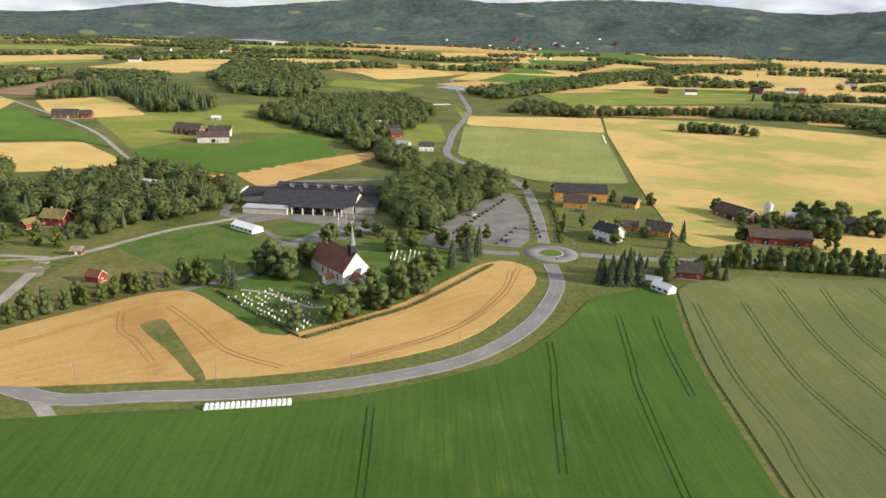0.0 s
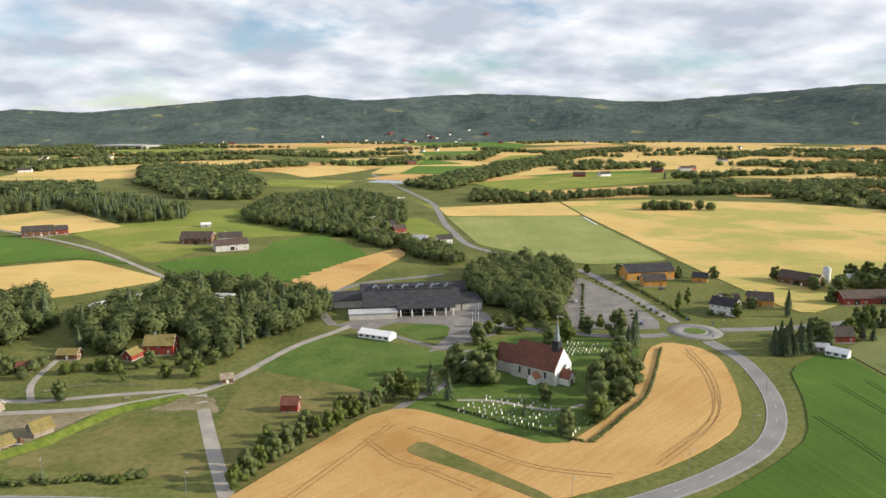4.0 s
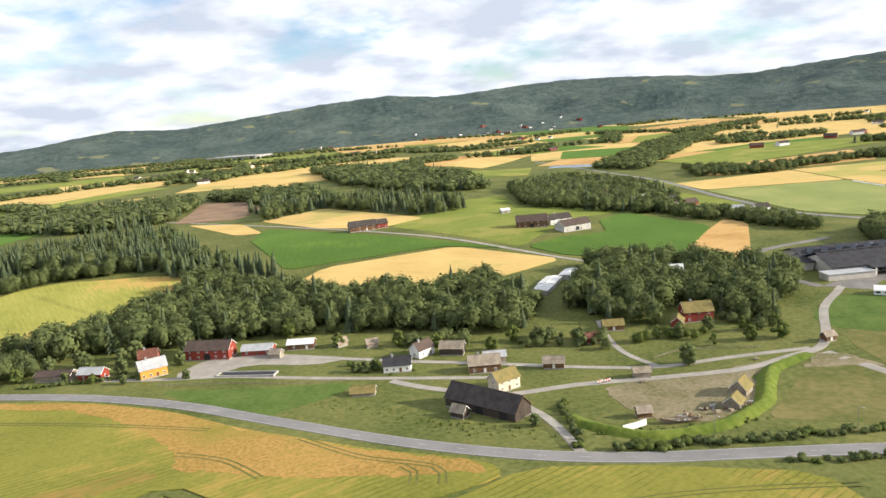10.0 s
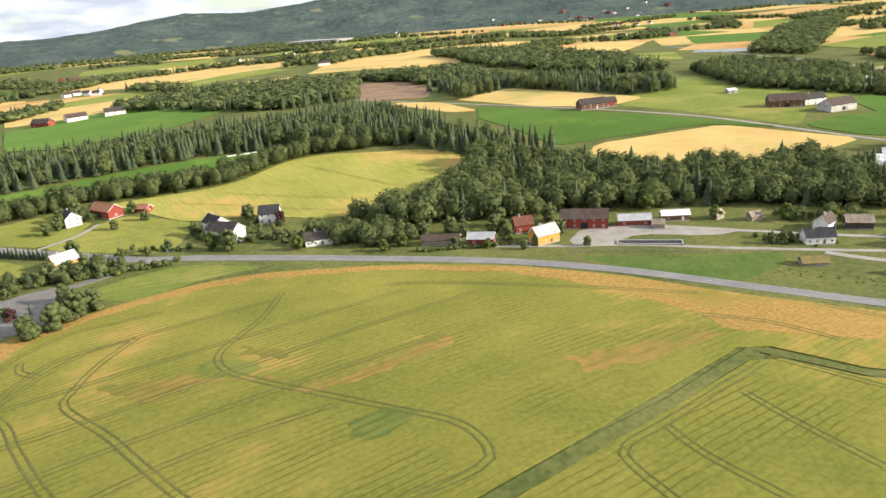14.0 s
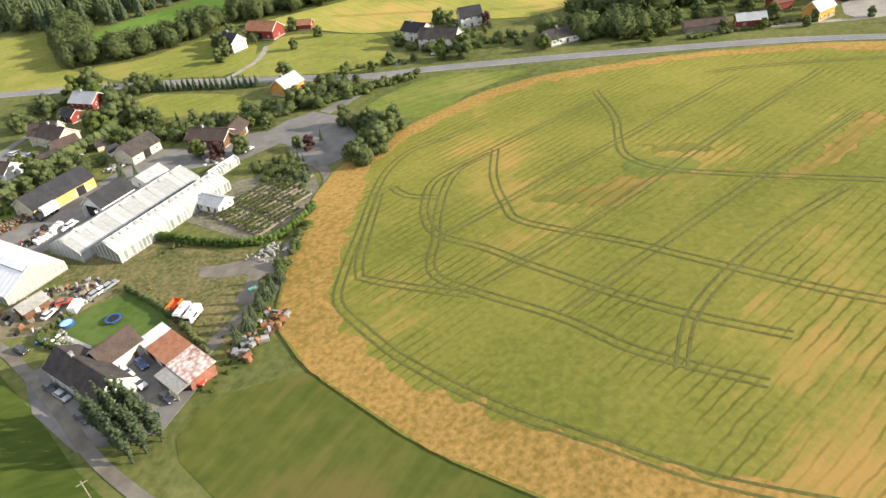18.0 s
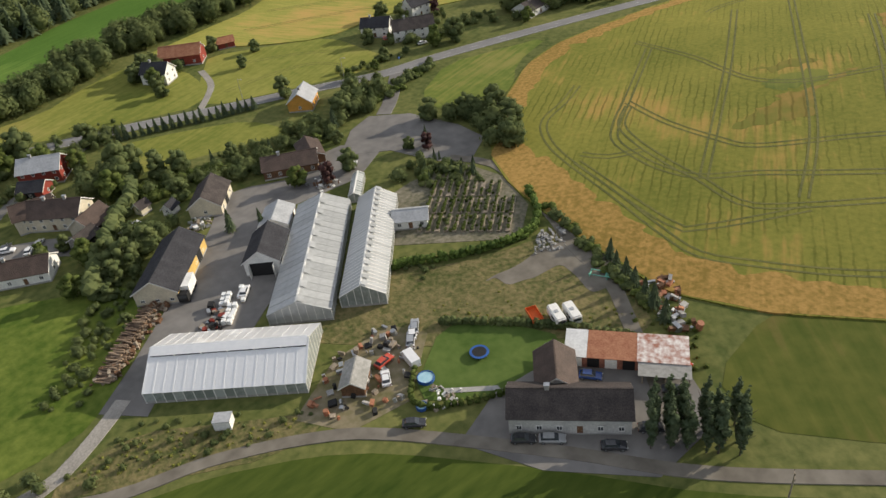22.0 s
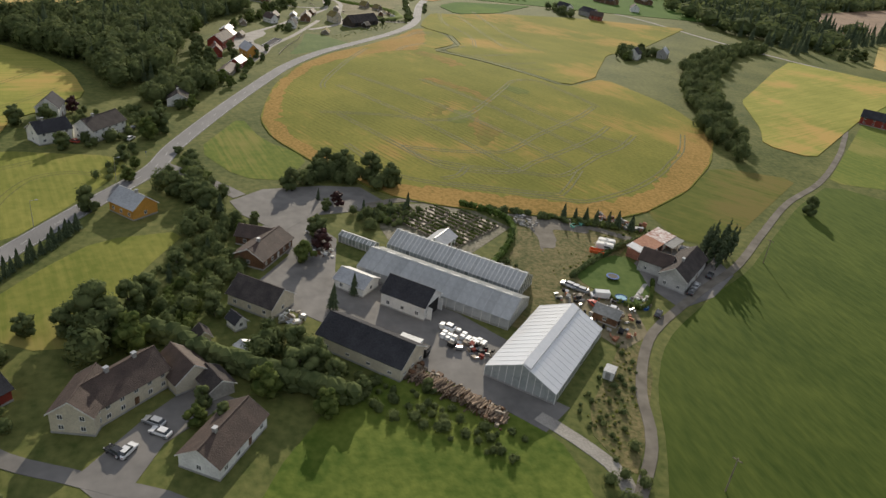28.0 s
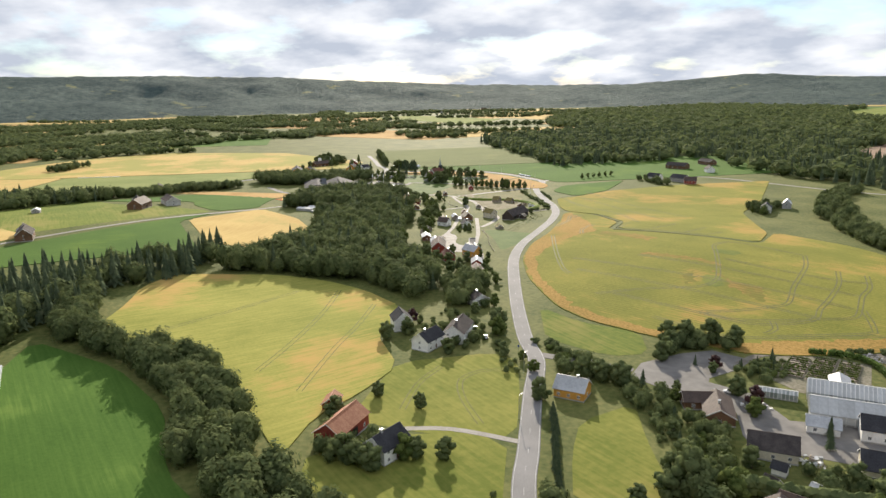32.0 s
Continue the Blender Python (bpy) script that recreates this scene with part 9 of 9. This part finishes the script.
# log pile
pile = tagged(new("log_pile"), "long stack of weathered firewood logs beside the yard", "log pile")
log_me = []
for k in range(4):
    bm = at_place(cone_bm(0.13 + 0.03 * k, 0.11 + 0.03 * k, -1.6, 1.6, 8), Matrix.Rotation(radians(90), 4, "X"))
    me = bpy.data.meshes.new("log"); bm.to_mesh(me); bm.free()
    me.materials.append(surface("log_%d" % k, (0.10, 0.07, 0.05), (0.34, 0.25, 0.17), big=0.4, small=3.0, bump=0.5, per_object=0.5))
    log_me.append(me)
for i in range(280):
    u, lay = yard_rng.uniform(0, 1), yard_rng.random()
    x, y = -746.5 - 17 * u, 316.5 - 17 * u
    o = new("log", yard_rng.choice(log_me)); o.parent = pile
    hgt = 1.9 * math.sin(math.pi * (0.08 + 0.86 * u)) * lay
    o.matrix_basis = pose(x + yard_rng.uniform(-1.4, 1.4) * (1.3 - lay), y + yard_rng.uniform(-1.4, 1.4) * (1.3 - lay), land(x, y) + 0.25 + hgt, yard_rng.uniform(-10, 10), 0, 45 + yard_rng.uniform(-16, 16))
heap_of("log_bed", "rough heap of logs under the pile", "log pile", [(-745, 318), (-743, 314), (-762, 298), (-766, 301)], 160, (M_BROWN, M_WOOD), (0.5, 1.6), 12)
# plant beds: rows of potted shrubs on low benches
bench = bpy.data.meshes.new("plant_bench")
bm = box_bm(-3.6, 3.6, -0.6, 0.6, 0.0, 0.35); bm.to_mesh(bench); bm.free(); bench.materials.append(M_WOOD)
beds = [(-692, 293), (-673, 274), (-661, 283), (-657, 298), (-660, 311), (-672, 313), (-682, 310)]
pot_v, pot_f, k = [], [], 0
pots = {0: ([], [], 0), 1: ([], [], 0), 2: ([], [], 0)}
bed_no = 0
for i in range(14):
    for j in range(7):
        x, y = -690 + i * 2.2 * 0.64 + j * 8.2 * 0.77 - 6, 288 - i * 2.2 * 0.77 + j * 8.2 * 0.64 - 4
        if not inside(x, y, beds):
            continue
        b = tagged(new("plant_bench", bench), "low wooden bench crowded with potted plants", "bench", "plant benches")
        b.matrix_basis = pose(x, y, land(x, y) + 0.08, 0, 0, 40)
        c = (i + 2 * j) % 3
        vs, fs, n0 = pots[c]
        for q in range(9):
            if yard_rng.random() < 0.15:
                continue
            v, f = LOW["bush"][yard_rng.randrange(4)]
            s = yard_rng.uniform(0.06, 0.11)
            u = -3.2 + q * 0.8
            px, py = x + math.cos(radians(40)) * u, y + math.sin(radians(40)) * u
            vs.append(v * (s * 1.1, s * 1.1, s) + (px, py, land(px, py) + 0.38)); fs.append(f + n0); n0 += len(v)
        pots[c] = (vs, fs, n0)
for c, m in ((0, M_LEAF2), (1, M_LEAF), (2, M_LEAF2)):
    if pots[c][0]:
        tagged(link("potted_plants", np.concatenate(pots[c][0]).tolist(), np.concatenate(pots[c][1]).tolist(), m), "rows of potted nursery shrubs on benches", "plants", kind="stuff")
for k in range(22):
    x, y = -664 + yard_rng.uniform(-6, 8), 312 + yard_rng.uniform(-8, 6)
    plant("thuja" if k % 2 else "bush", x, y, yard_rng.uniform(1.8, 4.0), "specimen shrubs of the nursery")
# garden things
tramp = tagged(new("trampoline"), "round blue-rimmed garden trampoline", "trampoline")
tramp.matrix_basis = pose(-705, 249.4, land(-705, 249) + 0.1)
part("mat", cone_bm(1.5, 1.5, 0.70, 0.73, 24), M_DARK, tramp)
bm = bmesh.new()
M_BLUE = painted("blue_plastic", (0.03, 0.10, 0.32))
vs = [(r * math.cos(a), r * math.sin(a), z) for r, z in ((1.45, 0.74), (1.95, 0.74), (1.95, 0.66), (1.45, 0.66)) for a in np.linspace(0, 2 * math.pi, 25)[:-1]]
part("rim_pad", poly_bm(vs, [(24 * i + j, 24 * i + (j + 1) % 24, 24 * ((i + 1) % 4) + (j + 1) % 24, 24 * ((i + 1) % 4) + j) for i in range(4) for j in range(24)]), M_BLUE, tramp)
for a in range(6):
    part("leg", box_bm(1.7 * math.cos(a) - 0.04, 1.7 * math.cos(a) + 0.04, 1.7 * math.sin(a) - 0.04, 1.7 * math.sin(a) + 0.04, 0, 0.68), M_METAL, tramp)
for x, y, r in ((-716.5, 252, 1.7), (-721.5, 247.0, 1.1)):
    p = tagged(new("paddling_pool"), "round garden pool with pale blue water", "pool", "garden pools")
    p.matrix_basis = pose(x, y, land(x, y) + 0.1)
    vs = [(q * math.cos(a), q * math.sin(a), z) for q, z in ((r, 0.0), (r, 0.7), (r - 0.12, 0.7), (r - 0.12, 0.0)) for a in np.linspace(0, 2 * math.pi, 25)[:-1]]
    part("pool_wall", poly_bm(vs, [(24 * i + j, 24 * i + (j + 1) % 24, 24 * ((i + 1) % 4) + (j + 1) % 24, 24 * ((i + 1) % 4) + j) for i in range(4) for j in range(24)]), M_BLUE, p)
    part("water", cone_bm(r - 0.13, r - 0.13, 0.05, 0.55, 24), surface("pool_water", (0.30, 0.52, 0.60), (0.42, 0.62, 0.70), rough=0.08, bump=0.02, spec=0.6), p)
terr = tagged(new("garden_path"), "pale concrete garden path over the lawn", "path", kind="structure")
part("slab", box_bm(-5.5, 5.5, -0.6, 0.6, 0.0, 0.14), M_PLINTH, terr)
terr.matrix_basis = pose(-712, 243.5, land(-712, 243), 0, 0, -42)
rack = tagged(new("net_frame"), "long frame covered with green plastic netting", "frame")
rack.matrix_basis = pose(-670.5, 246, land(-670, 246) + 0.1, 0, 0, 115)
M_NET = painted("green_net", (0.16, 0.42, 0.32))
for s in (-0.9, 0.9):
    part("rail", box_bm(-4, 4, s - 0.08, s + 0.08, 0.7, 0.85), M_NET, rack)
for x in (-3.8, 0, 3.8):
    part("leg", box_bm(x - 0.06, x + 0.06, -0.95, 0.95, 0, 0.72), M_NET, rack)
part("net", box_bm(-4, 0.5, -0.9, 0.9, 0.86, 0.90), M_NET, rack)

# ---------------------------------------------------------------- bales, posts, flagpoles, signs
bale_bm = at_place(cone_bm(0.66, 0.66, -0.62, 0.62, 14), Matrix.Rotation(radians(90), 4, "Y"))
bmesh.ops.bevel(bale_bm, geom=[e for e in bale_bm.edges if len(e.link_faces) == 2 and any(len(f.verts) > 6 for f in e.link_faces)], offset=0.12, segments=2, affect="EDGES")
bale_me = bpy.data.meshes.new("wrapped_bale"); bale_bm.to_mesh(bale_me); bale_bm.free(); bale_me.materials.append(M_PLASTIC)


def bale_row(x0, y0, x1, y1, n, rows, group):
    a = math.degrees(math.atan2(y1 - y0, x1 - x0)) + 90
    for i in range(n):
        for j in range(rows):
            u = i / (n - 1)
            d = Vector((y0 - y1, x1 - x0)).normalized() * (j * 1.35)
            x, y = x0 + (x1 - x0) * u + d.x, y0 + (y1 - y0) * u + d.y
            b = new("wrapped_bale", bale_me)
            b.matrix_basis = pose(x, y, land(x, y) + 0.66, 0, 0, a + yard_rng.uniform(-5, 5))
            tagged(b, "round silage bale wrapped in white plastic", "bale", group)


bale_row(-75, 173.8, -53, 178, 17, 2, "bales beside the main road")
bale_row(-629, 573, -606, 579, 16, 1, "bales in the green strip")
bale_row(141, 716, 134, 666, 24, 1, "bales along the wheat")
bale_row(-36, 945, -14, 955, 14, 1, "bales beside the country road")


def lamp(x, y, rot, hgt=8.0):
    l_ = tagged(new("street_lamp"), "grey steel street lamp beside the road", "street lamp", "street lamps")
    l_.matrix_basis = pose(x, y, land(x, y), 0, 0, rot)
    part("pole", cone_bm(0.10, 0.06, -0.3, hgt, 8), M_METAL, l_)
    part("arm", box_bm(-0.04, 1.5, -0.04, 0.04, hgt - 0.08, hgt), M_METAL, l_)
    part("lamp_head", box_bm(1.3, 2.0, -0.13, 0.13, hgt - 0.06, hgt + 0.08), M_GREYROOF, l_)


for x, y, rot in ((-116, 184, -80), (-77, 189, -80), (-38, 197, -70), (-5, 215, -50), (22, 246, -30), (30, 336, 0), (50, 316, 180), (-222, 231, -75), (-262, 238, -75), (-180, 214, -60), (-640, 396, -60), (-675, 411, -60)):
    lamp(x, y, rot)
for x, y in ((-66, 350), (-63, 356), (-60, 362)):
    f = tagged(new("flagpole"), "tall white flagpole before the culture centre", "flagpole", "flagpoles")
    f.matrix_basis = pose(x, y, land(x, y))
    part("pole", cone_bm(0.11, 0.05, -0.2, 11, 10), M_WHITE, f)
    part("knob", cone_bm(0.12, 0.06, 11, 11.25, 10), M_COPPER, f)
    part("pennant", box_bm(0.05, 0.09, -0.6, 0.0, 6.5, 10.5), M_CANVAS, f)
for x, y, rot in ((26, 322, 80), (40, 311, 10), (52, 330, -80), (44, 341, 190), (-168, 206, 40), (-618, 390, 20)):
    sgn = tagged(new("road_sign"), "small road sign on a steel post", "sign", "road signs")
    sgn.matrix_basis = pose(x, y, land(x, y), 0, 0, rot)
    part("post", cone_bm(0.05, 0.05, -0.2, 2.4, 8), M_METAL, sgn)
    part("plate", box_bm(-0.45, 0.45, -0.03, 0.03, 1.6, 2.5), M_BLUE, sgn)
for x, y, rot in ((-262, 290, 10), (-214, 297, 20)):
    tb = tagged(new("picnic_table"), "weathered wooden picnic table with benches", "table", "picnic tables")
    tb.matrix_basis = pose(x, y, land(x, y) + 0.12, 0, 0, rot)
    part("tabletop", box_bm(-1.0, 1.0, -0.4, 0.4, 0.70, 0.76), M_WOOD, tb)
    for s in (-1, 1):
        part("bench", box_bm(-1.0, 1.0, s * 0.75 - 0.14, s * 0.75 + 0.14, 0.42, 0.47), M_WOOD, tb)
        part("leg", box_bm(s * 0.7 - 0.05, s * 0.7 + 0.05, -0.85, 0.85, 0.0, 0.42), M_WOOD, tb)
        part("upright", box_bm(s * 0.7 - 0.05, s * 0.7 + 0.05, -0.3, 0.3, 0.42, 0.70), M_WOOD, tb)
# wooden fences of the museum
def rail_fence(pts, label, step=2.6):
    line_ = curve_through(pts, step)
    f_ = tagged(new("fence"), label, "fence")
    for a, b in zip(line_, line_[1:]):
        za, zb = land(*a), land(*b)
        part("post", box_bm(a[0] - 0.06, a[0] + 0.06, a[1] - 0.06, a[1] + 0.06, za - 0.3, za + 1.15), M_WOOD, f_)
        for hgt in (0.45, 0.95):
            d = Vector((b[0] - a[0], b[1] - a[1], zb - za))
            bm_ = box_bm(0, d.length, -0.03, 0.03, -0.07, 0.07)
            part("rail", at_place(bm_, Matrix.Translation((a[0], a[1], za + hgt)) @ d.to_track_quat("X", "Z").to_matrix().to_4x4()), M_WOOD, f_)


rail_fence([(-446, 343), (-420, 338), (-396, 331), (-370, 327)], "weathered rail fence above the green field")
rail_fence([(-248, 312), (-236, 316), (-222, 314), (-206, 308)], "weathered rail fence beside the village lane")
rail_fence([(-303, 246), (-305, 262), (-313, 278)], "weathered rail fence along the museum drive")
# fence along the garden lane and power poles
for k, (x, y) in enumerate(((-786, 262), (-836, 288), (-696, 192))):
    p = tagged(new("power_pole"), "wooden power pole with a crossarm", "power pole", "power poles")
    p.matrix_basis = pose(x, y, land(x, y), 0, 0, 30)
    part("pole", cone_bm(0.16, 0.11, -0.4, 8.5, 9), M_WOOD, p)
    part("crossarm", box_bm(-1.0, 1.0, -0.06, 0.06, 7.9, 8.05), M_WOOD, p)
    for s in (-0.9, 0, 0.9):
        part("insulator", cone_bm(0.05, 0.03, 8.05, 8.25, 8, s, 0), M_DARK, p)
# parking bay lines
for k in range(12):
    u = k / 11
    for off in (-6.5, 5.5):
        x, y = 24 - 36 * u + off, 430 - 86 * u
        link("bay_line", *ribbon([(x - 2.2, y + 0.9), (x + 2.2, y - 0.9)], 0.14, 0.125, side=False, step=2), M_PAINT, next(o for o in scene.objects if o.name == "car_park"))

# the prototypes have served
for proto in [t for ts in PROTO.values() for t in ts] + list(CARS.values()):
    for o in (*proto.children_recursive, proto):
        bpy.data.objects.remove(o)
